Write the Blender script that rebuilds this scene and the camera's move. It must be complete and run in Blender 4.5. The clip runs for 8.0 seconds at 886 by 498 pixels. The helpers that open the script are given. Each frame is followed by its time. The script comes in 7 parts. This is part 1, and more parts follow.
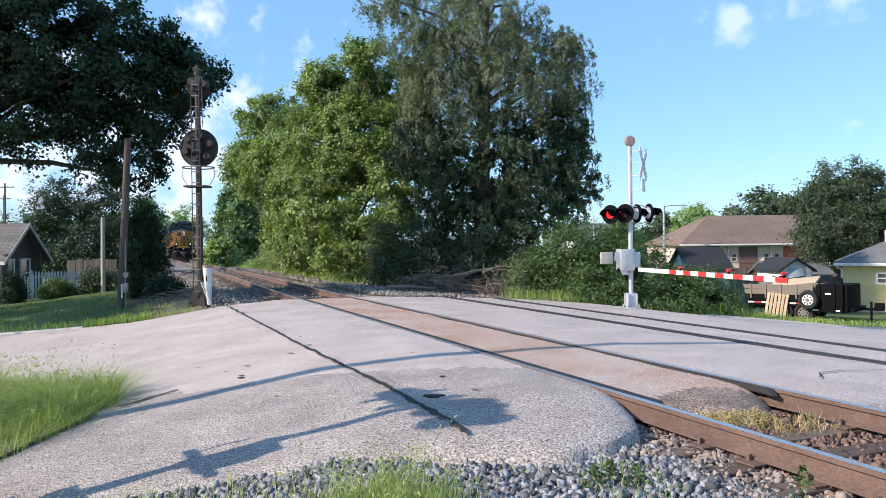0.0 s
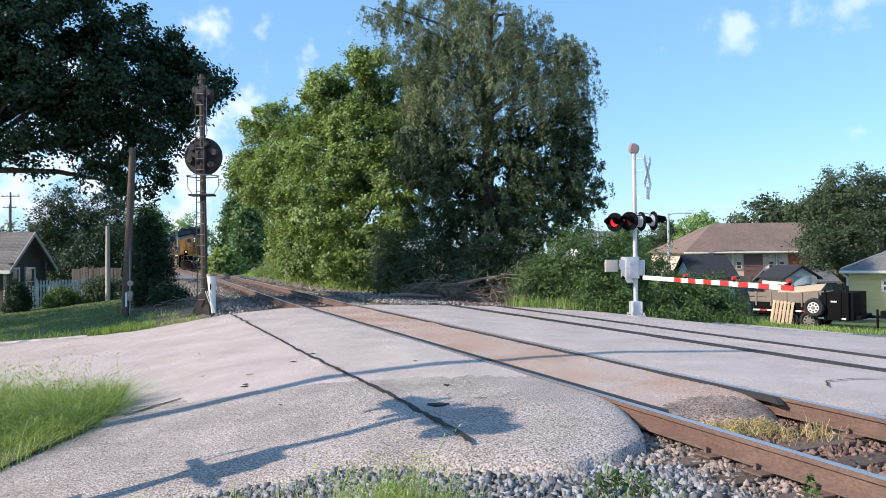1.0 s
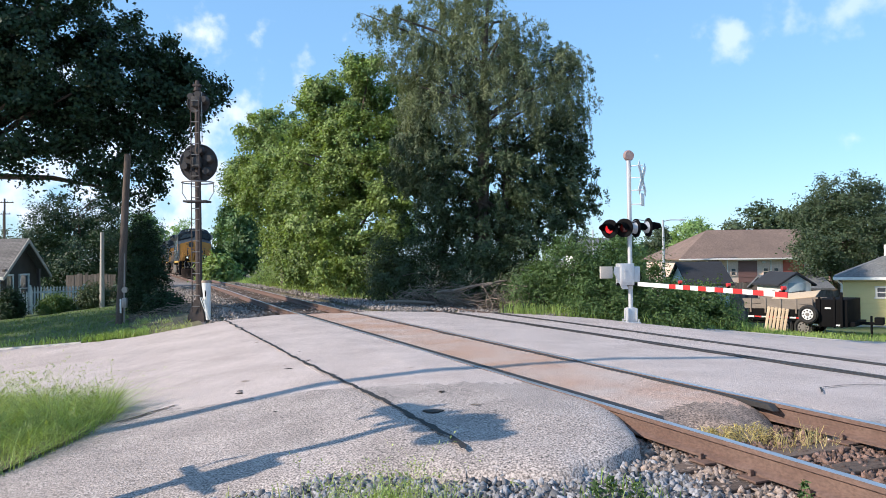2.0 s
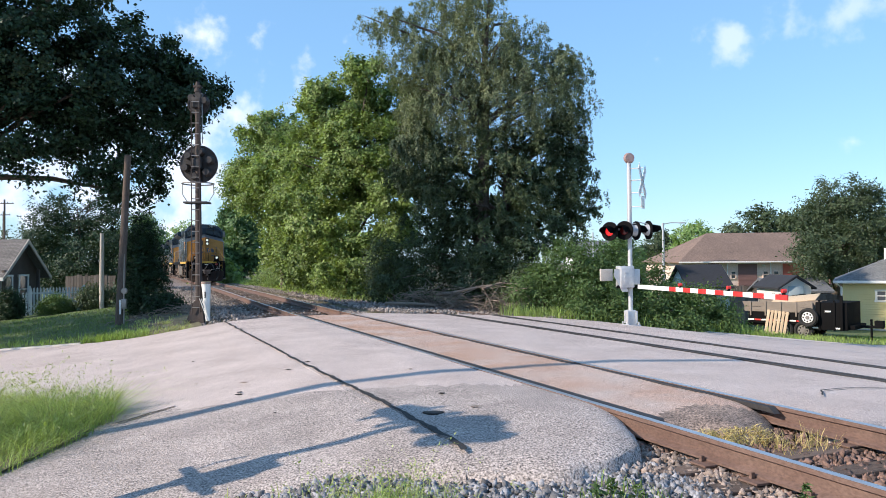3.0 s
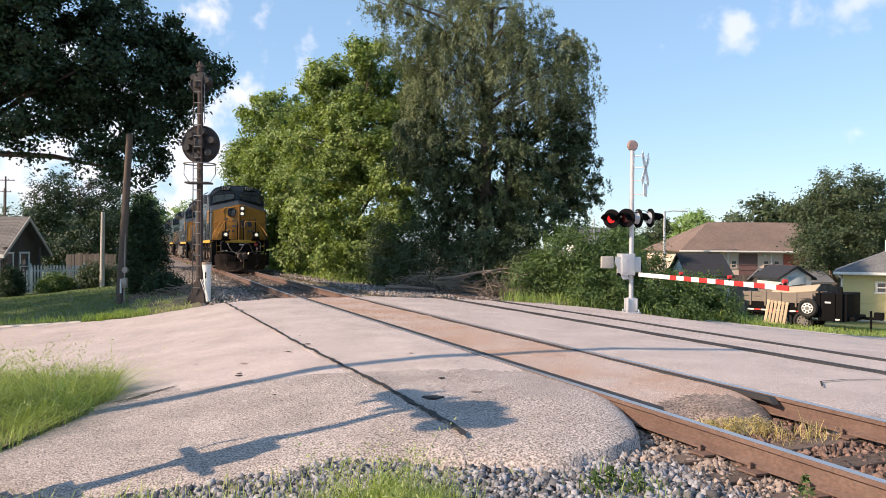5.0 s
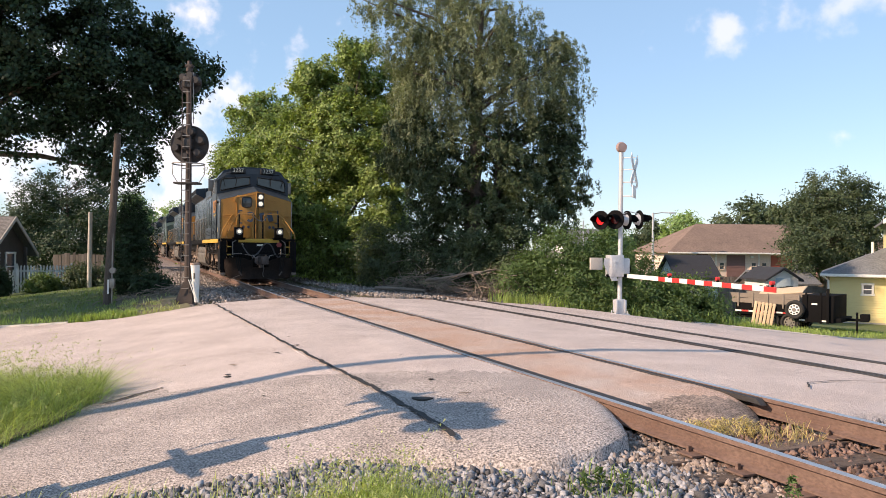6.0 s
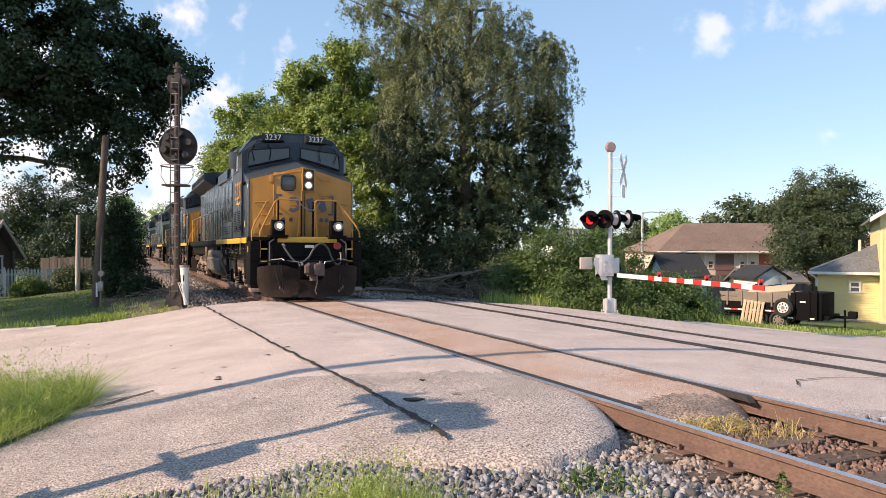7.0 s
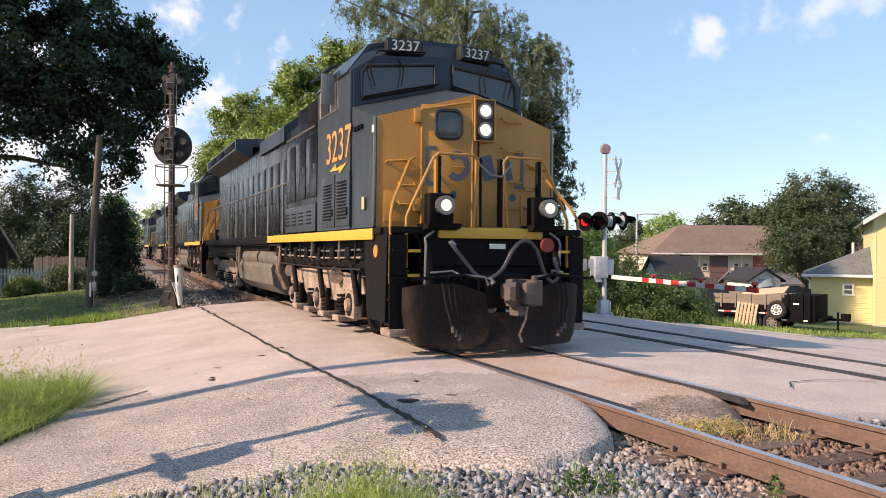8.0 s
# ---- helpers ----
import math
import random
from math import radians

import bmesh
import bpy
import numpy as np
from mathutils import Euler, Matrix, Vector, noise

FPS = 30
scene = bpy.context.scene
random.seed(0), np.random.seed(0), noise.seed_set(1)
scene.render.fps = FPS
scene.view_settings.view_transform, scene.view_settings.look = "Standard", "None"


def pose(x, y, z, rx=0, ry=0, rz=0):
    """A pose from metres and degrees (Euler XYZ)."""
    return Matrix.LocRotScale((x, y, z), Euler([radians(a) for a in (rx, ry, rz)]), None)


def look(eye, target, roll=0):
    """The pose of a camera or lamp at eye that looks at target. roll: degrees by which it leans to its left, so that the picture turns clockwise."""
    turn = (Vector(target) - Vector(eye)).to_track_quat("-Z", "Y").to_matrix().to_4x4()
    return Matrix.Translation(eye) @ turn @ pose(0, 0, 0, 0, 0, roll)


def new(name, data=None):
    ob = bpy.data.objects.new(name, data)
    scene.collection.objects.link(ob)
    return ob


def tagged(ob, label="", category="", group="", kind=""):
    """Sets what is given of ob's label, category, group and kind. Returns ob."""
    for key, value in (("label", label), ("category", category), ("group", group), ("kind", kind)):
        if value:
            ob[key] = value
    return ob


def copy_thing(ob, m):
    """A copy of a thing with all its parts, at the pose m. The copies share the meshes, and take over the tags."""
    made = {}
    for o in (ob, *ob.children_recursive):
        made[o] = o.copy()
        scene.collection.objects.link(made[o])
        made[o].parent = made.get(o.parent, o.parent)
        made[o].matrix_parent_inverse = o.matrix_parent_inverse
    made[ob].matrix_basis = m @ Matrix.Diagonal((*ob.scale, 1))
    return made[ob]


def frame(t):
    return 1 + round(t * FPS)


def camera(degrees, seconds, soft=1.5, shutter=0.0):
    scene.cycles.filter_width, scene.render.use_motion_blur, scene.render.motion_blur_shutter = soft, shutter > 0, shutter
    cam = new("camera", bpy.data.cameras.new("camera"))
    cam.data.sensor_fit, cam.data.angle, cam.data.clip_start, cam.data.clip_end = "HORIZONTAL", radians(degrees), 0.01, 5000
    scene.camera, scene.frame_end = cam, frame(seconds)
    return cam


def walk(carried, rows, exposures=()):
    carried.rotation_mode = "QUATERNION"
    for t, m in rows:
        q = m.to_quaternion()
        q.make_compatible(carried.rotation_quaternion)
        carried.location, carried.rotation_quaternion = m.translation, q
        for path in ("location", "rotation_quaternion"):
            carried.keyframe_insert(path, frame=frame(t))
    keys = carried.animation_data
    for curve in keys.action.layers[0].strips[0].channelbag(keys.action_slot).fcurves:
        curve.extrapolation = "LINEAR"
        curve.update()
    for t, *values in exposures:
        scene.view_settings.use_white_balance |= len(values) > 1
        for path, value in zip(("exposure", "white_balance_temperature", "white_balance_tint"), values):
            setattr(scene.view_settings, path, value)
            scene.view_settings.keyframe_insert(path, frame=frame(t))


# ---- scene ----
CAMERA_ROWS = [
    (0.0, 0.000, 0.000, 1.400, 0.00, -0.20, 0.60),
    (0.5, 0.008, 0.012, 1.400, 0.38, 0.10, 0.68),
    (1.0, 0.002, 0.020, 1.399, 0.31, 0.41, 0.68),
    (1.5, 0.003, 0.007, 1.402, 0.03, 0.69, 0.74),
    (3.0, -0.004, 0.023, 1.389, -0.06, 1.07, 0.49),
    (3.5, -0.021, 0.023, 1.394, 0.08, 0.79, 0.20),
    (4.0, -0.013, 0.038, 1.394, 0.24, 0.34, -0.05),
    (4.5, -0.018, 0.045, 1.395, 0.22, -0.11, -0.28),
    (6.0, -0.025, 0.039, 1.399, -0.82, -0.02, -0.62),
    (6.5, -0.027, 0.028, 1.402, -1.26, 0.03, -0.38),
    (7.0, -0.028, 0.035, 1.399, -1.56, 0.03, -0.24),
    (7.5, -0.028, 0.030, 1.399, -1.76, 0.05, -0.26),
    (8.0, -0.028, 0.033, 1.401, -1.95, 0.11, -0.45),
]
cam = camera(60.0, 8.0, soft=0.5, shutter=0.08)
walk(cam, [(t, pose(x, y, z, 90 + pitch, roll, yaw)) for t, x, y, z, yaw, pitch, roll in CAMERA_ROWS],
     exposures=[(0.0, 0.52, 5580, 7), (3.2, 0.52, 5700, 8), (4.5, 0.54, 6300, 12), (6.0, 0.58, 6850, 16), (8.0, 0.58, 6850, 16)])

# ---- world and sun ----
SUN_EL, SUN_AZ = radians(31), math.atan2(-0.94, -0.34)
world = bpy.data.worlds.new("sky")
scene.world = world
world.use_nodes = True


def build_sky():
    nt = world.node_tree
    nt.nodes.clear()
    out = nt.nodes.new("ShaderNodeOutputWorld")
    bg = nt.nodes.new("ShaderNodeBackground")
    sky = nt.nodes.new("ShaderNodeTexSky")
    sky.sky_type = "NISHITA"
    sky.sun_disc = False
    sky.sun_elevation, sky.sun_rotation = SUN_EL, SUN_AZ
    sky.air_density, sky.dust_density, sky.ozone_density = 1.0, 0.35, 2.2
    bg.inputs["Strength"].default_value = 0.128
    geo = nt.nodes.new("ShaderNodeTexCoord")
    total = None
    # small fair-weather puffs: direction, size, density
    puffs = [((0.387, 1.0, 0.290), 0.034, 0.5), ((0.535, 1.0, 0.320), 0.034, 0.42), ((0.538, 1.0, 0.155), 0.012, 0.4),
             ((-0.309, 1.0, 0.306), 0.036, 0.85), ((-0.268, 1.0, 0.190), 0.030, 0.75), ((-0.36, 1.0, 0.12), 0.15, 0.75), ((-0.58, 1.0, 0.13), 0.15, 0.75),
             ((0.1, -0.9, 0.5), 0.12, 0.5), ((-0.8, 0.2, 0.45), 0.08, 0.5)]
    warp = nt.nodes.new("ShaderNodeTexNoise")
    warp.inputs["Scale"].default_value, warp.inputs["Detail"].default_value = 26, 6
    nt.links.new(geo.outputs["Generated"], warp.inputs["Vector"])
    for way, size, dense in puffs:
        d = Vector(way).normalized()
        sub = nt.nodes.new("ShaderNodeVectorMath")
        sub.operation = "SUBTRACT"
        sub.inputs[1].default_value = d
        nt.links.new(geo.outputs["Generated"], sub.inputs[0])
        squash = nt.nodes.new("ShaderNodeVectorMath")
        squash.operation = "MULTIPLY"
        squash.inputs[1].default_value = (0.75, 0.75, 1.5)
        nt.links.new(sub.outputs[0], squash.inputs[0])
        ln = nt.nodes.new("ShaderNodeVectorMath")
        ln.operation = "LENGTH"
        nt.links.new(squash.outputs[0], ln.inputs[0])
        wob = nt.nodes.new("ShaderNodeMath")
        wob.operation = "MULTIPLY_ADD"
        wob.inputs[1].default_value = -size * 6.0
        nt.links.new(warp.outputs[0], wob.inputs[0])
        nt.links.new(ln.outputs["Value"], wob.inputs[2])
        fade = nt.nodes.new("ShaderNodeMapRange")
        fade.interpolation_type = "SMOOTHSTEP"
        for key, value in zip(("From Min", "From Max", "To Min", "To Max"), (size * -0.6 - size * 3.0, size * 1.3 - size * 3.0, dense, 0)):
            fade.inputs[key].default_value = value
        nt.links.new(wob.outputs[0], fade.inputs["Value"])
        if total is None:
            total = fade
        else:
            mx = nt.nodes.new("ShaderNodeMath")
            mx.operation = "MAXIMUM"
            nt.links.new(total.outputs[0], mx.inputs[0])
            nt.links.new(fade.outputs[0], mx.inputs[1])
            total = mx
    mix = nt.nodes.new("ShaderNodeMix")
    mix.data_type = "RGBA"
    mix.inputs[7].default_value = (7.0, 6.7, 6.9, 1)
    nt.links.new(total.outputs[0], mix.inputs[0])
    haze = nt.nodes.new("ShaderNodeMix")
    haze.data_type = "RGBA"
    haze.inputs[0].default_value = 0.45
    haze.inputs[7].default_value = (2.25, 3.85, 5.6, 1)
    nt.links.new(sky.outputs[0], haze.inputs[6])
    nt.links.new(haze.outputs[2], mix.inputs[6])
    nt.links.new(mix.outputs[2], bg.inputs["Color"])
    nt.links.new(bg.outputs[0], out.inputs["Surface"])


build_sky()
sun = new("sun", bpy.data.lights.new("sun", "SUN"))
sun.data.energy, sun.data.angle, sun.data.color = 5.0, radians(0.8), (1.0, 0.78, 0.57)
SUN_WAY = Vector((math.sin(SUN_AZ) * math.cos(SUN_EL), math.cos(SUN_AZ) * math.cos(SUN_EL), math.sin(SUN_EL)))
sun.matrix_world = look(SUN_WAY * 60, (0, 0, 0))


# ---- materials ----
def material(name, colour, rough=0.7, metal=0.0, second=None, scale=3.0, amount=0.5, grain=0.0, grain_scale=60.0, bump=0.0,
             spec=0.5, island=0.0, random_object=0.0, emit=0.0, translucent=0.0, streak=(1, 1, 1), sharp=0.0, coat=0.0):
    """Principled surface: colour broken up by stains (second, scale, amount), grain and relief."""
    m = bpy.data.materials.new(name)
    m.use_nodes = True
    nt = m.node_tree
    nt.nodes.clear()
    out = nt.nodes.new("ShaderNodeOutputMaterial")
    b = nt.nodes.new("ShaderNodeBsdfPrincipled")
    b.inputs["Roughness"].default_value, b.inputs["Metallic"].default_value = rough, metal
    b.inputs["Specular IOR Level"].default_value = spec
    b.inputs["Coat Weight"].default_value = coat
    tc = nt.nodes.new("ShaderNodeTexCoord")
    mp = nt.nodes.new("ShaderNodeMapping")
    mp.inputs["Scale"].default_value = streak
    nt.links.new(tc.outputs["Object"], mp.inputs["Vector"])
    colour_out = None

    def mixed(fac, a, c, blend="MIX"):
        mx = nt.nodes.new("ShaderNodeMix")
        mx.data_type, mx.blend_type = "RGBA", blend
        nt.links.new(fac, mx.inputs[0]) if not isinstance(fac, float) else setattr(mx.inputs[0], "default_value", fac)
        for slot, value in ((6, a), (7, c)):
            if isinstance(value, tuple):
                mx.inputs[slot].default_value = (*value, 1)
            else:
                nt.links.new(value, mx.inputs[slot])
        return mx.outputs[2]

    def ranged(value, lo, hi, a=0.0, c=1.0):
        r = nt.nodes.new("ShaderNodeMapRange")
        for key, x in zip(("From Min", "From Max", "To Min", "To Max"), (lo, hi, a, c)):
            r.inputs[key].default_value = x
        nt.links.new(value, r.inputs["Value"])
        return r.outputs[0]

    n1 = nt.nodes.new("ShaderNodeTexNoise")
    n1.inputs["Scale"].default_value, n1.inputs["Detail"].default_value, n1.inputs["Roughness"].default_value = scale, 8, 0.6
    nt.links.new(mp.outputs[0], n1.inputs["Vector"])
    other = second or tuple(c * 0.7 for c in colour)
    half = 0.22 * (1 - sharp) + 0.03 * sharp
    colour_out = mixed(ranged(n1.outputs[0], 0.5 - half, 0.5 + half, 0.0, amount), colour, other)
    n2 = nt.nodes.new("ShaderNodeTexNoise")
    n2.inputs["Scale"].default_value, n2.inputs["Detail"].default_value = grain_scale, 4
    nt.links.new(mp.outputs[0], n2.inputs["Vector"])
    if grain:
        colour_out = mixed(1.0, colour_out, ranged(n2.outputs[0], 0.3, 0.7, 1 - grain, 1 + grain), "MULTIPLY")
    if island:
        g = nt.nodes.new("ShaderNodeNewGeometry")
        colour_out = mixed(1.0, colour_out, ranged(g.outputs["Random Per Island"], 0, 1, 1 - island, 1 + island), "MULTIPLY")
    if random_object:
        o = nt.nodes.new("ShaderNodeObjectInfo")
        colour_out = mixed(1.0, colour_out, ranged(o.outputs["Random"], 0, 1, 1 - random_object, 1 + random_object), "MULTIPLY")
    nt.links.new(colour_out, b.inputs["Base Color"])
    nt.links.new(ranged(n1.outputs[0], 0.3, 0.7, max(0.02, rough - 0.08), min(1, rough + 0.08)), b.inputs["Roughness"])
    if bump:
        bp = nt.nodes.new("ShaderNodeBump")
        bp.inputs["Strength"].default_value, bp.inputs["Distance"].default_value = bump, 0.01
        nt.links.new(n2.outputs[0], bp.inputs["Height"])
        nt.links.new(bp.outputs[0], b.inputs["Normal"])
    if emit:
        nt.links.new(colour_out, b.inputs["Emission Color"])
        b.inputs["Emission Strength"].default_value = emit
    if translucent:
        tr = nt.nodes.new("ShaderNodeBsdfTranslucent")
        nt.links.new(mixed(1.0, colour_out, (1.25, 1.25, 0.5), "MULTIPLY"), tr.inputs["Color"])
        ms = nt.nodes.new("ShaderNodeMixShader")
        ms.inputs[0].default_value = translucent
        nt.links.new(b.outputs[0], ms.inputs[1])
        nt.links.new(tr.outputs[0], ms.inputs[2])
        nt.links.new(ms.outputs[0], out.inputs["Surface"])
    else:
        nt.links.new(b.outputs[0], out.inputs["Surface"])
    return m


M = {}
M["asphalt"] = material("asphalt", (0.53, 0.455, 0.42), 0.85, second=(0.37, 0.31, 0.285), scale=1.0, amount=0.95, grain=0.6, grain_scale=85, bump=0.8)
M["asphalt_old"] = material("asphalt_old", (0.41, 0.355, 0.325), 0.9, second=(0.235, 0.205, 0.19), scale=1.1, amount=0.95, grain=0.85, grain_scale=58, bump=1.0)
M["asphalt_rust"] = material("asphalt_rust", (0.46, 0.385, 0.345), 0.9, second=(0.36, 0.20, 0.12), scale=0.8, amount=0.95, grain=0.7, grain_scale=75, bump=0.8)
M["asphalt_dark"] = material("asphalt_dark", (0.33, 0.25, 0.20), 0.9, second=(0.12, 0.093, 0.08), scale=3.0, amount=0.95, grain=0.85, grain_scale=50, bump=1.0)
M["tar"] = material("tar", (0.025, 0.023, 0.022), 0.75, grain=0.4, bump=0.6)
M["rubber"] = material("rubber", (0.022, 0.021, 0.022), 0.7, second=(0.04, 0.036, 0.034), scale=5, grain=0.3)
M["soil"] = material("soil", (0.10, 0.10, 0.045), 0.95, second=(0.16, 0.13, 0.085), scale=0.5, amount=0.9, grain=0.5, grain_scale=14, bump=0.8)
M["lawn"] = material("lawn", (0.08, 0.115, 0.034), 0.95, second=(0.09, 0.11, 0.04), scale=0.8, amount=0.8, grain=0.45, grain_scale=40, bump=1.0)
# near bed: shade of the gaps between stones is in its dark colour
M["gravel_gap_shade"] = material("gravel_gap_shade", (0.085, 0.078, 0.076), 0.95, second=(0.11, 0.085, 0.07), scale=1.2, amount=0.7, grain=0.7, grain_scale=22, bump=1.0)
# far bed: paler copy, with the sunlit look put into the colour
M["gravel_far_lit"] = material("gravel_far_lit", (0.22, 0.195, 0.18), 0.95, second=(0.15, 0.11, 0.09), scale=0.9, amount=0.8, grain=0.7, grain_scale=14, bump=1.0)
M["ballast"] = material("ballast", (0.235, 0.235, 0.25), 0.85, second=(0.13, 0.13, 0.14), scale=12, island=0.75, grain=0.25, grain_scale=90, bump=0.4)
M["ballast_dusty"] = material("ballast_dusty", (0.27, 0.22, 0.19), 0.9, second=(0.17, 0.135, 0.115), scale=8, island=0.55, grain=0.3, grain_scale=90, bump=0.4)
M["ballast_rust"] = material("ballast_rust", (0.19, 0.125, 0.10), 0.9, second=(0.11, 0.062, 0.046), scale=6, island=0.6, grain=0.3, grain_scale=90, bump=0.4)
# far stones: colour raised to look sunlit
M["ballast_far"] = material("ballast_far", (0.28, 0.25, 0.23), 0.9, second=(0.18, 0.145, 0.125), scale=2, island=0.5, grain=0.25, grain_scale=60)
M["concrete"] = material("concrete", (0.45, 0.42, 0.38), 0.9, second=(0.33, 0.31, 0.28), scale=2, grain=0.2, bump=0.4)
M["rail_rust"] = material("rail_rust", (0.115, 0.068, 0.052), 0.75, second=(0.175, 0.115, 0.09), scale=2.5, amount=0.8, grain=0.25, grain_scale=30, bump=0.25, streak=(1, 1, 2))
M["rail_old"] = material("rail_old", (0.07, 0.045, 0.035), 0.8, second=(0.11, 0.075, 0.06), scale=3, grain=0.3, grain_scale=30, bump=0.2)
M["rail_head"] = material("rail_head", (0.62, 0.62, 0.64), 0.38, 0.85, second=(0.46, 0.44, 0.42), scale=4, amount=0.6)
M["tie"] = material("tie", (0.09, 0.06, 0.045), 0.9, second=(0.16, 0.12, 0.095), scale=2, amount=0.8, grain=0.4, grain_scale=20, bump=0.8, streak=(1, 8, 1), random_object=0.25)
M["bark"] = material("bark", (0.09, 0.07, 0.055), 0.95, second=(0.15, 0.125, 0.10), scale=3, grain=0.4, grain_scale=25, bump=1.0, streak=(3, 3, 0.6))
M["deadwood"] = material("deadwood", (0.22, 0.18, 0.145), 0.95, second=(0.12, 0.09, 0.07), scale=3, grain=0.3, bump=0.5, island=0.4)


def leafy(name, colour, second, translucent=0.35, island=0.35):
    colour, second = tuple(c * k for c, k in zip(colour, (1.38, 1.58, 1.75))), tuple(c * k for c, k in zip(second, (1.32, 1.5, 1.7)))
    return material(name, colour, 0.55, second=second, scale=0.35, amount=0.9, island=island, translucent=translucent, spec=0.3)


# near-black green: the oaks' backlit shade is put into the leaf colour
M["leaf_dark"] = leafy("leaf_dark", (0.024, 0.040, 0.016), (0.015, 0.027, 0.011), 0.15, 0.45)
M["leaf_maple"] = leafy("leaf_maple", (0.192, 0.220, 0.064), (0.105, 0.134, 0.043), 0.30, 0.5)
M["leaf_willow"] = leafy("leaf_willow", (0.155, 0.160, 0.088), (0.105, 0.115, 0.056), 0.25, 0.4)
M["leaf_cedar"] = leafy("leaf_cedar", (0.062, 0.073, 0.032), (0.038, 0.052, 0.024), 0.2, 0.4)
M["leaf_bush"] = leafy("leaf_bush", (0.058, 0.086, 0.027), (0.08, 0.11, 0.032), 0.3)
# leaves of the skyline trees: distance haze is mixed into these two colours
M["leaf_far_haze"] = leafy("leaf_far_haze", (0.095, 0.135, 0.05), (0.07, 0.105, 0.04), 0.25)
M["leaf_pale_haze"] = leafy("leaf_pale_haze", (0.20, 0.25, 0.09), (0.16, 0.21, 0.07), 0.35)
M["grass"] = leafy("grass", (0.175, 0.22, 0.05), (0.25, 0.27, 0.09), 0.4, 0.5)
M["lawn_blade"] = leafy("lawn_blade", (0.095, 0.125, 0.035), (0.115, 0.14, 0.045), 0.3, 0.4)
M["straw"] = leafy("straw", (0.42, 0.30, 0.105), (0.33, 0.24, 0.10), 0.2)
M["grass_dry"] = leafy("grass_dry", (0.30, 0.28, 0.12), (0.24, 0.26, 0.09), 0.4)

# ---- building helpers ----
TRACK = radians(22)
CU, SU = math.cos(TRACK), math.sin(TRACK)


def uv(u, v, z=0.0):
    """World point from the distance u across the track and v along it."""
    return Vector((u * CU - v * SU, u * SU + v * CU, z))


PROFILE_U = [-300, -60, -30, -15, -8, -3.3, 0, 2.2, 3.6, 6.3, 8.4, 10, 11.5, 13.2, 16, 22, 30, 60, 300]
PROFILE_Z = [-2.6, -2.4, -2.2, -1.7, -1.25, -0.8, -0.42, -0.08, 0, 0, -0.1, -0.18, -0.28, -0.42, -0.78, -1.4, -1.9, -2.4, -2.6]


def lift(u):
    """Height of the humped crossing and of the land beside it."""
    return float(np.interp(u, PROFILE_U, PROFILE_Z))


def smooth(ob, angle=35):
    me = ob.data
    me.polygons.foreach_set("use_smooth", [True] * len(me.polygons))
    me.set_sharp_from_angle(angle=radians(angle))
    return ob


def mesh_of(name, bm):
    me = bpy.data.meshes.new(name)
    bmesh.ops.recalc_face_normals(bm, faces=bm.faces)
    bm.to_mesh(me)
    bm.free()
    return me


def part(name, bm, mat, parent=None, label="", m=None, angle=35):
    ob = new(name, mesh_of(name, bm))
    for x in (mat if isinstance(mat, (list, tuple)) else [mat]):
        ob.data.materials.append(x)
    smooth(ob, angle)
    if m is not None:
        ob.matrix_basis = m
    if parent is not None:
        ob.parent = parent
    if label:
        tagged(ob, label)
    return ob


def thing(name, label, category, group="", m=None, kind=""):
    ob = new(name)
    ob.empty_display_size = 0.2
    if m is not None:
        ob.matrix_basis = m
    return tagged(ob, label, category, group, kind)


def box(bm, c, s, bevel=0.0, turn=None):
    """A box with centre c and size s."""
    got = bmesh.ops.create_cube(bm, size=1.0)
    vs = got["verts"]
    m = Matrix.Translation(c) @ (turn or Matrix()) @ Matrix.Diagonal((*s, 1))
    bmesh.ops.transform(bm, matrix=m, verts=vs)
    if bevel:
        es = list({e for v in vs for e in v.link_edges})
        bmesh.ops.bevel(bm, geom=es, offset=bevel, segments=2, affect="EDGES", profile=0.6)
    return bm


def boxed(c, s, bevel=0.0, turn=None):
    return box(bmesh.new(), c, s, bevel, turn)


def rod(bm, p0, p1, r0, r1=None, n=8, caps=True):
    """A round bar from p0 to p1."""
    p0, p1 = Vector(p0), Vector(p1)
    r1 = r0 if r1 is None else r1
    d = p1 - p0
    q = d.to_track_quat("Z", "Y").to_matrix().to_4x4()
    got = bmesh.ops.create_cone(bm, cap_ends=caps, segments=n, radius1=r0, radius2=r1, depth=d.length)
    bmesh.ops.transform(bm, matrix=Matrix.Translation((p0 + p1) / 2) @ q, verts=got["verts"])
    return bm


def pipe(bm, pts, r, n=7):
    """A bent bar through the points."""
    pts = [Vector(p) for p in pts]
    rings = []
    for i, p in enumerate(pts):
        d = (pts[min(i + 1, len(pts) - 1)] - pts[max(i - 1, 0)]).normalized()
        a = d.orthogonal().normalized() if not rings else (last - d * last.dot(d)).normalized()
        last = a
        b = d.cross(a)
        rr = r[i] if isinstance(r, (list, tuple)) else r
        rings.append([bm.verts.new(p + (a * math.cos(2 * math.pi * k / n) + b * math.sin(2 * math.pi * k / n)) * rr) for k in range(n)])
    for r0, r1 in zip(rings, rings[1:]):
        for k in range(n):
            bm.faces.new((r0[k], r0[(k + 1) % n], r1[(k + 1) % n], r1[k]))
    bm.faces.new(rings[0][::-1])
    bm.faces.new(rings[-1])
    return bm


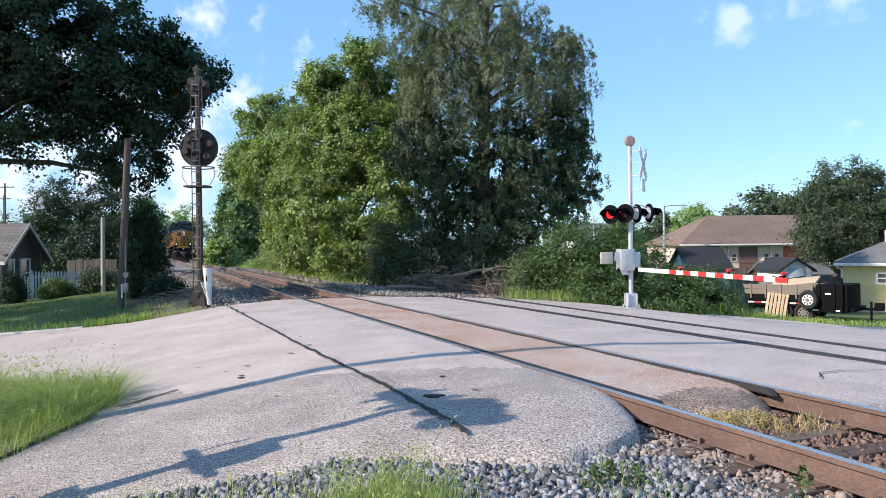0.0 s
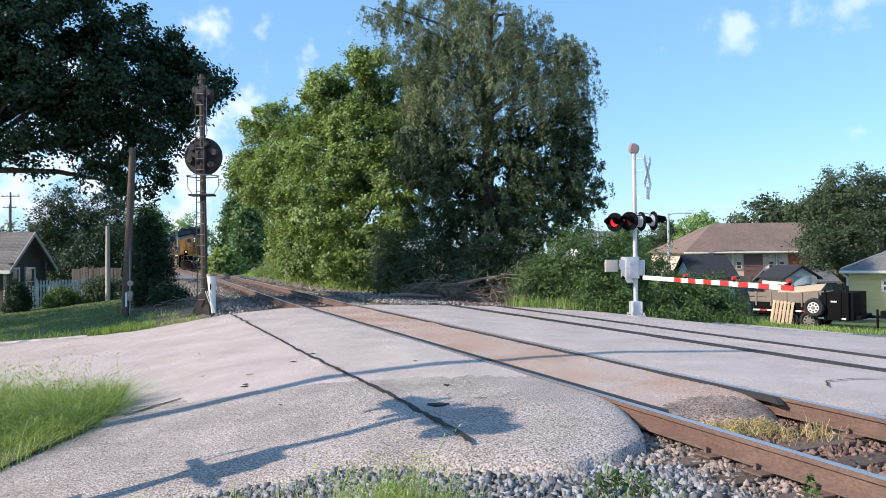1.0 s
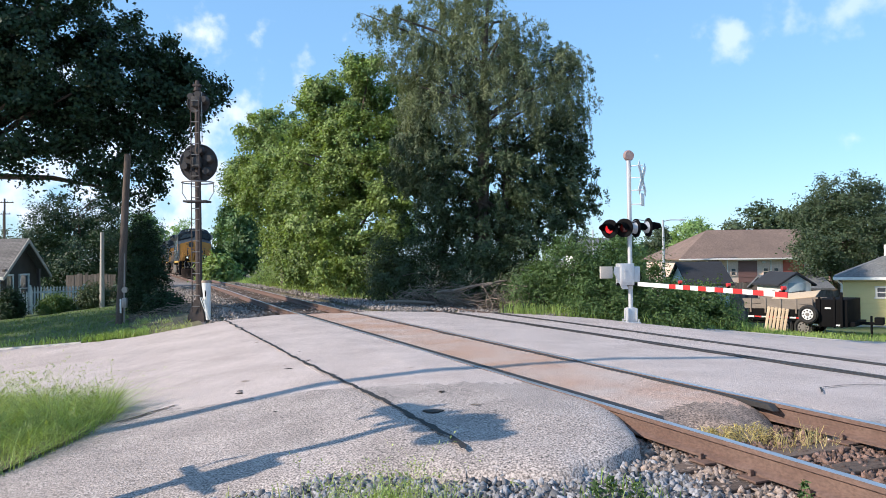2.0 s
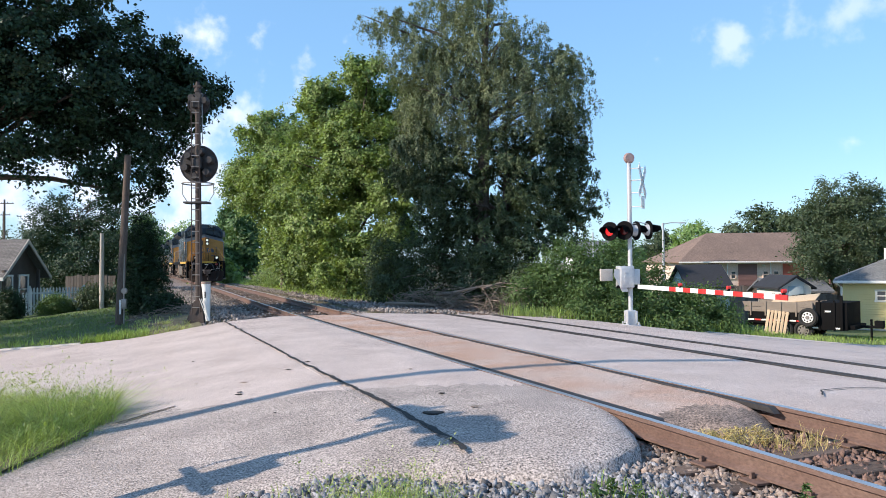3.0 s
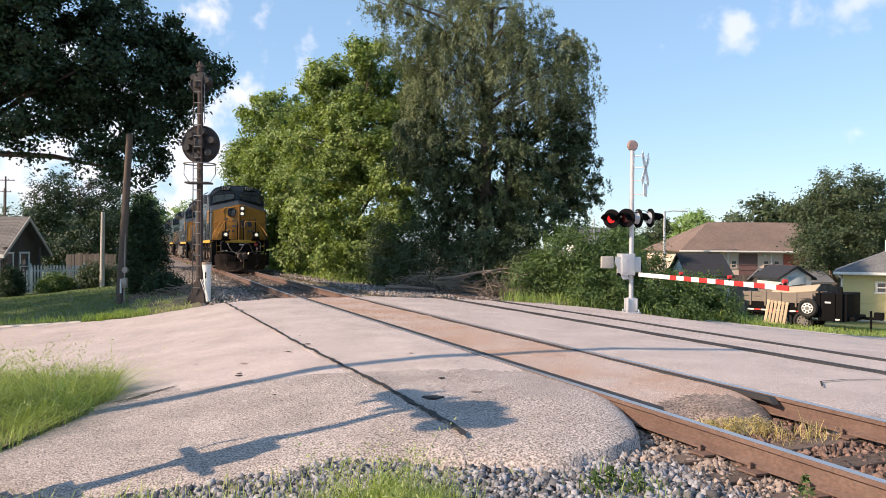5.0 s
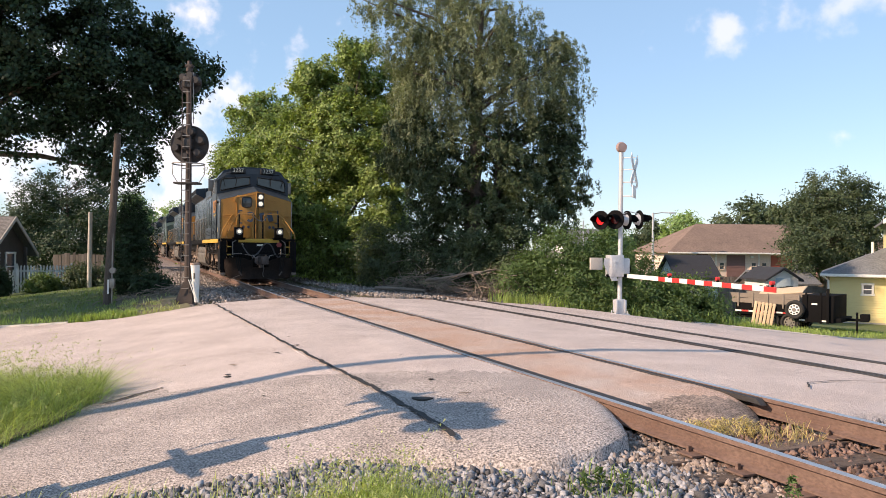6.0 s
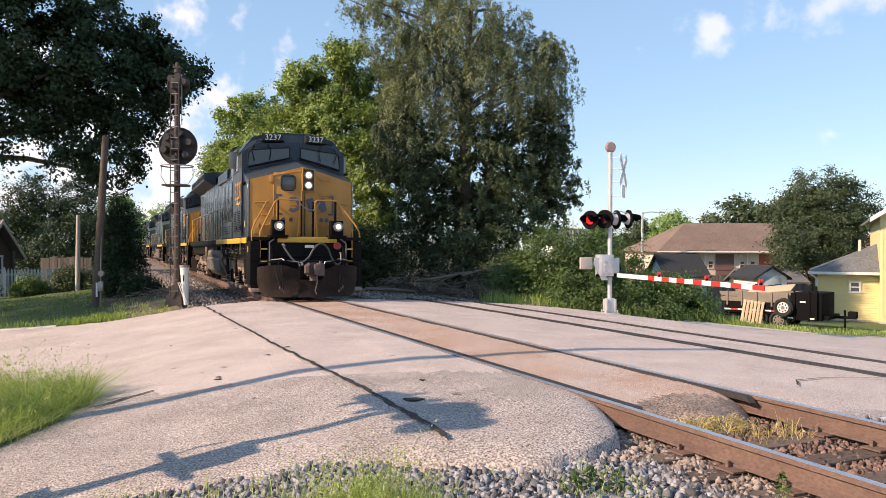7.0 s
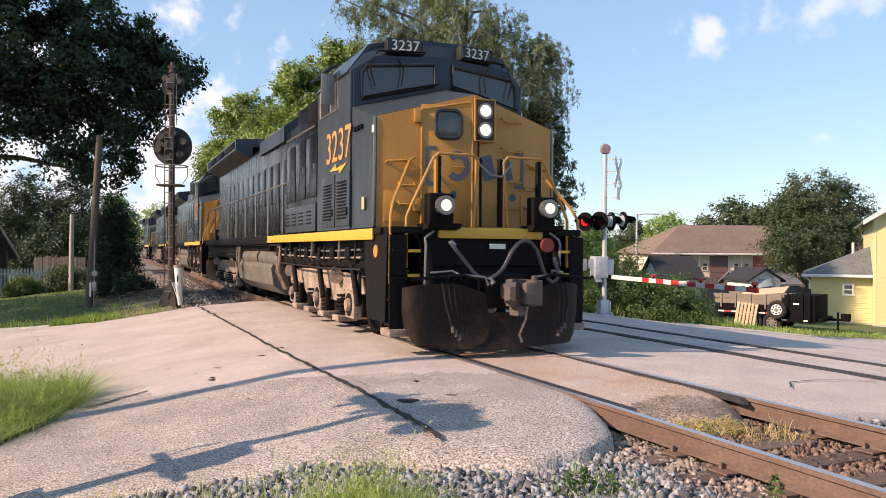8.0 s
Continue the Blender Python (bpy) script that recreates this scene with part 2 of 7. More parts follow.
def prism(bm, outline, a, b, axis="y"):
    """An outline of (p, q) pairs pushed from a to b along an axis."""
    def at(p, q, w):
        return {"y": (p, w, q), "x": (w, p, q), "z": (p, q, w)}[axis]
    v0 = [bm.verts.new(at(p, q, a)) for p, q in outline]
    v1 = [bm.verts.new(at(p, q, b)) for p, q in outline]
    n = len(outline)
    bm.faces.new(v0)
    bm.faces.new(v1[::-1])
    for i in range(n):
        bm.faces.new((v0[i], v0[(i + 1) % n], v1[(i + 1) % n], v1[i]))
    return bm


def hull(bm, pts):
    vs = [bm.verts.new(p) for p in pts]
    got = bmesh.ops.convex_hull(bm, input=vs)
    junk = [g for g in got["geom_interior"] + got["geom_unused"] if isinstance(g, bmesh.types.BMVert)]
    bmesh.ops.delete(bm, geom=list(set(junk)), context="VERTS")
    return bm


def raw_mesh(name, verts, faces_flat, size, mat, smooth_it=False):
    """A mesh from numpy arrays: faces all with `size` corners."""
    me = bpy.data.meshes.new(name)
    nf = len(faces_flat) // size
    me.vertices.add(len(verts))
    me.vertices.foreach_set("co", np.asarray(verts, dtype=np.float32).ravel())
    me.loops.add(len(faces_flat))
    me.loops.foreach_set("vertex_index", np.asarray(faces_flat, dtype=np.int32))
    me.polygons.add(nf)
    me.polygons.foreach_set("loop_start", np.arange(0, nf * size, size, dtype=np.int32))
    me.polygons.foreach_set("loop_total", np.full(nf, size, dtype=np.int32))
    if smooth_it:
        me.polygons.foreach_set("use_smooth", np.ones(nf, dtype=bool))
    me.update(calc_edges=True)
    me.validate()
    me.materials.append(mat)
    return new(name, me)


def lettering(name, text, size, mat, parent, m, depth=0.004):
    cu = bpy.data.curves.new(name, "FONT")
    cu.body, cu.size, cu.extrude, cu.align_x, cu.align_y = text, size, depth, "CENTER", "CENTER"
    tmp = bpy.data.objects.new(name, cu)
    me = bpy.data.meshes.new_from_object(tmp)
    bpy.data.objects.remove(tmp)
    bpy.data.curves.remove(cu)
    me.materials.clear()
    me.materials.append(mat)
    ob = new(name, me)
    ob.matrix_basis = m
    ob.parent = parent
    return ob

# ---- ground, road and track ----
def region(name, label, cols, near, far, mat, dz=0.0, rows=30, thick=0.0, rough=0.0, seed=0, category="road", worn=None, lip=0.0, worn_to=None):
    """A sheet over the land between near(u) and far(u), for the u in cols; thick turns its rim down."""
    vs, fs = [], []
    rnd = random.Random(seed)
    nu = len(cols)
    for u in cols:
        a, b = near(u), far(u)
        for j in range(rows + 1):
            v = a + (b - a) * (j / rows) ** 1.6
            p = uv(u, v)
            z = lift(u) + dz - lip * math.exp(-max(0.0, v - a) / 0.22) + rough * noise.noise(Vector((p.x * 1.3, p.y * 1.3, seed))) + rough * 0.4 * noise.noise(Vector((p.x * 5, p.y * 5, seed)))
            vs.append((p.x, p.y, z))
    for i in range(nu - 1):
        for j in range(rows):
            k = i * (rows + 1) + j
            fs.append((k, k + rows + 1, k + rows + 2, k + 1))
    me = bpy.data.meshes.new(name)
    if thick:
        n0 = len(vs)
        rim = [i * (rows + 1) for i in range(nu)] + [(nu - 1) * (rows + 1) + j for j in range(1, rows + 1)]
        rim += [i * (rows + 1) + rows for i in range(nu - 2, -1, -1)] + [j for j in range(rows - 1, 0, -1)]
        for i in rim:
            x, y, z = vs[i]
            vs.append((x + rnd.uniform(-0.02, 0.02), y - 0.10 * (i % (rows + 1) == 0) + rnd.uniform(-0.03, 0.03), z - thick))
        m = len(rim)
        for k in range(m):
            fs.append((rim[k], rim[(k + 1) % m], n0 + (k + 1) % m, n0 + k))
    me.from_pydata(vs, [], fs)
    me.update()
    bm = bmesh.new()
    bm.from_mesh(me)
    bmesh.ops.recalc_face_normals(bm, faces=bm.faces)
    bm.to_mesh(me)
    bm.free()
    ob = new(name, me)
    me.materials.append(mat)
    if worn:
        me.materials.append(worn)
        for f in me.polygons:
            c = f.center
            u, v = c.x * CU + c.y * SU, -c.x * SU + c.y * CU
            if v < (worn_to(u) if worn_to else 10.1 - max(0, u) * 0.55) + 0.25 * noise.noise(Vector((c.x * 1.5, c.y * 1.5, 7))):
                f.material_index = 1
    smooth(ob, 40)
    return tagged(ob, label, category, kind="structure")


def steps(a, b, d):
    n = max(1, int(round((b - a) / d)))
    return [a + (b - a) * i / n for i in range(n + 1)]


def edge(pairs, wobble=0.0, seed=0.0):
    us, vs = [p[0] for p in pairs], [p[1] for p in pairs]
    return lambda u: float(np.interp(u, us, vs)) + wobble * noise.noise(Vector((u * 2.3, seed, 0.5))) + wobble * 0.6 * noise.noise(Vector((u * 9, seed, 3.5)))


RAILS = (4.22, 5.73)
SIDING = (8.60, 10.11)
FAR_EDGE = edge([(-60, 70), (-30, 42), (-14, 30), (-6, 25), (-3.3, 23.1), (-1.3, 21.3), (0.24, 20.6), (2.2, 20.6), (4, 20.9), (10.6, 21.0), (13, 20.2), (18, 19.6), (22, 18.0), (40, 16), (70, 10)], 0.10, 1)
NEAR_EDGE = edge([(-60, 48), (-30, 30), (-14, 20), (-6, 15), (-1.75, 11.9), (-1.62, 7.5), (-0.6, 6.7), (0.4, 6.15), (1.04, 5.9), (1.4, 5.9), (2.35, 5.25), (2.9, 4.84), (3.2, 4.83), (3.5, 4.95), (3.78, 5.2), (4.0, 5.6), (4.18, 5.95), (5.0, 5.15), (6.3, 5.1), (9, 4.8), (14, 4), (22, 2), (40, -3), (70, -10)], 0.10, 2)
FAR_END = 400.0


def land():
    def axis(pairs):
        got = []
        for a, b, d in pairs:
            got += steps(a, b, d)[:-1]
        return got + [pairs[-1][1]]
    us = axis([(-3000, -300, 900), (-300, -60, 40), (-60, -16, 5), (-16, 30, 0.8), (30, 70, 5), (70, 300, 40), (300, 3000, 900)])
    vs = axis([(-3000, -300, 900), (-300, -20, 40), (-20, -4, 2), (-4, 34, 0.8), (34, 110, 4), (110, 400, 30), (400, 4000, 900)])
    pts, fs = [], []
    for u in us:
        for v in vs:
            p = uv(u, v)
            bed = -0.24 if 2.6 < u < 7.4 else 0
            shoulder = -0.30 if v < 5.4 and -2.2 < u < 8.6 else -0.10 if v > 20 else -0.16
            z = lift(u) + shoulder + bed * 0.8 + 0.03 * noise.noise(Vector((p.x * 0.7, p.y * 0.7, 0)))
            pts.append((p.x, p.y, z))
    n = len(vs)
    for i in range(len(us) - 1):
        for j in range(n - 1):
            k = i * n + j
            fs.append((k, k + n, k + n + 1, k + 1))
    me = bpy.data.meshes.new("ground")
    me.from_pydata(pts, [], fs)
    me.materials.append(M["soil"])
    ob = new("ground", me)
    smooth(ob, 60)
    tagged(ob, "weedy brown and green soil sloping from the tracks", "ground", kind="structure")


land()
region("road_west", "pale worn asphalt road rising to the crossing", steps(-60, -14, 4)[:-1] + steps(-14, 2.30, 0.16), NEAR_EDGE, FAR_EDGE, M["asphalt"], rows=60, thick=0.12, lip=0.09, rough=0.012, seed=1, worn=M["asphalt_old"])
region("road_beside_rail", "pale asphalt panel beside the main rail", steps(2.30, 4.18, 0.10), NEAR_EDGE, FAR_EDGE, M["asphalt"], rows=60, thick=0.16, lip=0.10, rough=0.010, seed=2, worn=M["asphalt_old"])
region("road_between_rails", "rust-stained asphalt panel between the main rails", steps(4.36, 5.63, 0.10), edge([(4.3, 5.75), (4.6, 5.45), (5.0, 5.3), (5.4, 5.5), (5.6, 5.7)], 0.14, 5), FAR_EDGE, M["asphalt_rust"], dz=-0.012, rows=90, thick=0.12, lip=0.17, rough=0.018, seed=3, worn=M["asphalt_dark"], worn_to=lambda u: 5.95 + 0.15 * math.sin(u * 4))
region("road_between_tracks", "pale asphalt panel between the two tracks", steps(5.77, 8.50, 0.15), NEAR_EDGE, FAR_EDGE, M["asphalt"], rows=50, thick=0.16, lip=0.10, rough=0.010, seed=4)
region("road_in_siding", "pale asphalt panel inside the siding rails", steps(8.72, 10.0, 0.15), NEAR_EDGE, FAR_EDGE, M["asphalt"], rows=40, thick=0.12, rough=0.010, seed=5)
region("road_east", "grey asphalt road falling away from the crossing", steps(10.22, 22, 0.4) + steps(22, 70, 4)[1:], NEAR_EDGE, FAR_EDGE, M["asphalt"], rows=40, thick=0.12, rough=0.012, seed=6)


def ribbon(name, pts, width, mat, label, lifted=0.006, seed=3, category="joint"):
    """A jagged strip over the road along points (u, v)."""
    rnd = random.Random(seed)
    vs, fs = [], []
    line = []
    for (u0, v0), (u1, v1) in zip(pts, pts[1:]):
        n = max(2, int(math.hypot(u1 - u0, v1 - v0) / 0.08))
        line += [(u0 + (u1 - u0) * i / n, v0 + (v1 - v0) * i / n) for i in range(n)]
    line.append(pts[-1])
    for i, (u, v) in enumerate(line):
        u += 0.05 * noise.noise(Vector((v * 2.1, seed, 0))) + 0.03 * noise.noise(Vector((v * 7, seed, 0)))
        a = line[min(i + 1, len(line) - 1)]
        b = line[max(i - 1, 0)]
        d = Vector((a[0] - b[0], a[1] - b[1])).normalized()
        w = width * (0.65 + 0.7 * abs(noise.noise(Vector((v * 3, u, seed))))) * rnd.uniform(0.7, 1.3)
        for s in (-1, 1):
            uu, vv = u - d.y * s * w / 2, v + d.x * s * w / 2
            p = uv(uu, vv)
            vs.append((p.x, p.y, lift(uu) + lifted + 0.010))
    for i in range(len(line) - 1):
        fs.append((2 * i, 2 * i + 1, 2 * i + 3, 2 * i + 2))
    me = bpy.data.meshes.new(name)
    me.from_pydata(vs, [], fs)
    me.materials.append(mat)
    return tagged(new(name, me), label, category, kind="structure")


ribbon("tar_joint", [(2.42, 5.5), (2.45, 7.5), (2.34, 11.2), (2.23, 20.5)], 0.062, M["tar"], "jagged black tar-filled joint in the asphalt")
ribbon("road_crack", [(6.6, 5.9), (6.9, 6.2), (7.4, 6.3), (8.3, 6.2)], 0.03, M["tar"], "thin dark crack in the asphalt", seed=9)
ribbon("apron_crack", [(0.5, 10.0), (0.2, 9.9), (-0.2, 9.7)], 0.06, M["tar"], "broken dark edge of the asphalt", seed=10)


region("verge_west", "weedy soil verge between apron and road", steps(-14, -1.9, 0.8) + steps(-1.7, -0.45, 0.1), edge([(-14, 8), (-1.75, 7.0), (-1.17, 8.2), (-0.24, 9.75), (0.42, 10.2)], 0.06, 8), edge([(-14, 19.8), (-6, 14.9), (-1.75, 11.8), (0.0, 10.45), (0.42, 10.25)], 0.06, 9), M["soil"], dz=0.03, rows=14, rough=0.02, seed=13, category="verge")


# ---- rails and ties ----
def rail_profile():
    half = [(0.035, 0.0), (0.036, -0.035), (0.012, -0.048), (0.009, -0.13), (0.07, -0.155), (0.07, -0.172)]
    return half + [(-x, z) for x, z in reversed(half)]


SWAY_V, SWAY_U = [0, 22, 30, 38, 46, 60, 100, 400], [0, 0, 0.14, 0.34, 0.48, 0.58, 0.66, 0.8]


def sway(v):
    """How far the main track bends aside along its way."""
    return float(np.interp(v, SWAY_V, SWAY_U))


def rail(u, v0, v1, z, name, label, polished=True):
    bm = bmesh.new()
    ring = rail_profile()
    cuts = [v0, 0, 22, 30, 38, 46, 60, 100, v1] if v1 > 100 else steps(v0, v1, 12)
    bend = sway if v1 > 100 else (lambda v: 0.0)
    rings = []
    for v in cuts:
        rings.append([bm.verts.new(uv(u + x + bend(v), v, z + q)) for x, q in ring])
    n = len(ring)
    for a, b in zip(rings, rings[1:]):
        for k in range(n):
            bm.faces.new((a[k], a[(k + 1) % n], b[(k + 1) % n], b[k]))
    bm.faces.new(rings[0])
    bm.faces.new(rings[-1][::-1])
    ob = thing(name, label, "rail", "rails")
    part("rail_web", bm, M["rail_rust"] if polished else M["rail_old"], ob, angle=25)
    top = bmesh.new()
    rows = [[top.verts.new(uv(u + x + bend(v), v, z + q)) for x, q in ((-0.0345, 0.0005), (-0.028, 0.004), (0.028, 0.004), (0.0345, 0.0005))] for v in cuts]
    for a, b in zip(rows, rows[1:]):
        for k in range(3):
            top.faces.new((a[k], a[k + 1], b[k + 1], b[k]))
    part("rail_head", top, M["rail_head"] if polished else M["rail_old"], ob, "worn running surface")
    return ob


for u in RAILS:
    rail(u, -25, FAR_END, 0.004, "rail", "rusty brown steel rail with a polished head")
for u, end in zip(SIDING, (22.6, 24.4)):
    rail(u, -25, end, lift(u) - 0.004, "siding_rail", "rusty disused siding rail ending in weeds", False)
# rubber flangeway strips beside the rails in the road
for u, dz, w in ((4.315, -0.002, 0.12), (5.66, -0.004, 0.08)):
    region("flangeway", "black rubber flangeway strip beside the rail", [u - w / 2, u + w / 2], edge([(4.0, 5.62), (6.0, 5.66)]), lambda x: FAR_EDGE(x) - 0.02, M["rubber"], dz=dz, rows=30, thick=0.05)
for u in SIDING:
    for s in (-1, 1):
        region("flangeway", "dark rubber flangeway strip beside the siding rail", [u + 0.036, u + 0.135] if s > 0 else [u - 0.135, u - 0.036], lambda x: NEAR_EDGE(x) + 0.3, lambda x: FAR_EDGE(x) - 0.02, M["rubber"], dz=0.016, rows=30, thick=0.05)


def ties():
    bm = boxed((0, 0, 0), (2.6, 0.22, 0.16), 0.012)
    me = mesh_of("tie", bm)
    me.materials.append(M["tie"])
    plate = mesh_of("tie_plate", boxed((0, 0, 0), (0.36, 0.18, 0.016), 0.003))
    plate.materials.append(M["rail_rust"])
    spike = mesh_of("spike", boxed((0, 0, 0), (0.035, 0.03, 0.05), 0.006))
    spike.materials.append(M["rail_rust"])
    rnd = random.Random(5)
    mid = sum(RAILS) / 2
    spots = [-3 + 0.52 * i for i in range(16)] + [21.5 + 0.52 * i for i in range(60)]
    for v in spots:
        if 4.9 < v < 21.2:
            continue
        ob = tagged(new("tie", me), "weathered dark wooden railway tie", "tie", "ties")
        ob.matrix_basis = Matrix.Translation(uv(mid + sway(v) + rnd.uniform(-0.04, 0.04), v, -0.272 + rnd.uniform(-0.006, 0.004))) @ pose(0, 0, 0, 0, 0, 22 + rnd.uniform(-1, 1))
        if v < 9:
            for u in RAILS:
                pl = new("tie_plate", plate)
                pl.parent = ob
                pl.matrix_basis = ob.matrix_basis.inverted() @ Matrix.Translation(uv(u, v, -0.178)) @ pose(0, 0, 0, 0, 0, 22)
                for sx, sy in ((-0.1, 0.04), (0.1, -0.04), (0.1, 0.05)):
                    sp = new("spike", spike)
                    sp.parent = ob
                    sp.matrix_basis = ob.matrix_basis.inverted() @ Matrix.Translation(uv(u + sx, v + sy, -0.15)) @ pose(0, 0, 0, 0, 0, 22)


ties()


# ---- loose stones ----
def stones(name, label, spots, size, mat, seed=1):
    """Many broken stones, one mesh: spots gives (n, 3) places, size metres."""
    rs = np.random.RandomState(seed)
    base = np.array([(1, 0.1, 0), (-1, -0.1, 0.1), (0.1, 1, 0), (-0.1, -1, 0.1), (0.2, 0.2, 1), (-0.2, 0, -1)], float) * 0.62
    tris = np.array([(0, 2, 4), (2, 1, 4), (1, 3, 4), (3, 0, 4), (2, 0, 5), (1, 2, 5), (3, 1, 5), (0, 3, 5)])
    n = len(spots)
    jit = (base[None] + rs.uniform(-0.24, 0.24, (n, 6, 3))) * rs.uniform(0.55, 1.25, (n, 1, 3))
    a, b, c = rs.uniform(0, 6.28, (3, n))
    ca, sa, cb, sb, cc, sc = np.cos(a), np.sin(a), np.cos(b), np.sin(b), np.cos(c), np.sin(c)
    rot = np.stack([np.stack([ca * cb, ca * sb * sc - sa * cc, ca * sb * cc + sa * sc], -1),
                    np.stack([sa * cb, sa * sb * sc + ca * cc, sa * sb * cc - ca * sc], -1),
                    np.stack([-sb, cb * sc, cb * cc], -1)], 1)
    pts = np.einsum("nij,nkj->nki", rot, jit) * (size * rs.uniform(0.55, 1.35, (n, 1, 1))) + np.asarray(spots)[:, None]
    faces = (tris[None] + (np.arange(n) * 6)[:, None, None]).reshape(-1)
    ob = raw_mesh(name, pts.reshape(-1, 3), faces, 3, mat)
    return tagged(ob, label, "gravel", kind="stuff")


def scatter(n, u0, u1, v0, v1, z, seed, keep=None, spread=0.03):
    rs = np.random.RandomState(seed)
    out = []
    for _ in range(n):
        u, v = rs.uniform(u0, u1), rs.uniform(v0, v1)
        if keep and not keep(u, v):
            continue
        p = uv(u, v)
        out.append((p.x, p.y, (z(u, v) if callable(z) else z) + rs.uniform(-spread, spread)))
    return np.array(out)


def shoulder_z(u, v):
    return np.interp(u, [-1.5, 0.3, 1.5, 3.3, 3.9], [-0.62, -0.50, -0.30, -0.225, -0.245])


stones("ballast_shoulder", "angular blue-grey crushed stone ballast", scatter(44000, -0.6, 4.0, 2.4, 6.3, shoulder_z, 1, lambda u, v: v < NEAR_EDGE(u) + 0.06 and u < 3.72 + 0.3 * noise.noise(Vector((u * 3, v * 3, 1))), 0.045), 0.052, M["ballast"], 2)
stones("ballast_by_rail", "dusty brown-grey ballast stones along the rail", scatter(9000, 3.0, 4.2, 2.4, 6.0, shoulder_z, 51, lambda u, v: v < NEAR_EDGE(u) + 0.1 and u > 3.6 + 0.3 * noise.noise(Vector((u * 3, v * 3, 1))), 0.04), 0.05, M["ballast_dusty"], 52)
stones("ballast_in_track", "rust-brown ballast stones between the rails", scatter(11000, 4.1, 6.0, 1.2, 5.7, -0.245, 3), 0.052, M["ballast_rust"], 4)
stones("ballast_east", "grey ballast stones beside the track", scatter(5000, 6.0, 8.4, 1.0, 5.3, -0.20, 5), 0.06, M["ballast"], 6)
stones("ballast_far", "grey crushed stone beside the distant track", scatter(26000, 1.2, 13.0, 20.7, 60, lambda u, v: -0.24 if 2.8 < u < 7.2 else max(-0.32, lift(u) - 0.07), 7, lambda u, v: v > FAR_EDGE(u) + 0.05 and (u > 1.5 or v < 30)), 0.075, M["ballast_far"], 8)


def bed(name, label, cols, v0, v1, z, mat):
    vs, fs = [], []
    for i, u in enumerate(cols):
        for v in (v0, v1):
            p = uv(u, v)
            vs.append((p.x, p.y, z[i]))
        if i:
            fs.append((2 * i - 2, 2 * i - 1, 2 * i + 1, 2 * i))
    me = bpy.data.meshes.new(name)
    me.from_pydata(vs, [], fs)
    me.materials.append(mat)
    ob = new(name, me)
    return tagged(ob, label, "gravel bed", kind="structure")


bed("ballast_bed_near", "packed grey gravel under the near track", [-1.5, 0.3, 1.5, 3.3, 6.6, 8.3], -25, 5.0, [-0.68, -0.53, -0.34, -0.27, -0.27, -0.27], M["gravel_gap_shade"])
bed("ballast_bed_far", "packed grey and rusty gravel under the far track", [1.2, 1.6, 3.0, 7.0, 9.0, 12.5, 14], 20.75, FAR_END, [-0.45, -0.32, -0.245, -0.245, -0.28, -0.36, -0.6], M["gravel_far_lit"])
region("lawn_west", "mown green lawn beyond the kerb", steps(-60, -14, 4)[:-1] + steps(-14, -0.1, 0.5), lambda u: FAR_EDGE(u) + 0.16, lambda u: FAR_EDGE(u) + 60, M["lawn"], dz=0.02, rows=24, rough=0.03, seed=11, category="lawn")
region("lawn_east", "mown green lawn around the yellow house", steps(16, 70, 2), lambda u: FAR_EDGE(u) + 0.16, lambda u: FAR_EDGE(u) + 60, M["lawn"], dz=0.02, rows=24, rough=0.03, seed=12, category="lawn")
region("kerb_west", "low pale concrete kerb along the lawn", steps(-30, -1.2, 0.6), lambda u: FAR_EDGE(u) + 0.0, lambda u: FAR_EDGE(u) + 0.16, M["concrete"], dz=0.03, rows=1, thick=0.2, category="kerb")
region("kerb_east", "low pale concrete kerb along the grass", steps(17, 60, 0.8), lambda u: FAR_EDGE(u) + 0.0, lambda u: FAR_EDGE(u) + 0.16, M["concrete"], dz=0.03, rows=1, thick=0.2, category="kerb")
region("dirt_patch", "bare brown dirt between the lawn and the track", steps(-0.3, 1.7, 0.2), lambda u: FAR_EDGE(u) + 0.02, lambda u: FAR_EDGE(u) + 40, M["soil"], dz=-0.01, rows=40, rough=0.06, seed=15, category="dirt")


# ---- foliage ----
def leaf_mesh(name, pts, size, mat, rs, up=0.4, slim=0.55, hang=0.0, out=None):
    """One mesh of many small leaves at pts."""
    n = len(pts)
    d = rs.normal(size=(n, 3))
    d[:, 2] -= hang * 3
    d /= np.linalg.norm(d, axis=1)[:, None]
    nn = rs.normal(size=(n, 3)) * 0.42
    if out is not None:
        nn += out
    nn[:, 2] += up
    d -= nn * (np.sum(d * nn, 1) / (np.sum(nn * nn, 1) + 1e-6))[:, None] * 0.8
    d /= np.linalg.norm(d, axis=1)[:, None] + 1e-6
    s = np.cross(d, nn)
    s /= np.linalg.norm(s, axis=1)[:, None] + 1e-6
    nrm = np.cross(s, d)
    L = size * rs.uniform(0.6, 1.3, (n, 1))
    a, b = pts - d * L * 0.5, pts + d * L * 0.5
    mid = pts + nrm * L * 0.10
    c, e = mid + s * L * slim * 0.5, mid - s * L * slim * 0.5
    verts = np.stack([a, c, b, e], 1).reshape(-1, 3)
    return raw_mesh(name, verts, np.arange(n * 4), 4, mat)


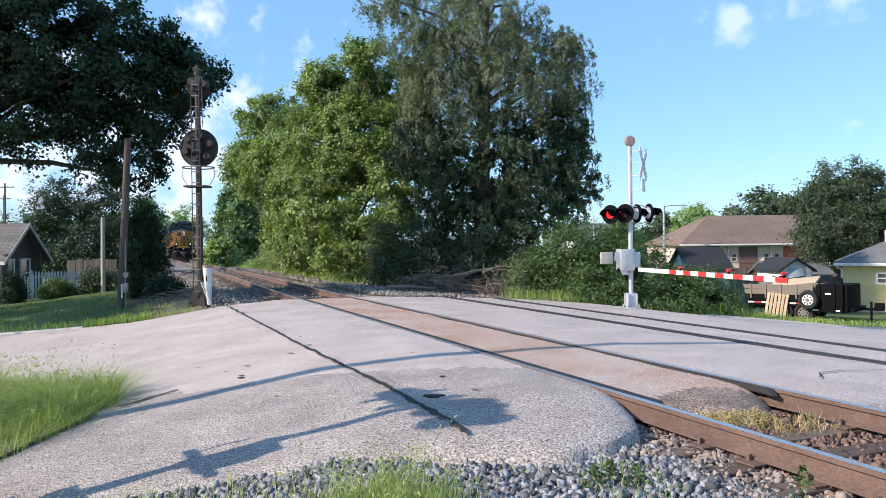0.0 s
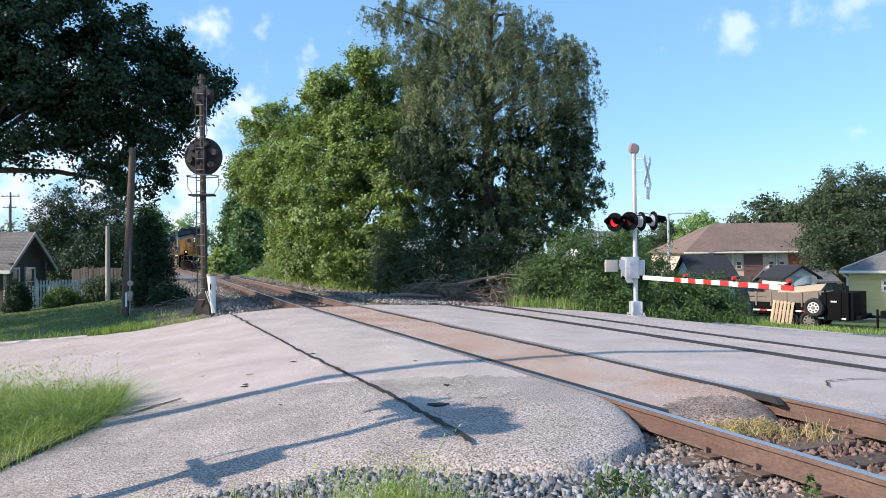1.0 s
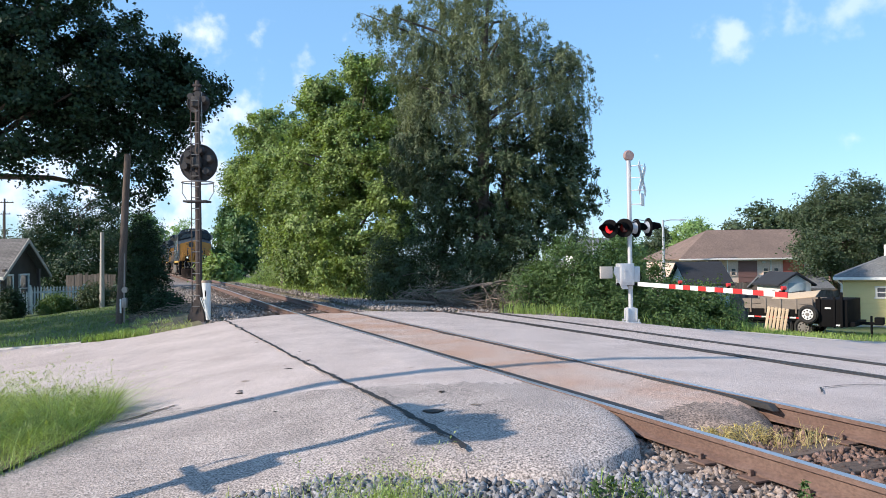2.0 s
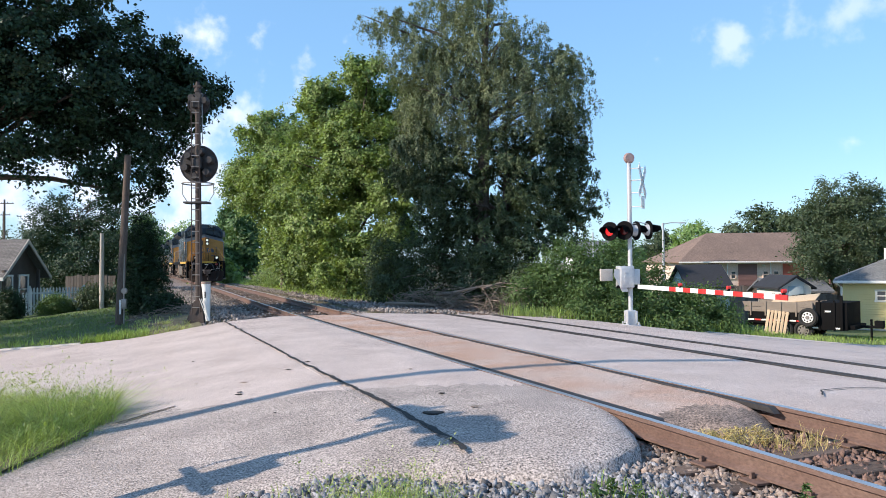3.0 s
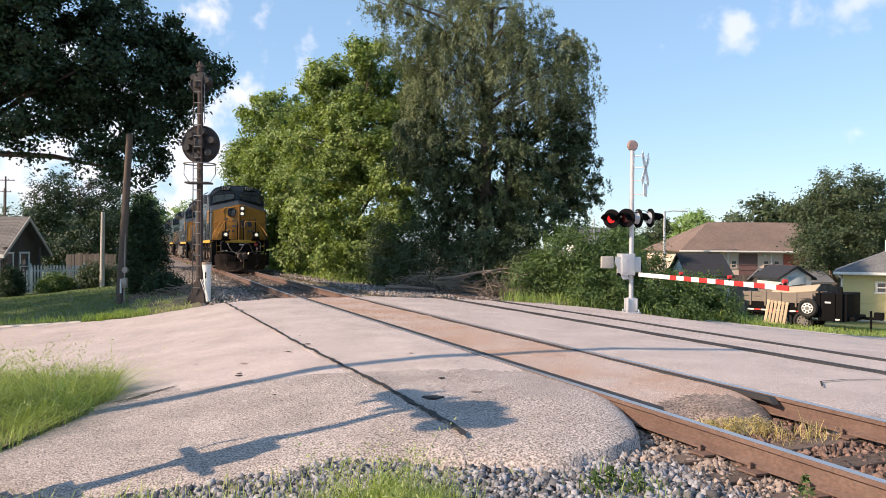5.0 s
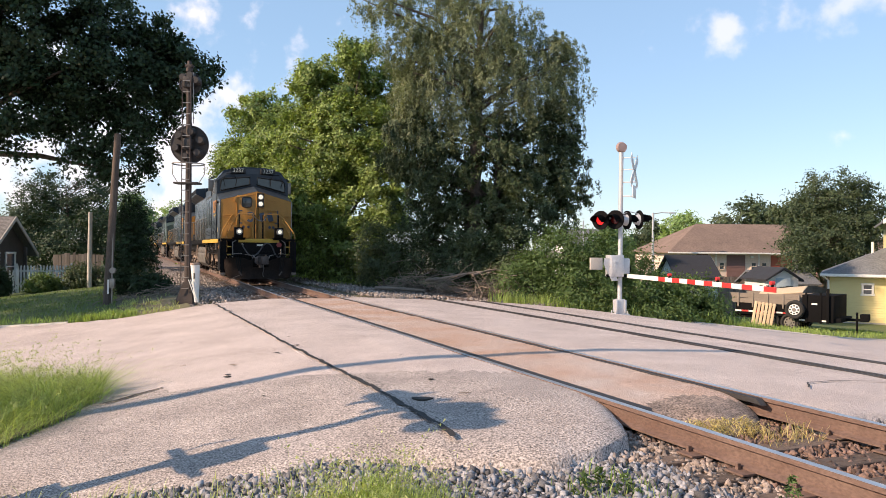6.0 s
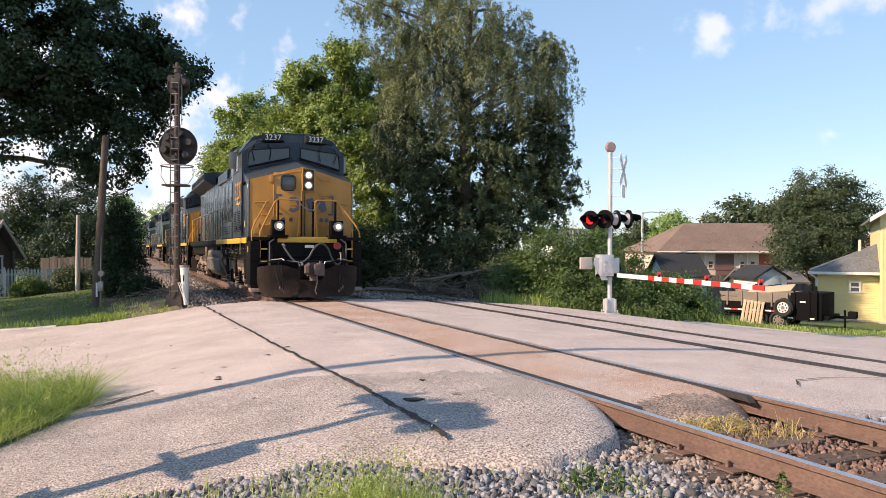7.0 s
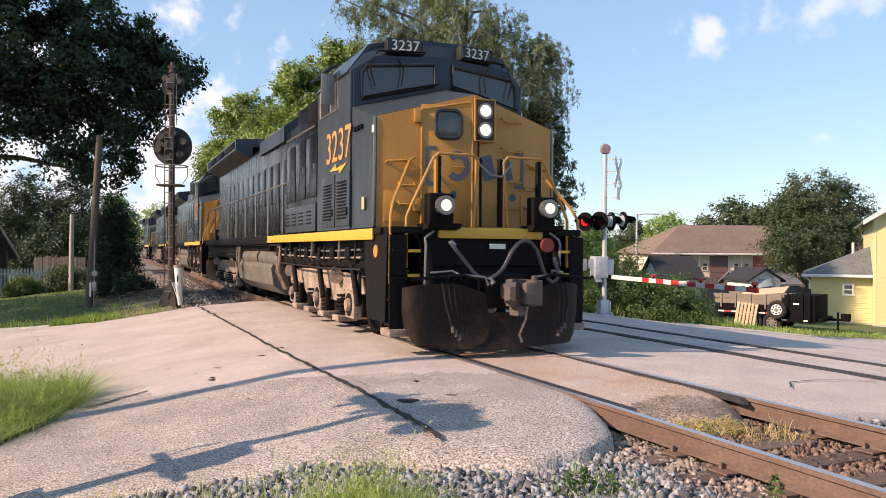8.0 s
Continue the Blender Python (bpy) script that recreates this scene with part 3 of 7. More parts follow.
def lobe_points(lobes, clumps, per, sigma, rs, hang=0.0, fill=0.35):
    """Leaf places along the twigs of sprays that grow near the skin of ellipsoid lobes (x, y, z, rx, ry, rz)."""
    lobes = np.array(lobes, float)
    w = lobes[:, 3] * lobes[:, 5] + lobes[:, 4] * lobes[:, 5]
    pick = rs.choice(len(lobes), clumps, p=w / w.sum())
    d = rs.normal(size=(clumps, 3))
    d /= np.linalg.norm(d, axis=1)[:, None]
    r = np.where(rs.uniform(size=clumps) < fill, rs.uniform(0.25, 0.7, clumps), rs.uniform(0.74, 0.98, clumps))
    c = lobes[pick, :3] + d * r[:, None] * lobes[pick, 3:]
    ok = c[:, 2] > -2.4
    c, d = c[ok], d[ok]
    k, tw = len(c), 7
    n = max(1, per // tw)
    reach = sigma * 2.1 * rs.uniform(0.55, 1.5, (k, 1, 1))
    way = d[:, None] * 0.75 + rs.normal(size=(k, tw, 3)) * np.array([0.75, 0.75, 0.42])
    way /= np.linalg.norm(way, axis=2)[:, :, None]
    along = rs.uniform(0.05, 1.0, (k, tw, n)) ** 0.75
    span = reach * rs.uniform(0.55, 1.15, (k, tw, 1)) * along
    p = c[:, None, None] + way[:, :, None] * span[..., None]
    p[..., 2] -= 0.22 * span * along
    if hang:
        start = rs.uniform(0, 1, (k, tw, 1)) * reach
        p = c[:, None, None] + way[:, :, None] * np.array([1, 1, 0.4]) * (start * 0.8 + 0.12 * along)[..., None]
        p[..., 2] -= along * rs.gamma(2.2, hang, (k, tw, 1)) + 0.1 * start
    p = p + rs.normal(size=p.shape) * (0.045 if hang else 0.13 * sigma / 0.35)
    o = np.broadcast_to((d * 0.55 + rs.normal(size=d.shape) * 0.25)[:, None, None], p.shape)
    return c, p.reshape(-1, 3), o.reshape(-1, 3)


def tree(name, label, base, top, lobes, mat, clumps=300, per=60, sigma=0.4, size=0.18, trunk_r=0.22, hang=0.0, seed=1, limbs=14, up=0.4, slim=0.55, fill=0.35, category="tree", fork=0.12):
    rs = np.random.RandomState(seed)
    ob = thing(name, label, category)
    ob.matrix_basis = Matrix.Translation(base)
    off = np.array(base, float)
    c, pts, out = lobe_points(lobes, clumps, per, sigma, rs, hang, fill)
    crown = leaf_mesh("crown", pts - off, size, mat, rs, up, slim, hang, out)
    crown.parent = ob
    bm = bmesh.new()
    t = Vector(top) - Vector(base)
    line = [Vector((0, 0, -0.2))] + [t * f + Vector((rs.normal() * 0.15, rs.normal() * 0.15, 0)) * f for f in (0.15, 0.35, 0.55, 0.75, 1.0)]
    pipe(bm, line, [trunk_r * 1.3, trunk_r, trunk_r * 0.85, trunk_r * 0.65, trunk_r * 0.4, trunk_r * 0.12], 8)
    part("trunk", bm, M["bark"], ob)
    for i in rs.choice(len(c), min(limbs, len(c)), replace=False):
        end = Vector(c[i] - off)
        f = min(0.95, max(fork, (end.z - 0.5 * (end.xy - (t * 0.5).xy).length) / max(t.z, 0.5)))
        start = t * f
        m1 = start.lerp(end, 0.5) + Vector((rs.normal() * 0.2, rs.normal() * 0.2, 0.25))
        part("limb", pipe(bmesh.new(), [start, m1, end], [trunk_r * 0.35 * (1.1 - f * 0.7), trunk_r * 0.2, 0.015], 5), M["bark"], ob)
    return ob


def shrub(name, label, base, lobes, mat, clumps, per=50, sigma=0.28, size=0.13, seed=1, up=0.4, slim=0.55, category="bush"):
    return tree(name, label, base, (base[0], base[1], base[2] + max(l[2] + l[5] * 0.3 for l in lobes) - base[2]), lobes, mat, clumps, per, sigma, size, 0.05, 0.0, seed, 8, up, slim, 0.45, category)


def blades(name, label, spots, height, width, mat, seed=1, lean=0.35, category="grass", heads=0):
    """Arching grass blades that lean together in clumps, one mesh; heads adds seeding tops."""
    rs = np.random.RandomState(seed)
    n = len(spots)
    p = np.asarray(spots)
    a = rs.uniform(0, 6.28, n)
    side = np.stack([np.cos(a), np.sin(a), np.zeros(n)], 1)
    swirl = np.array([noise.noise(Vector((x * 2.6, y * 2.6, seed))) for x, y, _ in p])
    tall = np.array([noise.noise(Vector((x * 3.7, y * 3.7, seed + 9))) for x, y, _ in p])
    b = swirl * 9 + rs.normal(size=n) * 0.9
    tip = np.stack([np.cos(b), np.sin(b), np.zeros(n)], 1)
    h = height * rs.uniform(0.4, 1.2, (n, 1)) * (1 + 0.55 * tall[:, None])
    w = width * rs.uniform(0.6, 1.3, (n, 1))
    bend = lean * rs.uniform(0.2, 1.5, (n, 1)) * h
    z = np.array([[0, 0, 1.0]])
    m1 = p + z * h * 0.45 + tip * bend * 0.18
    m2 = p + z * h * 0.8 + tip * bend * 0.6
    e = p + z * h * (1.0 - 0.25 * np.minimum(1, lean)) + tip * bend * 1.25
    verts = np.stack([p - side * w / 2, p + side * w / 2, m1 + side * w * 0.45, m1 - side * w * 0.45, m2 + side * w * 0.32, m2 - side * w * 0.32, e + side * w * 0.04, e - side * w * 0.04], 1).reshape(-1, 3)
    q = np.array([0, 1, 2, 3, 3, 2, 4, 5, 5, 4, 6, 7])
    faces = (q[None] + (np.arange(n) * 8)[:, None]).reshape(-1)
    if heads:
        t = rs.uniform(0.0, 1, (n, heads, 1))
        c = m2[:, None] * (1 - t) + e[:, None] * t + rs.normal(size=(n, heads, 3)) * 0.016
        d = rs.normal(size=(n, heads, 3)) * 0.008
        f = rs.normal(size=(n, heads, 3)) * 0.003
        seeds = np.stack([c - d, c + f, c + d, c - f], 2).reshape(-1, 3)
        faces = np.concatenate([faces, len(verts) + np.arange(len(seeds))])
        verts = np.concatenate([verts, seeds])
    return tagged(raw_mesh(name, verts, faces, 4, mat), label, category, kind="stuff")

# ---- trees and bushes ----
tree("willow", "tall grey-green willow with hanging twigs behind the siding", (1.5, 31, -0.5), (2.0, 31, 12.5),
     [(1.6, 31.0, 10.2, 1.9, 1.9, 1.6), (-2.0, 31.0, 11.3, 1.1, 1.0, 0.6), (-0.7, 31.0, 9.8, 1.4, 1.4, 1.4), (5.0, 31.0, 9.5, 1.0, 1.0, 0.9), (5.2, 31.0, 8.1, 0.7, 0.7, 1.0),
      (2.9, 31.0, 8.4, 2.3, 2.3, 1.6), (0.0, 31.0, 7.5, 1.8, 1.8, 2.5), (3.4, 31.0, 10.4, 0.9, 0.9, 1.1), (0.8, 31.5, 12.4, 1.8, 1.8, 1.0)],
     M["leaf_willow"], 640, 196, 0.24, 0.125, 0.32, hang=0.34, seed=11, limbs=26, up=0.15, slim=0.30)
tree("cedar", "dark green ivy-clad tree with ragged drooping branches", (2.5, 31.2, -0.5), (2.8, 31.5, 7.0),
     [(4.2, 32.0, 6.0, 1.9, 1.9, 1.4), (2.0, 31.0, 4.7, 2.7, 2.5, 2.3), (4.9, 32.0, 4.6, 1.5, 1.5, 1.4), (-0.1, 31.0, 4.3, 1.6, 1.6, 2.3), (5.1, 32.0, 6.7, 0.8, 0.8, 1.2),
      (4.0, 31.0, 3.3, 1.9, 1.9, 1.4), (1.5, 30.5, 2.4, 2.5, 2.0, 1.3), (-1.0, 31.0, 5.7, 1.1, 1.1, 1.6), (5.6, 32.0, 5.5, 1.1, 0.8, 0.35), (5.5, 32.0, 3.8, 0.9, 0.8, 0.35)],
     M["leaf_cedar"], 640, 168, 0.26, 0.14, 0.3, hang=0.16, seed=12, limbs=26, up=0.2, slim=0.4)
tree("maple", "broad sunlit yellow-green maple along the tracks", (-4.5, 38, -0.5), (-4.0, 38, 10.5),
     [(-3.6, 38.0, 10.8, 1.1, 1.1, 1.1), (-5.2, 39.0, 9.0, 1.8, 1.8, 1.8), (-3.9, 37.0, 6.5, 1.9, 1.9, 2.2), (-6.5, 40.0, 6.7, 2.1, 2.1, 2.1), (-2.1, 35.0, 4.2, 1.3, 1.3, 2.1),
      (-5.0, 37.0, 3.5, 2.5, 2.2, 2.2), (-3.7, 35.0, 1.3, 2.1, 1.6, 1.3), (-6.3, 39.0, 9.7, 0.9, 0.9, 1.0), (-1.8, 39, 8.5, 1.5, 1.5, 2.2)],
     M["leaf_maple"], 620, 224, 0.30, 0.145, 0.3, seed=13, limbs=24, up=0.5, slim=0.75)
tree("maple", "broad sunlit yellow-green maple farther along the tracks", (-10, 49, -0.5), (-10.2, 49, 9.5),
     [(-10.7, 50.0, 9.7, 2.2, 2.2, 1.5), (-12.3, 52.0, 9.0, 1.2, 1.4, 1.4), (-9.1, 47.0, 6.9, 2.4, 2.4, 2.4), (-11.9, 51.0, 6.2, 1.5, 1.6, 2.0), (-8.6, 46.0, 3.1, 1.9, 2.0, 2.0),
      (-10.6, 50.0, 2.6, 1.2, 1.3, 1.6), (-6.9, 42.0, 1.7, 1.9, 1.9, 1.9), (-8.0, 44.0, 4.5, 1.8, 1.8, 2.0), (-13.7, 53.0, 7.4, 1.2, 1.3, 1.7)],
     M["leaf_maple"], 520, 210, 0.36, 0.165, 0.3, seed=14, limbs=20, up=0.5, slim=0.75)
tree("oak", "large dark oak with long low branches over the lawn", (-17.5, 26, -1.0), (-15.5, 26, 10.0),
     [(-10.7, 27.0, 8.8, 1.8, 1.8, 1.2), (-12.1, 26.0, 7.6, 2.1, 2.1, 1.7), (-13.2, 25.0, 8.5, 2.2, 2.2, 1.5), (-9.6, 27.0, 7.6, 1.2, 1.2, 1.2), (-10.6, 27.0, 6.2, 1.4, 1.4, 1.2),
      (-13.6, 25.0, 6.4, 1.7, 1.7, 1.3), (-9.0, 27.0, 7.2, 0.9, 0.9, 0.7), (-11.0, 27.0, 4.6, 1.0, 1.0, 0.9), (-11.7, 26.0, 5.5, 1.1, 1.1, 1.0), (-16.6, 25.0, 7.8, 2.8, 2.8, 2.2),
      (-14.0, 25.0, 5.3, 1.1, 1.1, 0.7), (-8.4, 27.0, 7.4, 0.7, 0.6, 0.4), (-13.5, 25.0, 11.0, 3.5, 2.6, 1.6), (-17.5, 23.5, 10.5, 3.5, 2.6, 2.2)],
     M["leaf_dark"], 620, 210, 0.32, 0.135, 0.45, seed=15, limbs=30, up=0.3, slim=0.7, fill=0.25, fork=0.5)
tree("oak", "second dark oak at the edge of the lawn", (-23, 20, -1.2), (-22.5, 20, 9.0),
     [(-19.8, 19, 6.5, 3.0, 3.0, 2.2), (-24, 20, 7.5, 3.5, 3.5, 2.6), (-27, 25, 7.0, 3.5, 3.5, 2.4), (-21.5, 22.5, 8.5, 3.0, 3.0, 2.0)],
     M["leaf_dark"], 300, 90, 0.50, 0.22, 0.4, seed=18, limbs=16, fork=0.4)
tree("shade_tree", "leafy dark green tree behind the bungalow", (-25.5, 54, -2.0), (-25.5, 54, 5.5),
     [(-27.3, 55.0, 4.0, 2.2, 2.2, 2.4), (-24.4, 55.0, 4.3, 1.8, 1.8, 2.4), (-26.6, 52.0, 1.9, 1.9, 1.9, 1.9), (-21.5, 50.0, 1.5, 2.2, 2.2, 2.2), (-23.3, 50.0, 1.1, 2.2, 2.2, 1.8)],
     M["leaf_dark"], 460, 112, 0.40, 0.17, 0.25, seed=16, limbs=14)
for i, (x, y, z, r, h, mat) in enumerate([(-51.5, 130, 6.5, 4.0, 3.5, "leaf_far_haze"), (-57.4, 170, 6.5, 5.5, 4.5, "leaf_pale_haze"), (-47, 120, 3.3, 4, 3.5, "leaf_far_haze"), (-25.4, 92, 5.2, 1.5, 3.2, "leaf_far_haze"), (-21.2, 82, 4.2, 1.7, 3.4, "leaf_far_haze"),
                                         (-19.8, 68, 0.3, 1.1, 1.2, "leaf_maple"), (-60, 110, 3, 6, 4, "leaf_cedar"), (-75, 120, 3, 7, 4, "leaf_far_haze"),
                                         (37.2, 90, 4.2, 3.6, 3.2, "leaf_cedar"), (42, 92, 4.0, 3.4, 2.6, "leaf_cedar"), (37.0, 112, 4.0, 3.2, 2.7, "leaf_pale_haze"), (36.3, 128, 3.5, 2.8, 2.8, "leaf_cedar"), (38, 78, 4.2, 2.6, 3.2, "leaf_cedar"),
                                         (22, 95, 1.5, 3.0, 2.6, "leaf_far_haze"), (27, 120, 2.0, 4.0, 2.6, "leaf_far_haze")]):
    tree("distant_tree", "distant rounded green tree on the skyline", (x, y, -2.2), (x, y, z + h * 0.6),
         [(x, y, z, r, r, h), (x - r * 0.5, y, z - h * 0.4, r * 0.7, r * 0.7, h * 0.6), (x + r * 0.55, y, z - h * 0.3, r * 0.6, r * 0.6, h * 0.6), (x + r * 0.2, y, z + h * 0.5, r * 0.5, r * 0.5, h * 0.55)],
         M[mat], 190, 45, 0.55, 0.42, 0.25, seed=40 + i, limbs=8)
tree("yard_tree", "large dark green tree beside the yellow house", (25.0, 49, -2.1), (25.5, 49, 5.0),
     [(26.0, 50.0, 5.0, 2.2, 2.2, 1.7), (27.5, 50.0, 4.3, 2.2, 2.2, 1.8), (24.5, 50.0, 3.6, 1.8, 1.8, 1.3), (24.6, 48.0, 1.7, 2.5, 2.5, 1.8), (26.7, 48.0, 2.0, 1.8, 1.8, 1.8), (22.2, 46.0, 1.0, 1.2, 1.2, 1.2)],
     M["leaf_cedar"], 480, 110, 0.40, 0.17, 0.25, seed=17, limbs=16)
for i, (x, y, z, r, h) in enumerate([(4.3, 26.0, 1.1, 1.1, 1.1), (5.7, 26.2, 0.9, 1.1, 1.1), (7.5, 27.0, 0.3, 1.0, 1.2), (3.4, 26.0, 0.2, 1.0, 0.9), (5.0, 25.0, -0.1, 1.2, 0.8), (7.2, 25.2, -0.4, 1.1, 0.8), (8.9, 26.2, -0.3, 0.9, 0.9)]):
    shrub("wild_bush", "dense green wild bush beside the gate mast", (x, y, lift(x * CU + y * SU)), [(x, y, z, r, r, h), (x + 0.4, y - 0.3, z - 0.5, r * 0.8, r * 0.7, h * 0.7)], M["leaf_bush"], 110, 110, 0.26, 0.095, seed=60 + i)
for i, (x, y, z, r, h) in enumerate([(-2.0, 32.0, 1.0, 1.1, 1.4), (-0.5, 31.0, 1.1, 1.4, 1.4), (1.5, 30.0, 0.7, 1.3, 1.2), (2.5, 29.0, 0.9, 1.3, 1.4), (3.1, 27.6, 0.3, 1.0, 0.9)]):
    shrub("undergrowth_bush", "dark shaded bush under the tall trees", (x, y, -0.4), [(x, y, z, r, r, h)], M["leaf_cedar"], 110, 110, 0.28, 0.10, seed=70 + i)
for i, (u, v, r, h) in enumerate([(9.6, 34, 0.8, 1.0), (9.2, 37, 0.9, 1.2), (9.0, 41, 1.0, 1.3), (8.8, 46, 1.1, 1.5), (8.6, 52, 1.1, 1.6), (8.6, 58, 1.3, 1.8), (11.0, 66, 1.3, 2.0), (12.5, 78, 1.5, 2.4), (15, 95, 2.0, 3.0), (18, 118, 2.6, 3.6)]):
    p = uv(u + 1.0, v, 0)
    shrub("trackside_bush", "bright yellow-green weeds and bush beside the track", (p.x, p.y, -0.4), [(p.x, p.y, h * 0.4 - 0.3, r, r, h * 0.6), (p.x - 0.6, p.y - 0.4, -0.2, r * 0.8, r * 0.8, 0.5)], M["leaf_maple"], 90, 90, 0.26, 0.10, seed=80 + i)
for i, (x, y, rr, h, mat, nm, lab) in enumerate([(-11.1, 28.6, 0.85, 3.6, "leaf_dark", "arborvitae", "dense dark conical evergreen by the utility pole"),
                                            (-19.35, 34.4, 0.36, 1.2, "leaf_dark", "conifer", "small dark conical evergreen before the bungalow")]):
    z0 = lift(x * CU + y * SU)
    shrub(nm, lab, (x, y, z0), [(x, y, z0 + h * 0.25, rr, rr, h * 0.3), (x, y, z0 + h * 0.5, rr * 0.85, rr * 0.85, h * 0.3), (x, y, z0 + h * 0.78, rr * 0.5, rr * 0.5, h * 0.25)], M[mat], 260, 70, 0.17, 0.11, seed=100 + i, slim=0.4)
for i, (x, y, r, h, mat) in enumerate([(-17.9, 35.6, 0.55, 0.5, "leaf_bush"), (-16.3, 36, 0.6, 0.8, "leaf_cedar"), (-15.2, 37.5, 0.75, 1.0, "leaf_dark"), (-9.9, 27.3, 0.4, 0.4, "leaf_dark")]):
    z0 = lift(x * CU + y * SU)
    shrub("garden_bush", "rounded garden bush on the lawn", (x, y, z0), [(x, y, z0 + h * 0.6, r, r, h * 0.7)], M[mat], 130, 60, 0.2, 0.11, seed=110 + i)

# ---- grass ----
def grass_spots(n, x0, y0, sx, sy, seed, keep=None):
    rs = np.random.RandomState(seed)
    got = []
    for _ in range(n):
        x, y = x0 + rs.normal() * sx, y0 + rs.normal() * sy
        u = x * CU + y * SU
        v = -x * SU + y * CU
        if keep and not keep(u, v):
            continue
        got.append((x, y, (float(shoulder_z(u, v)) - 0.03) if v < NEAR_EDGE(u) else lift(u) - 0.12))
    return np.array(got)


blades("grass_tuft", "bright green grass tuft growing from the ballast", grass_spots(4600, -0.36, 4.80, 0.20, 0.20, 1), 0.22, 0.005, M["grass"], 1)
blades("grass_stalks", "pale dry seeding grass stalks in the ballast", grass_spots(260, -0.42, 4.95, 0.26, 0.24, 2), 0.38, 0.0035, M["grass_dry"], 2, 0.5, heads=8)
blades("verge_grass", "tall green grass on the road verge", np.concatenate([grass_spots(26000, -5.3, 9.3, 0.9, 0.9, 3, lambda u, v: u < (v - 8.1) * 0.6 - 1.3 and u < -0.2 and v < 11.5 - (u + 1.2) * 0.9)]), 0.46, 0.007, M["grass"], 3, 1.3)
blades("verge_stalks", "pale seeding grass heads on the road verge", grass_spots(900, -5.0, 9.6, 0.9, 0.9, 4, lambda u, v: u < (v - 8.1) * 0.6 - 1.3 and u < -0.2 and v < 11.6 - (u + 1.2) * 0.9), 0.72, 0.004, M["grass_dry"], 4, 0.6, heads=16)
blades("edge_grass", "patchy dry grass along the apron edge", grass_spots(2600, -2.3, 4.9, 0.7, 0.35, 5), 0.22, 0.009, M["grass_dry"], 5)
blades("edge_grass_green", "patchy green grass along the apron edge", grass_spots(1500, -2.4, 4.8, 0.6, 0.3, 6), 0.20, 0.009, M["grass"], 6)
blades("apron_fringe", "ragged grass fringe along the apron", scatter(3600, -1.75, -0.4, 7.2, 10.6, lambda u, v: lift(u) - 0.02, 45, lambda u, v: abs(u - np.interp(v, [7.0, 8.2, 9.75, 10.3], [-1.72, -1.22, -0.3, 0.42])) < 0.14), 0.22, 0.006, M["grass"], 46, 0.7)
blades("dirt_grass", "sparse dry grass on the bare dirt", scatter(2600, -0.6, 1.5, 20.5, 27, lambda u, v: lift(u) - 0.03, 47, lambda u, v: v > FAR_EDGE(u) + 0.05 and (v < 21.6 or noise.noise(Vector((u * 2, v, 0))) > 0.1)), 0.16, 0.014, M["grass_dry"], 48, 0.7)
blades("kerb_end_grass", "green grass tuft where the kerb ends", scatter(2200, -1.2, 0.4, 20.5, 22.0, lambda u, v: lift(u) - 0.02, 49, lambda u, v: v > FAR_EDGE(u) + 0.08), 0.18, 0.014, M["grass"], 50, 0.6)

# ---- train ----
M["loco_blue"] = material("loco_blue", (0.018, 0.030, 0.050), 0.35, second=(0.03, 0.04, 0.055), scale=1.6, amount=0.7, grain=0.12, grain_scale=30, streak=(2, 2, 0.5), coat=0.05, spec=0.35)
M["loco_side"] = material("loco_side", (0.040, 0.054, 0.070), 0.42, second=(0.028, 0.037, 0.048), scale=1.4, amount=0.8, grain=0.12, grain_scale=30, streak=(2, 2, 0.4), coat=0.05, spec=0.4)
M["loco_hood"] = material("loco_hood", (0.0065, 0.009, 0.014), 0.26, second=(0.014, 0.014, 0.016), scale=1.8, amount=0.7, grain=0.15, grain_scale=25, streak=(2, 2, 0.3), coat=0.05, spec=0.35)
M["loco_green"] = material("loco_green", (0.035, 0.065, 0.055), 0.45, second=(0.055, 0.07, 0.06), scale=1.5, amount=0.7, grain=0.15)
M["loco_yellow"] = material("loco_yellow", (0.46, 0.225, 0.042), 0.45, second=(0.34, 0.165, 0.032), scale=1.7, amount=0.8, grain=0.12, grain_scale=40, streak=(2, 2, 0.6))
M["side_orange"] = material("side_orange", (0.62, 0.27, 0.07), 0.6, second=(0.42, 0.21, 0.08), scale=5, amount=0.8)
M["stripe_yellow"] = material("stripe_yellow", (0.62, 0.37, 0.04), 0.45, second=(0.5, 0.3, 0.04), scale=4, amount=0.6)
M["frame_black"] = material("frame_black", (0.006, 0.006, 0.007), 0.6, second=(0.014, 0.011, 0.010), scale=2.2, amount=0.8, grain=0.3, grain_scale=30, bump=0.2, spec=0.08)
M["pilot"] = material("pilot", (0.022, 0.017, 0.015), 0.65, second=(0.075, 0.047, 0.036), scale=2.5, amount=0.8, grain=0.3, grain_scale=30, bump=0.3, spec=0.25)
# dusty tan; the dark second tone paints in the trucks' shadow contrast
M["bogie"] = material("bogie", (0.40, 0.31, 0.245), 0.85, second=(0.10, 0.072, 0.058), scale=2.6, amount=0.9, grain=0.35, grain_scale=25, bump=0.4)
M["tank"] = material("tank", (0.15, 0.135, 0.115), 0.75, second=(0.06, 0.052, 0.045), scale=1.5, amount=0.9, grain=0.25, streak=(1, 1, 2))
# cab glass: some of the sky's reflection is in the grey base colour
M["glass_sky_grey"] = material("glass_sky_grey", (0.055, 0.065, 0.075), 0.08, second=(0.08, 0.09, 0.095), scale=1.4, spec=0.6)
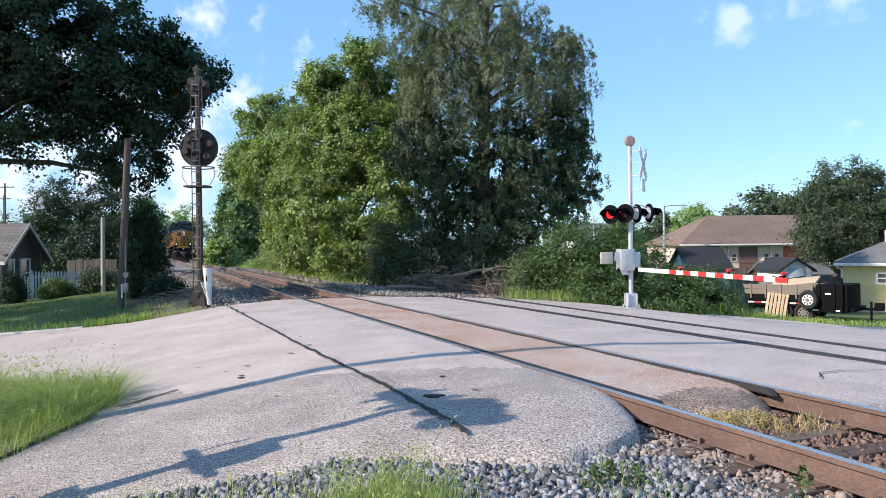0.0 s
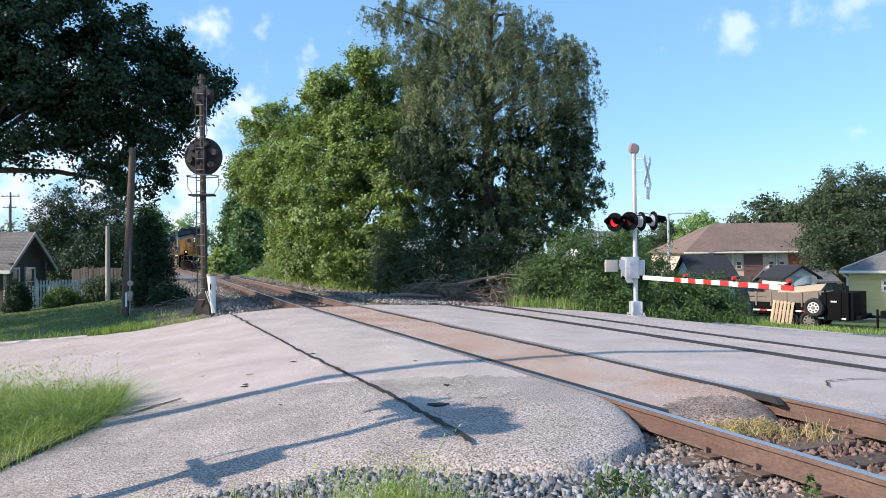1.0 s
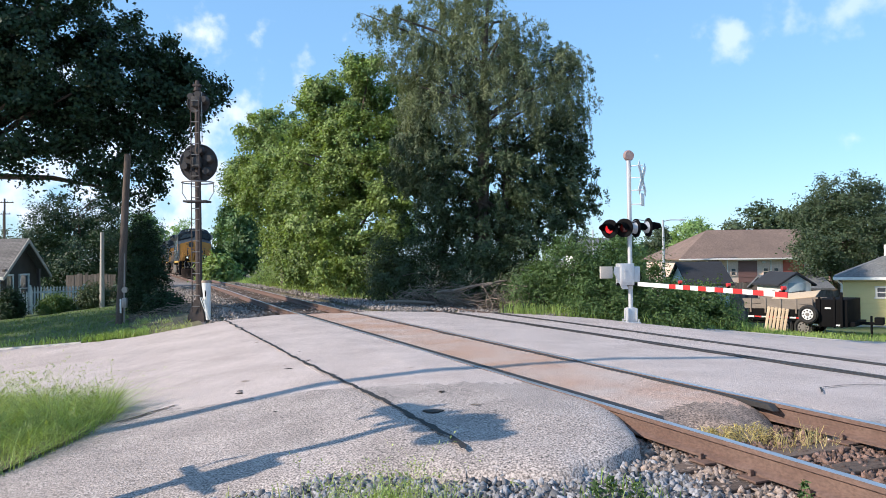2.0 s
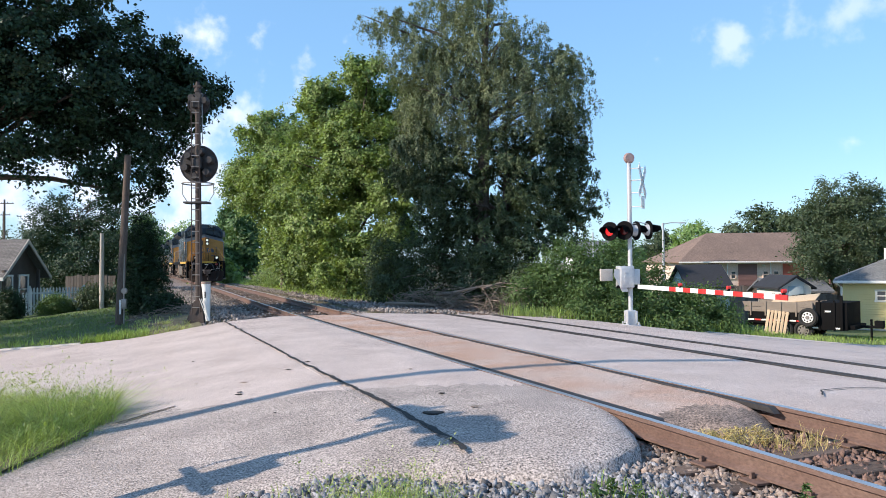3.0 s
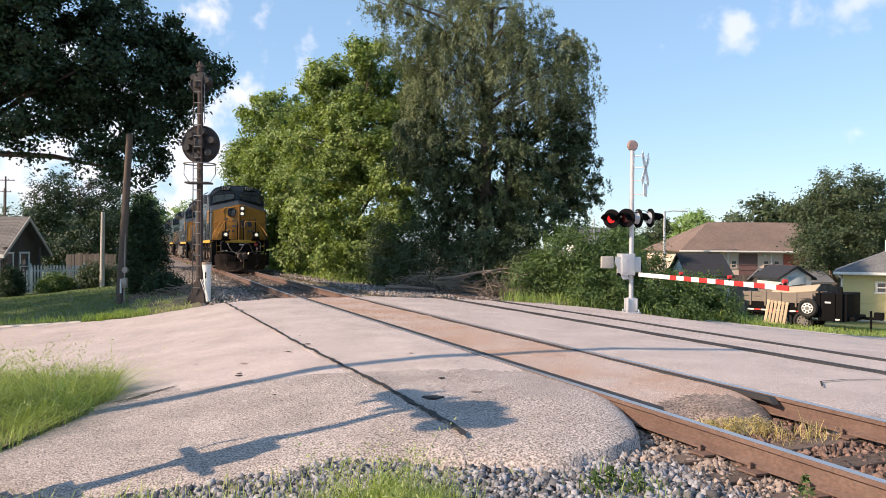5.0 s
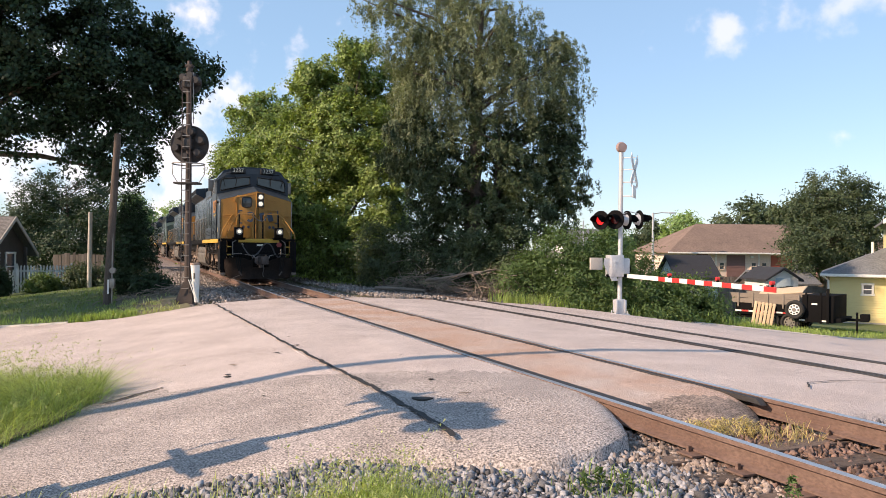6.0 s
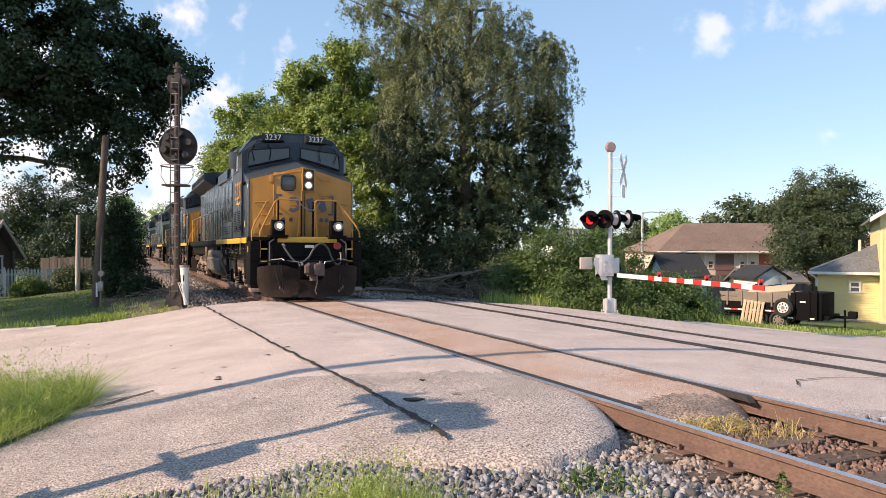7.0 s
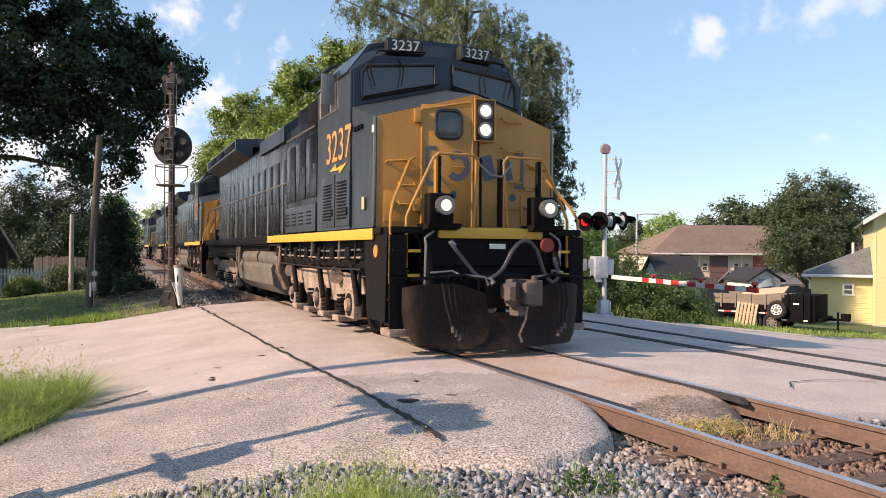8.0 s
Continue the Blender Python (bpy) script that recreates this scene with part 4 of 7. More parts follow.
M["steel"] = material("steel", (0.30, 0.29, 0.28), 0.45, 0.8, second=(0.2, 0.16, 0.13), scale=5)
M["white_text"] = material("white_text", (0.75, 0.74, 0.66), 0.6, second=(0.6, 0.6, 0.52), scale=8)
M["board_black"] = material("board_black", (0.012, 0.014, 0.016), 0.4, second=(0.03, 0.03, 0.03), scale=5)
M["headlamp"] = material("headlamp", (1.0, 0.90, 0.68), 0.2, second=(1.0, 0.95, 0.8), scale=9, emit=0.5)
M["headlight_case"] = material("headlight_case", (0.05, 0.03, 0.015), 0.6, second=(0.09, 0.05, 0.02), scale=5)
M["lamp_white"] = material("lamp_white", (0.8, 0.8, 0.78), 0.3, second=(0.6, 0.6, 0.6), scale=9)
M["hose"] = material("hose", (0.012, 0.011, 0.011), 0.7, second=(0.022, 0.02, 0.019), scale=8, spec=0.25)
M["cable"] = material("cable", (0.05, 0.048, 0.05), 0.45, second=(0.09, 0.085, 0.085), scale=12)
M["red_plate"] = material("red_plate", (0.25, 0.03, 0.025), 0.5)
M["mark_blue"] = material("mark_blue", (0.055, 0.07, 0.11), 0.5, second=(0.09, 0.09, 0.10), scale=5)

M["coupler"] = material("coupler", (0.115, 0.088, 0.078), 0.75, second=(0.05, 0.037, 0.032), scale=4, amount=0.8, grain=0.3, bump=0.3)
M["pale_decal"] = material("pale_decal", (0.45, 0.38, 0.24), 0.6, second=(0.35, 0.3, 0.2), scale=8)
DECK = 1.72
AXLES = (-3.0, -5.1, -7.2, -15.2, -17.3, -19.4)


def wheelset():
    bm = bmesh.new()
    for s in (-1, 1):
        rod(bm, (s * 0.715, 0, 0), (s * 0.845, 0, 0), 0.515, n=28)
        rod(bm, (s * 0.69, 0, 0), (s * 0.715, 0, 0), 0.545, n=28)
        for k in range(6):
            a = k * math.pi / 3
            rod(bm, (s * 0.845, 0.3 * math.cos(a), 0.3 * math.sin(a)), (s * 0.86, 0.3 * math.cos(a), 0.3 * math.sin(a)), 0.05, n=8)
    rod(bm, (-0.84, 0, 0), (0.84, 0, 0), 0.09, n=12)
    return bm


def rounded(pts, n=5):
    """A smooth line through the points."""
    pts = [Vector(p) for p in pts]
    pts = [pts[0] * 2 - pts[1]] + pts + [pts[-1] * 2 - pts[-2]]
    got = []
    for a, b, c, d in zip(pts, pts[1:], pts[2:], pts[3:]):
        for i in range(n):
            t = i / n
            got.append(0.5 * (2 * b + (c - a) * t + (2 * a - 5 * b + 4 * c - d) * t * t + (3 * b - a - 3 * c + d) * t ** 3))
    return got + [pts[-2]]


def text_at(name, body, size, mat, parent, at, rx, ry, rz):
    return lettering(name, body, size, mat, parent, pose(*at, rx, ry, rz))


def handrail(parent, pts, mat, r=0.02, label=""):
    return part("handrail", pipe(bmesh.new(), pts, r, 8), mat, parent, label)


def locomotive(label, nose_mat, side_mat, hood_mat, number=""):
    ob = thing("locomotive", label, "locomotive", "coupled locomotives")
    B = lambda *a, **k: boxed(*a, **k)
    # underframe, deck and side sills
    part("underframe", B((0, -11.4, 1.36), (2.7, 20.4, 0.5), 0.03), M["frame_black"], ob)
    part("deck", B((0, -11.2, DECK - 0.06), (3.06, 20.9, 0.10), 0.015), M["frame_black"], ob)
    for s in (-1, 1):
        part("side_sill", B((s * 1.53, -4.9, DECK - 0.10), (0.03, 7.7, 0.155), 0.006), M["stripe_yellow"], ob, "yellow side sill stripe")
        part("side_sill", B((s * 1.53, -14.9, DECK - 0.11), (0.03, 12.2, 0.19), 0.006), M["frame_black"], ob)
    part("front_sill", B((0, -0.42, DECK - 0.08), (1.62, 0.06, 0.15), 0.01), M["stripe_yellow"], ob, "yellow front platform edge")
    part("front_platform", B((0, -0.72, DECK - 0.05), (2.96, 0.58, 0.09), 0.01), M["frame_black"], ob)
    # nose: faceted, peaked in the middle
    face = lambda x: -0.96 - 0.182 * abs(x)
    bm = bmesh.new()
    f0, f1 = -1.02, -2.35
    back = f0 - 0.20
    hull(bm, [(1.43, back, DECK), (-1.43, back, DECK), (0, f0 + 0.06, DECK), (1.43, back, 3.30), (-1.43, back, 3.30), (0, f0 + 0.06, 3.68),
              (1.43, back - 0.03, 3.30), (1.43, back - 0.03, DECK), (-1.43, back - 0.03, DECK), (-1.43, back - 0.03, 3.30), (0, f0 - 0.02, 3.68)])
    part("nose_front", bm, nose_mat, ob, "scuffed golden yellow nose front", angle=6)
    bm = bmesh.new()
    hull(bm, [(s * 1.47, y, z) for s in (-1, 1) for y, z in ((back - 0.02, DECK), (back - 0.02, 3.30), (f1, DECK), (f1, 3.62))] + [(0, f0 + 0.0, 3.69), (0, f1, 4.02)])
    part("nose_hood", bm, side_mat, ob, angle=6)
    # cab
    roof = [(1.5, DECK), (1.5, 4.18), (1.16, 4.60), (0.5, 4.76), (-0.5, 4.76), (-1.16, 4.60), (-1.5, 4.18), (-1.5, DECK)]
    bm = bmesh.new()
    hull(bm, [(x, -4.3, z) for x, z in roof] + [(x, -2.22 - (0.16 if z > 4.3 else 0.0) - abs(x) * 0.05, z) for x, z in roof])
    part("cab", bm, side_mat, ob, angle=8)
    part("cab_roof", prism(bmesh.new(), [(1.54, 4.16), (1.18, 4.635), (0.5, 4.80), (-0.5, 4.80), (-1.18, 4.635), (-1.54, 4.16), (-1.50, 4.14), (-1.14, 4.58), (-0.5, 4.74), (0.5, 4.74), (1.14, 4.58), (1.50, 4.14)], -2.40, -4.32), M["loco_blue"], ob, angle=8)
    part("cab_face", hull(bmesh.new(), [(s * x, -2.185 - x * 0.05 + d, z) for s in (-1, 1) for d in (0, -0.03) for x, z in ((1.46, 3.62), (1.46, 4.17), (0, 4.0), (0, 4.5), (1.12, 4.42))]), M["loco_blue"], ob, angle=8)
    for s in (-1, 1):
        # windscreen, frame, wipers, number board
        pts = [(0.16, 4.03), (1.34, 3.74), (1.34, 4.13), (1.26, 4.25), (0.16, 4.36)]
        w = part("windscreen", hull(bmesh.new(), [(s * x, -2.165 - x * 0.05 + d, z) for x, z in pts for d in (0, -0.02)]), M["glass_sky_grey"], ob, "dark windscreen with painted sky-grey reflection", angle=8)
        loop = [(s * x, -2.16 - x * 0.05, z) for x, z in pts]
        part("window_frame", pipe(bmesh.new(), loop + [loop[0], loop[1]], 0.032, 8), M["board_black"], w)
        part("wiper", pipe(bmesh.new(), [(s * 0.80, -2.16, 4.42), (s * 0.70, -2.12, 4.22), (s * 0.74, -2.12, 3.96)], 0.013, 5), M["frame_black"], w)
        part("wiper", pipe(bmesh.new(), [(s * 1.16, -2.18, 4.38), (s * 1.24, -2.14, 4.2), (s * 1.16, -2.14, 3.92)], 0.013, 5), M["frame_black"], w)
        part("wiper_arm", pipe(bmesh.new(), [(s * 0.10, -2.08, 4.04), (s * 0.72, -2.08, 3.90), (s * 1.34, -2.12, 3.74)], 0.014, 5), M["frame_black"], w)
        part("grab_bar", pipe(bmesh.new(), [(s * 1.10, -2.24, 4.46), (s * 1.10, -2.14, 4.48), (s * 0.34, -2.10, 4.52), (s * 0.34, -2.2, 4.52)], 0.016, 5), M["frame_black"], w)
        board = part("number_board", B((0, 0, 0), (0.62, 0.16, 0.24), 0.02), M["board_black"], ob, "black number board", m=pose(s * 0.62, -2.30, 4.62, 0, 0, -s * 6))
        part("board_rim", pipe(bmesh.new(), [(-0.29, 0.085, -0.10), (0.29, 0.085, -0.10), (0.29, 0.085, 0.10), (-0.29, 0.085, 0.10), (-0.29, 0.085, -0.10)], 0.012, 5), M["loco_blue"], board)
        if number:
            text_at("number", number, 0.235, M["white_text"], board, (0, 0.084, 0), 90, 0, 180)
        # side of the cab
        x = s * 1.505
        part("cab_window", B((x, -3.22, 3.98), (0.02, 0.42, 0.56), 0.006), M["glass_sky_grey"], ob)
        # solid black panel stands in for the unlit cab behind the open window
        part("cab_window", B((x, -3.80, 3.98), (0.02, 0.52, 0.56), 0.006), M["board_black"], ob, "black panel for the dark open cab window")
        part("window_frame", pipe(bmesh.new(), [(x, -2.98, 3.68), (x, -2.98, 4.28), (x, -4.08, 4.28), (x, -4.08, 3.68), (x, -2.98, 3.68)], 0.02, 6), M["steel"], ob)
        part("mirror", B((s * 1.66, -3.05, 4.0), (0.22, 0.03, 0.5), 0.01), M["steel"], ob, "folding cab side mirror")
        part("awning", B((s * 1.60, -3.52, 4.36), (0.20, 1.2, 0.03), 0.008, pose(0, 0, 0, 0, s * 24, 0)), M["loco_blue"], ob)
        part("edge_trim", B((s * 1.462, back - 0.006, 2.52), (0.035, 0.035, 1.56), 0.01), M["steel"], ob)
        for k in range(2):
            y0 = -2.66 - k * 0.86
            door = part("louvre_door", B((x, y0, 2.20), (0.03, 0.78, 0.86), 0.01), side_mat, ob)
            for j in range(12):
                part("louvre", B((x + s * 0.022, y0, 1.90 + j * 0.052), (0.03, 0.5, 0.012), 0.0, pose(0, 0, 0, 0, s * 35, 0)), M["frame_black"], door)
            part("latch", B((x + s * 0.02, y0 + 0.3, 2.0), (0.03, 0.04, 0.12), 0.005), M["frame_black"], door)
        if number:
            text_at("number", number, 0.74, M["side_orange"], ob, (x + s * 0.004, -2.95, 3.06), 90, 0, 90 * s)
            bolt = [(-0.5, 0.0), (-0.1, 0.10), (-0.14, 0.02), (0.5, 0.06), (0.05, -0.10), (0.10, -0.02)]
            bm = prism(bmesh.new(), [(-2.95 + p, 2.70 + q) for p, q in bolt], x, x + s * 0.006, "x")
            part("emblem", bm, M["stripe_yellow"], ob, "small yellow lightning emblem")
        part("decal", B((x, -1.60, 2.08), (0.012, 0.12, 0.18)), M["pale_decal"], ob)
        part("decal", B((s * 1.475, -1.25, 3.12), (0.012, 0.09, 0.10)), M["white_text"], ob)
        for y in (-1.75, -1.9, -2.05):
            part("vent", B((s * 1.49, y, 3.22), (0.05, 0.08, 0.07), 0.01), M["frame_black"], ob)
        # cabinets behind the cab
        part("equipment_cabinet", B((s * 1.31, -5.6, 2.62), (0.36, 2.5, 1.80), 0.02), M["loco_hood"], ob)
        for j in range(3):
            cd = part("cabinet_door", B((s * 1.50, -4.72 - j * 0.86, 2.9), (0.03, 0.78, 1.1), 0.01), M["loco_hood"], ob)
            part("latch", B((s * 1.52, -4.45 - j * 0.86, 2.9), (0.03, 0.04, 0.1), 0.004), M["steel"], cd)
        part("lower_cabinet", B((s * 1.50, -5.6, 1.98), (0.06, 2.5, 0.5), 0.012), side_mat, ob)
        for j in range(4):
            for q in range(4):
                part("louvre", B((s * 1.535, -4.8 - j * 0.62, 1.88 + q * 0.07), (0.02, 0.34, 0.02)), M["frame_black"], ob)
        part("cabinet_rail", pipe(bmesh.new(), [(s * 1.52, -4.4, 3.62), (s * 1.52, -6.8, 3.62)], 0.02, 6), M["steel"], ob)
        part("upper_grille", B((s * 1.26, -5.3, 4.02), (0.06, 1.3, 0.5), 0.01), M["frame_black"], ob)
        # long hood doors
        for j in range(13):
            y0 = -7.35 - j * 0.92
            hd = part("hood_door", B((s * 1.065, y0, 2.66), (0.04, 0.84, 1.72), 0.012), hood_mat, ob)
            part("latch", B((s * 1.09, y0 + 0.34, 2.6), (0.03, 0.04, 0.14), 0.004), M["steel"], hd)
        for j in range(9):
            part("handrail_post", rod(bmesh.new(), (s * 1.49, -7.3 - j * 1.62, DECK - 0.1), (s * 1.49, -7.3 - j * 1.62, 2.78), 0.021, n=8), M["stripe_yellow"] if j > 7 else M["steel"], ob)
        handrail(ob, [(s * 1.49, -6.9, 2.78), (s * 1.49, -20.4, 2.78), (s * 1.49, -21.0, 2.4)], M["steel"], 0.022)
        part("radiator_wing", hull(bmesh.new(), [(s * x, y, z) for y in (-14.0, -21.0) for x, z in ((1.0, 4.05), (1.5, 4.32), (1.5, 4.62), (1.0, 4.66))]), M["loco_blue"], ob, angle=8)
        for j in range(3):
            part("radiator_grille", B((s * 1.505, -15.2 - j * 2.2, 4.47), (0.02, 2.0, 0.2), 0.004), M["frame_black"], ob)
        # trucks
        for c in (-5.1, -17.3):
            fr = [(-2.75, 0.70), (-2.6, 0.95), (-1.3, 1.02), (1.3, 1.02), (2.6, 0.95), (2.75, 0.70), (2.35, 0.62), (1.7, 0.72), (1.15, 0.50), (0.65, 0.50), (0.3, 0.74), (-0.3, 0.74), (-0.65, 0.50), (-1.15, 0.50), (-1.7, 0.72), (-2.35, 0.62)]
            tf = part("truck_frame", prism(bmesh.new(), [(c + p, q) for p, q in fr], s * 1.02, s * 1.20, "x"), M["bogie"], ob, "dusty tan truck side frame")
            for a in (-2.1, 0.0, 2.1):
                part("axle_box", B((s * 1.14, c + a, 0.50), (0.30, 0.50, 0.46), 0.05), M["bogie"], tf)
                # flat black disc paints the shade of a recess around the cap
                part("axle_recess", rod(bmesh.new(), (s * 1.285, c + a, 0.50), (s * 1.295, c + a, 0.50), 0.19, n=16), M["frame_black"], tf)
                part("axle_cap", rod(bmesh.new(), (s * 1.28, c + a, 0.50), (s * 1.35, c + a, 0.50), 0.12, 0.09, 14), M["bogie"], tf)
            for a in (-1.55, -0.55, 0.55, 1.55):
                bm = bmesh.new()
                for q in range(5):
                    rod(bm, (s * 1.22, c + a, 0.30 + q * 0.075), (s * 1.22, c + a, 0.34 + q * 0.075), 0.12, n=12)
                part("spring", bm, M["frame_black"], tf)
                part("spring_seat", B((s * 1.2, c + a, 0.24), (0.34, 0.40, 0.10), 0.02), M["bogie"], tf)
            for a in (-2.55, 1.0):
                part("brake_cylinder", rod(bmesh.new(), (s * 1.18, c + a, 1.0), (s * 1.32, c + a + 0.42, 0.94), 0.13, n=12), M["bogie"], tf)
            part("brake_lever", pipe(bmesh.new(), [(s * 1.3, c - 2.4, 1.15), (s * 1.34, c - 2.2, 0.7), (s * 1.3, c - 2.0, 0.35)], 0.035, 6), M["frame_black"], tf)
            part("sand_pipe", pipe(bmesh.new(), [(s * 1.3, c + 2.7, 1.3), (s * 1.3, c + 2.72, 0.6), (s * 1.0, c + 2.6, 0.14)], 0.03, 6), M["hose"], tf)
            part("brake_pipe", pipe(bmesh.new(), [(s * 1.34, c - 2.8, 1.22), (s * 1.34, c + 2.6, 1.22)], 0.03, 6), M["hose"], tf)
        # tank, reservoirs and pipes
        part("air_reservoir", rod(bmesh.new(), (s * 1.2, -8.2, 1.18), (s * 1.2, -10.6, 1.18), 0.22, n=18), M["tank"], ob)
        part("air_reservoir", rod(bmesh.new(), (s * 1.2, -10.8, 1.18), (s * 1.2, -13.2, 1.18), 0.22, n=18), M["tank"], ob)
        for y in (-7.9, -8.1, -13.6, -14.0):
            part("pipe", pipe(bmesh.new(), [(s * 1.4, y, 1.55), (s * 1.42, y - 0.1, 0.9), (s * 1.2, y - 0.3, 0.5)], 0.035, 6), M["bogie"], ob)
        part("pipe", pipe(bmesh.new(), [(s * 1.45, -7.6, 1.50), (s * 1.45, -21, 1.50)], 0.03, 6), M["hose"], ob)
        for k, y in enumerate((-4.6, -6.6, -8.8)):
            part("bracket", B((s * 1.44, y, 1.48), (0.10, 0.14, 0.28), 0.02), M["frame_black"], ob)
        # pipes and equipment under the sill
        for j in range(7):
            y0 = -2.2 - j * 0.92
            part("pipe", pipe(bmesh.new(), [(s * 1.42, y0, 1.55), (s * 1.42, y0 - 0.05, 1.25), (s * 1.30, y0 - 0.35, 1.15), (s * 1.30, y0 - 0.7, 1.12)], 0.022, 6), M["steel"] if j % 2 else M["hose"], ob)
            part("junction_box", B((s * 1.36, y0 - 0.45, 1.34), (0.16, 0.26, 0.20), 0.02), M["frame_black"], ob)
        for z, m in ((1.40, "steel"), (1.28, "bogie"), (1.10, "hose")):
            part("pipe", pipe(bmesh.new(), [(s * 1.40, -2.0, z), (s * 1.40, -4.0, z - 0.03), (s * 1.40, -8.4, z)], 0.018, 6), M[m], ob)
        for c in (-3.05, -5.15, -7.25):
            part("damper", rod(bmesh.new(), (s * 1.36, c + 0.45, 1.15), (s * 1.38, c + 0.85, 0.55), 0.05, n=10), M["frame_black"], ob)
            part("brake_shoe", B((s * 1.2, c + 0.66, 0.52), (0.14, 0.10, 0.36), 0.02), M["frame_black"], ob)
        # steps at the front corner
        part("step_panel", hull(bmesh.new(), [(s * x, y, z) for x in (1.50, 1.42) for y, z in ((-1.55, DECK - 0.1), (-0.55, DECK - 0.1), (-0.62, 0.42), (-1.40, 0.42))]), M["frame_black"], ob)
        for j in range(4):
            st = part("step", B((s * 1.27, -0.58 + j * 0.02, 0.40 + j * 0.33), (0.42, 0.26, 0.04), 0.006), M["frame_black"], ob)
            part("step_edge", B((s * 1.17, -0.445 + j * 0.02, 0.40 + j * 0.33), (0.17, 0.012, 0.04)), M["stripe_yellow"], st, "yellow step edge")
        part("corner_plate", hull(bmesh.new(), [(s * x, y, z) for y in (-0.44, -0.41) for x, z in ((1.26, 1.60), (1.51, 1.60), (1.51, 0.36), (1.40, 0.30), (1.30, 0.36))]), M["frame_black"], ob)
        part("bottom_step", B((s * 1.30, -0.56, 0.30), (0.44, 0.36, 0.10), 0.015), M["bogie"], ob, "dusty bottom step")
        part("step_stringer", pipe(bmesh.new(), [(s * 1.04, -0.45, 0.35), (s * 1.04, -0.50, 1.5), (s * 1.12, -0.5, 1.62)], 0.025, 6), M["frame_black"], ob)
        part("corner_disc", rod(bmesh.new(), (s * 1.5, -1.0, 1.38), (s * 1.512, -1.0, 1.38), 0.09, n=16), M["loco_yellow"], ob)
        # corner and platform handrails
        handrail(ob, [(s * 1.47, -0.50, 0.95), (s * 1.47, -0.50, 1.86), (s * 1.40, -0.60, 2.05), (s * 1.02, -0.98, 2.66), (s * 0.92, -1.06, 2.72)], M["loco_yellow"], 0.022, "yellow corner handrail")
        handrail(ob, [(s * 1.26, -0.46, 1.16), (s * 1.26, -0.46, 1.84), (s * 1.20, -0.46, 1.98), (s * 0.88, -0.46, 2.64), (s * 0.80, -0.46, 2.72), (s * 0.26, -0.46, 2.72), (s * 0.20, -0.46, 2.64), (s * 0.22, -0.46, 2.3), (s * 0.27, -0.46, DECK)], M["loco_yellow"], 0.022, "yellow platform handrail")
        for x0 in (0.82, 0.20):
            part("handrail_post", B((s * x0, -0.50, 2.21), (0.02, 0.10, 0.98), 0.004), M["loco_yellow"], ob)
            part("post_face", B((s * (x0 - 0.035), -0.50, 2.21), (0.05, 0.09, 0.96), 0.004), M["frame_black"], ob)
        handrail(ob, [(s * 1.30, face(1.30) - 0.02, 2.64), (s * 1.30, face(1.30) + 0.05, 2.66), (s * 1.02, face(1.02) + 0.05, 2.68), (s * 1.02, face(1.02) - 0.02, 2.68)], M["loco_yellow"], 0.018)
        for z in (2.05, 2.32):
            handrail(ob, [(s * 1.12, face(1.12) - 0.02, z + 0.06), (s * 1.12, face(1.12) + 0.06, z), (s * 0.90, face(0.90) + 0.06, z), (s * 0.90, face(0.90) - 0.02, z + 0.06)], M["loco_yellow"], 0.014)
        part("nose_hatch", B((s * 1.08, face(1.08) + 0.006, 2.02), (0.50, 0.02, 0.44), 0.008, pose(0, 0, 0, 0, 0, -s * 10.3)), nose_mat, ob)
        part("hatch_latch", B((s * 1.20, face(1.20) + 0.03, 2.04), (0.05, 0.03, 0.12), 0.006, pose(0, 0, 0, 0, 0, -s * 10.3)), nose_mat, ob)
        # ditch light
        dl = part("ditch_light", B((s * 0.80, -0.44, 1.96), (0.36, 0.22, 0.42), 0.03), M["frame_black"], ob)
        part("light_shelf", hull(bmesh.new(), [(s * 0.80 + dx, y, z) for dx in (-0.24, 0.24) for y, z in ((-0.62, 1.76), (-0.20, 1.76), (-0.24, 1.70), (-0.62, 1.62))]), M["frame_black"], dl)
        part("lamp_ring", rod(bmesh.new(), (s * 0.80, -0.28, 2.0), (s * 0.80, -0.18, 2.0), 0.125, 0.13, 20), M["steel"], dl)
        part("lens", rod(bmesh.new(), (s * 0.80, -0.19, 2.0), (s * 0.80, -0.165, 2.0), 0.082, 0.07, 20), M["headlamp"], dl, "lit ditch light lens")
        # pilot hoses
        for j in range(3):
            part("air_hose", pipe(bmesh.new(), [(s * (0.78 + j * 0.08), 0.02, 0.98), (s * (0.78 + j * 0.07), 0.10, 0.7), (s * (0.74 + j * 0.05), 0.14, 0.30 + 0.05 * j)], 0.015, 6), M["hose"], ob)
            part("hose_end", rod(bmesh.new(), (s * (0.74 + j * 0.05), 0.14, 0.32 + 0.05 * j), (s * (0.74 + j * 0.05), 0.15, 0.24 + 0.05 * j), 0.024, n=8), M["coupler"], ob)
        part("cut_lever", pipe(bmesh.new(), [(s * 1.35, -0.02, 1.02), (s * 0.7, 0.06, 1.08), (s * 0.3, 0.1, 1.0)], 0.02, 6), M["frame_black"], ob)
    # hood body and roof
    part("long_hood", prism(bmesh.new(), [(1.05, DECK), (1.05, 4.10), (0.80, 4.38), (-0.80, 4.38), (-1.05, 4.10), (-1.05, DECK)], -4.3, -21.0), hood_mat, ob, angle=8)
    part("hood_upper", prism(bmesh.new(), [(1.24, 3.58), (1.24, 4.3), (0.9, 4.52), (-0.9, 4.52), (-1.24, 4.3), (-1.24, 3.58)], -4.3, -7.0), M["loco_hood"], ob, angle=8)
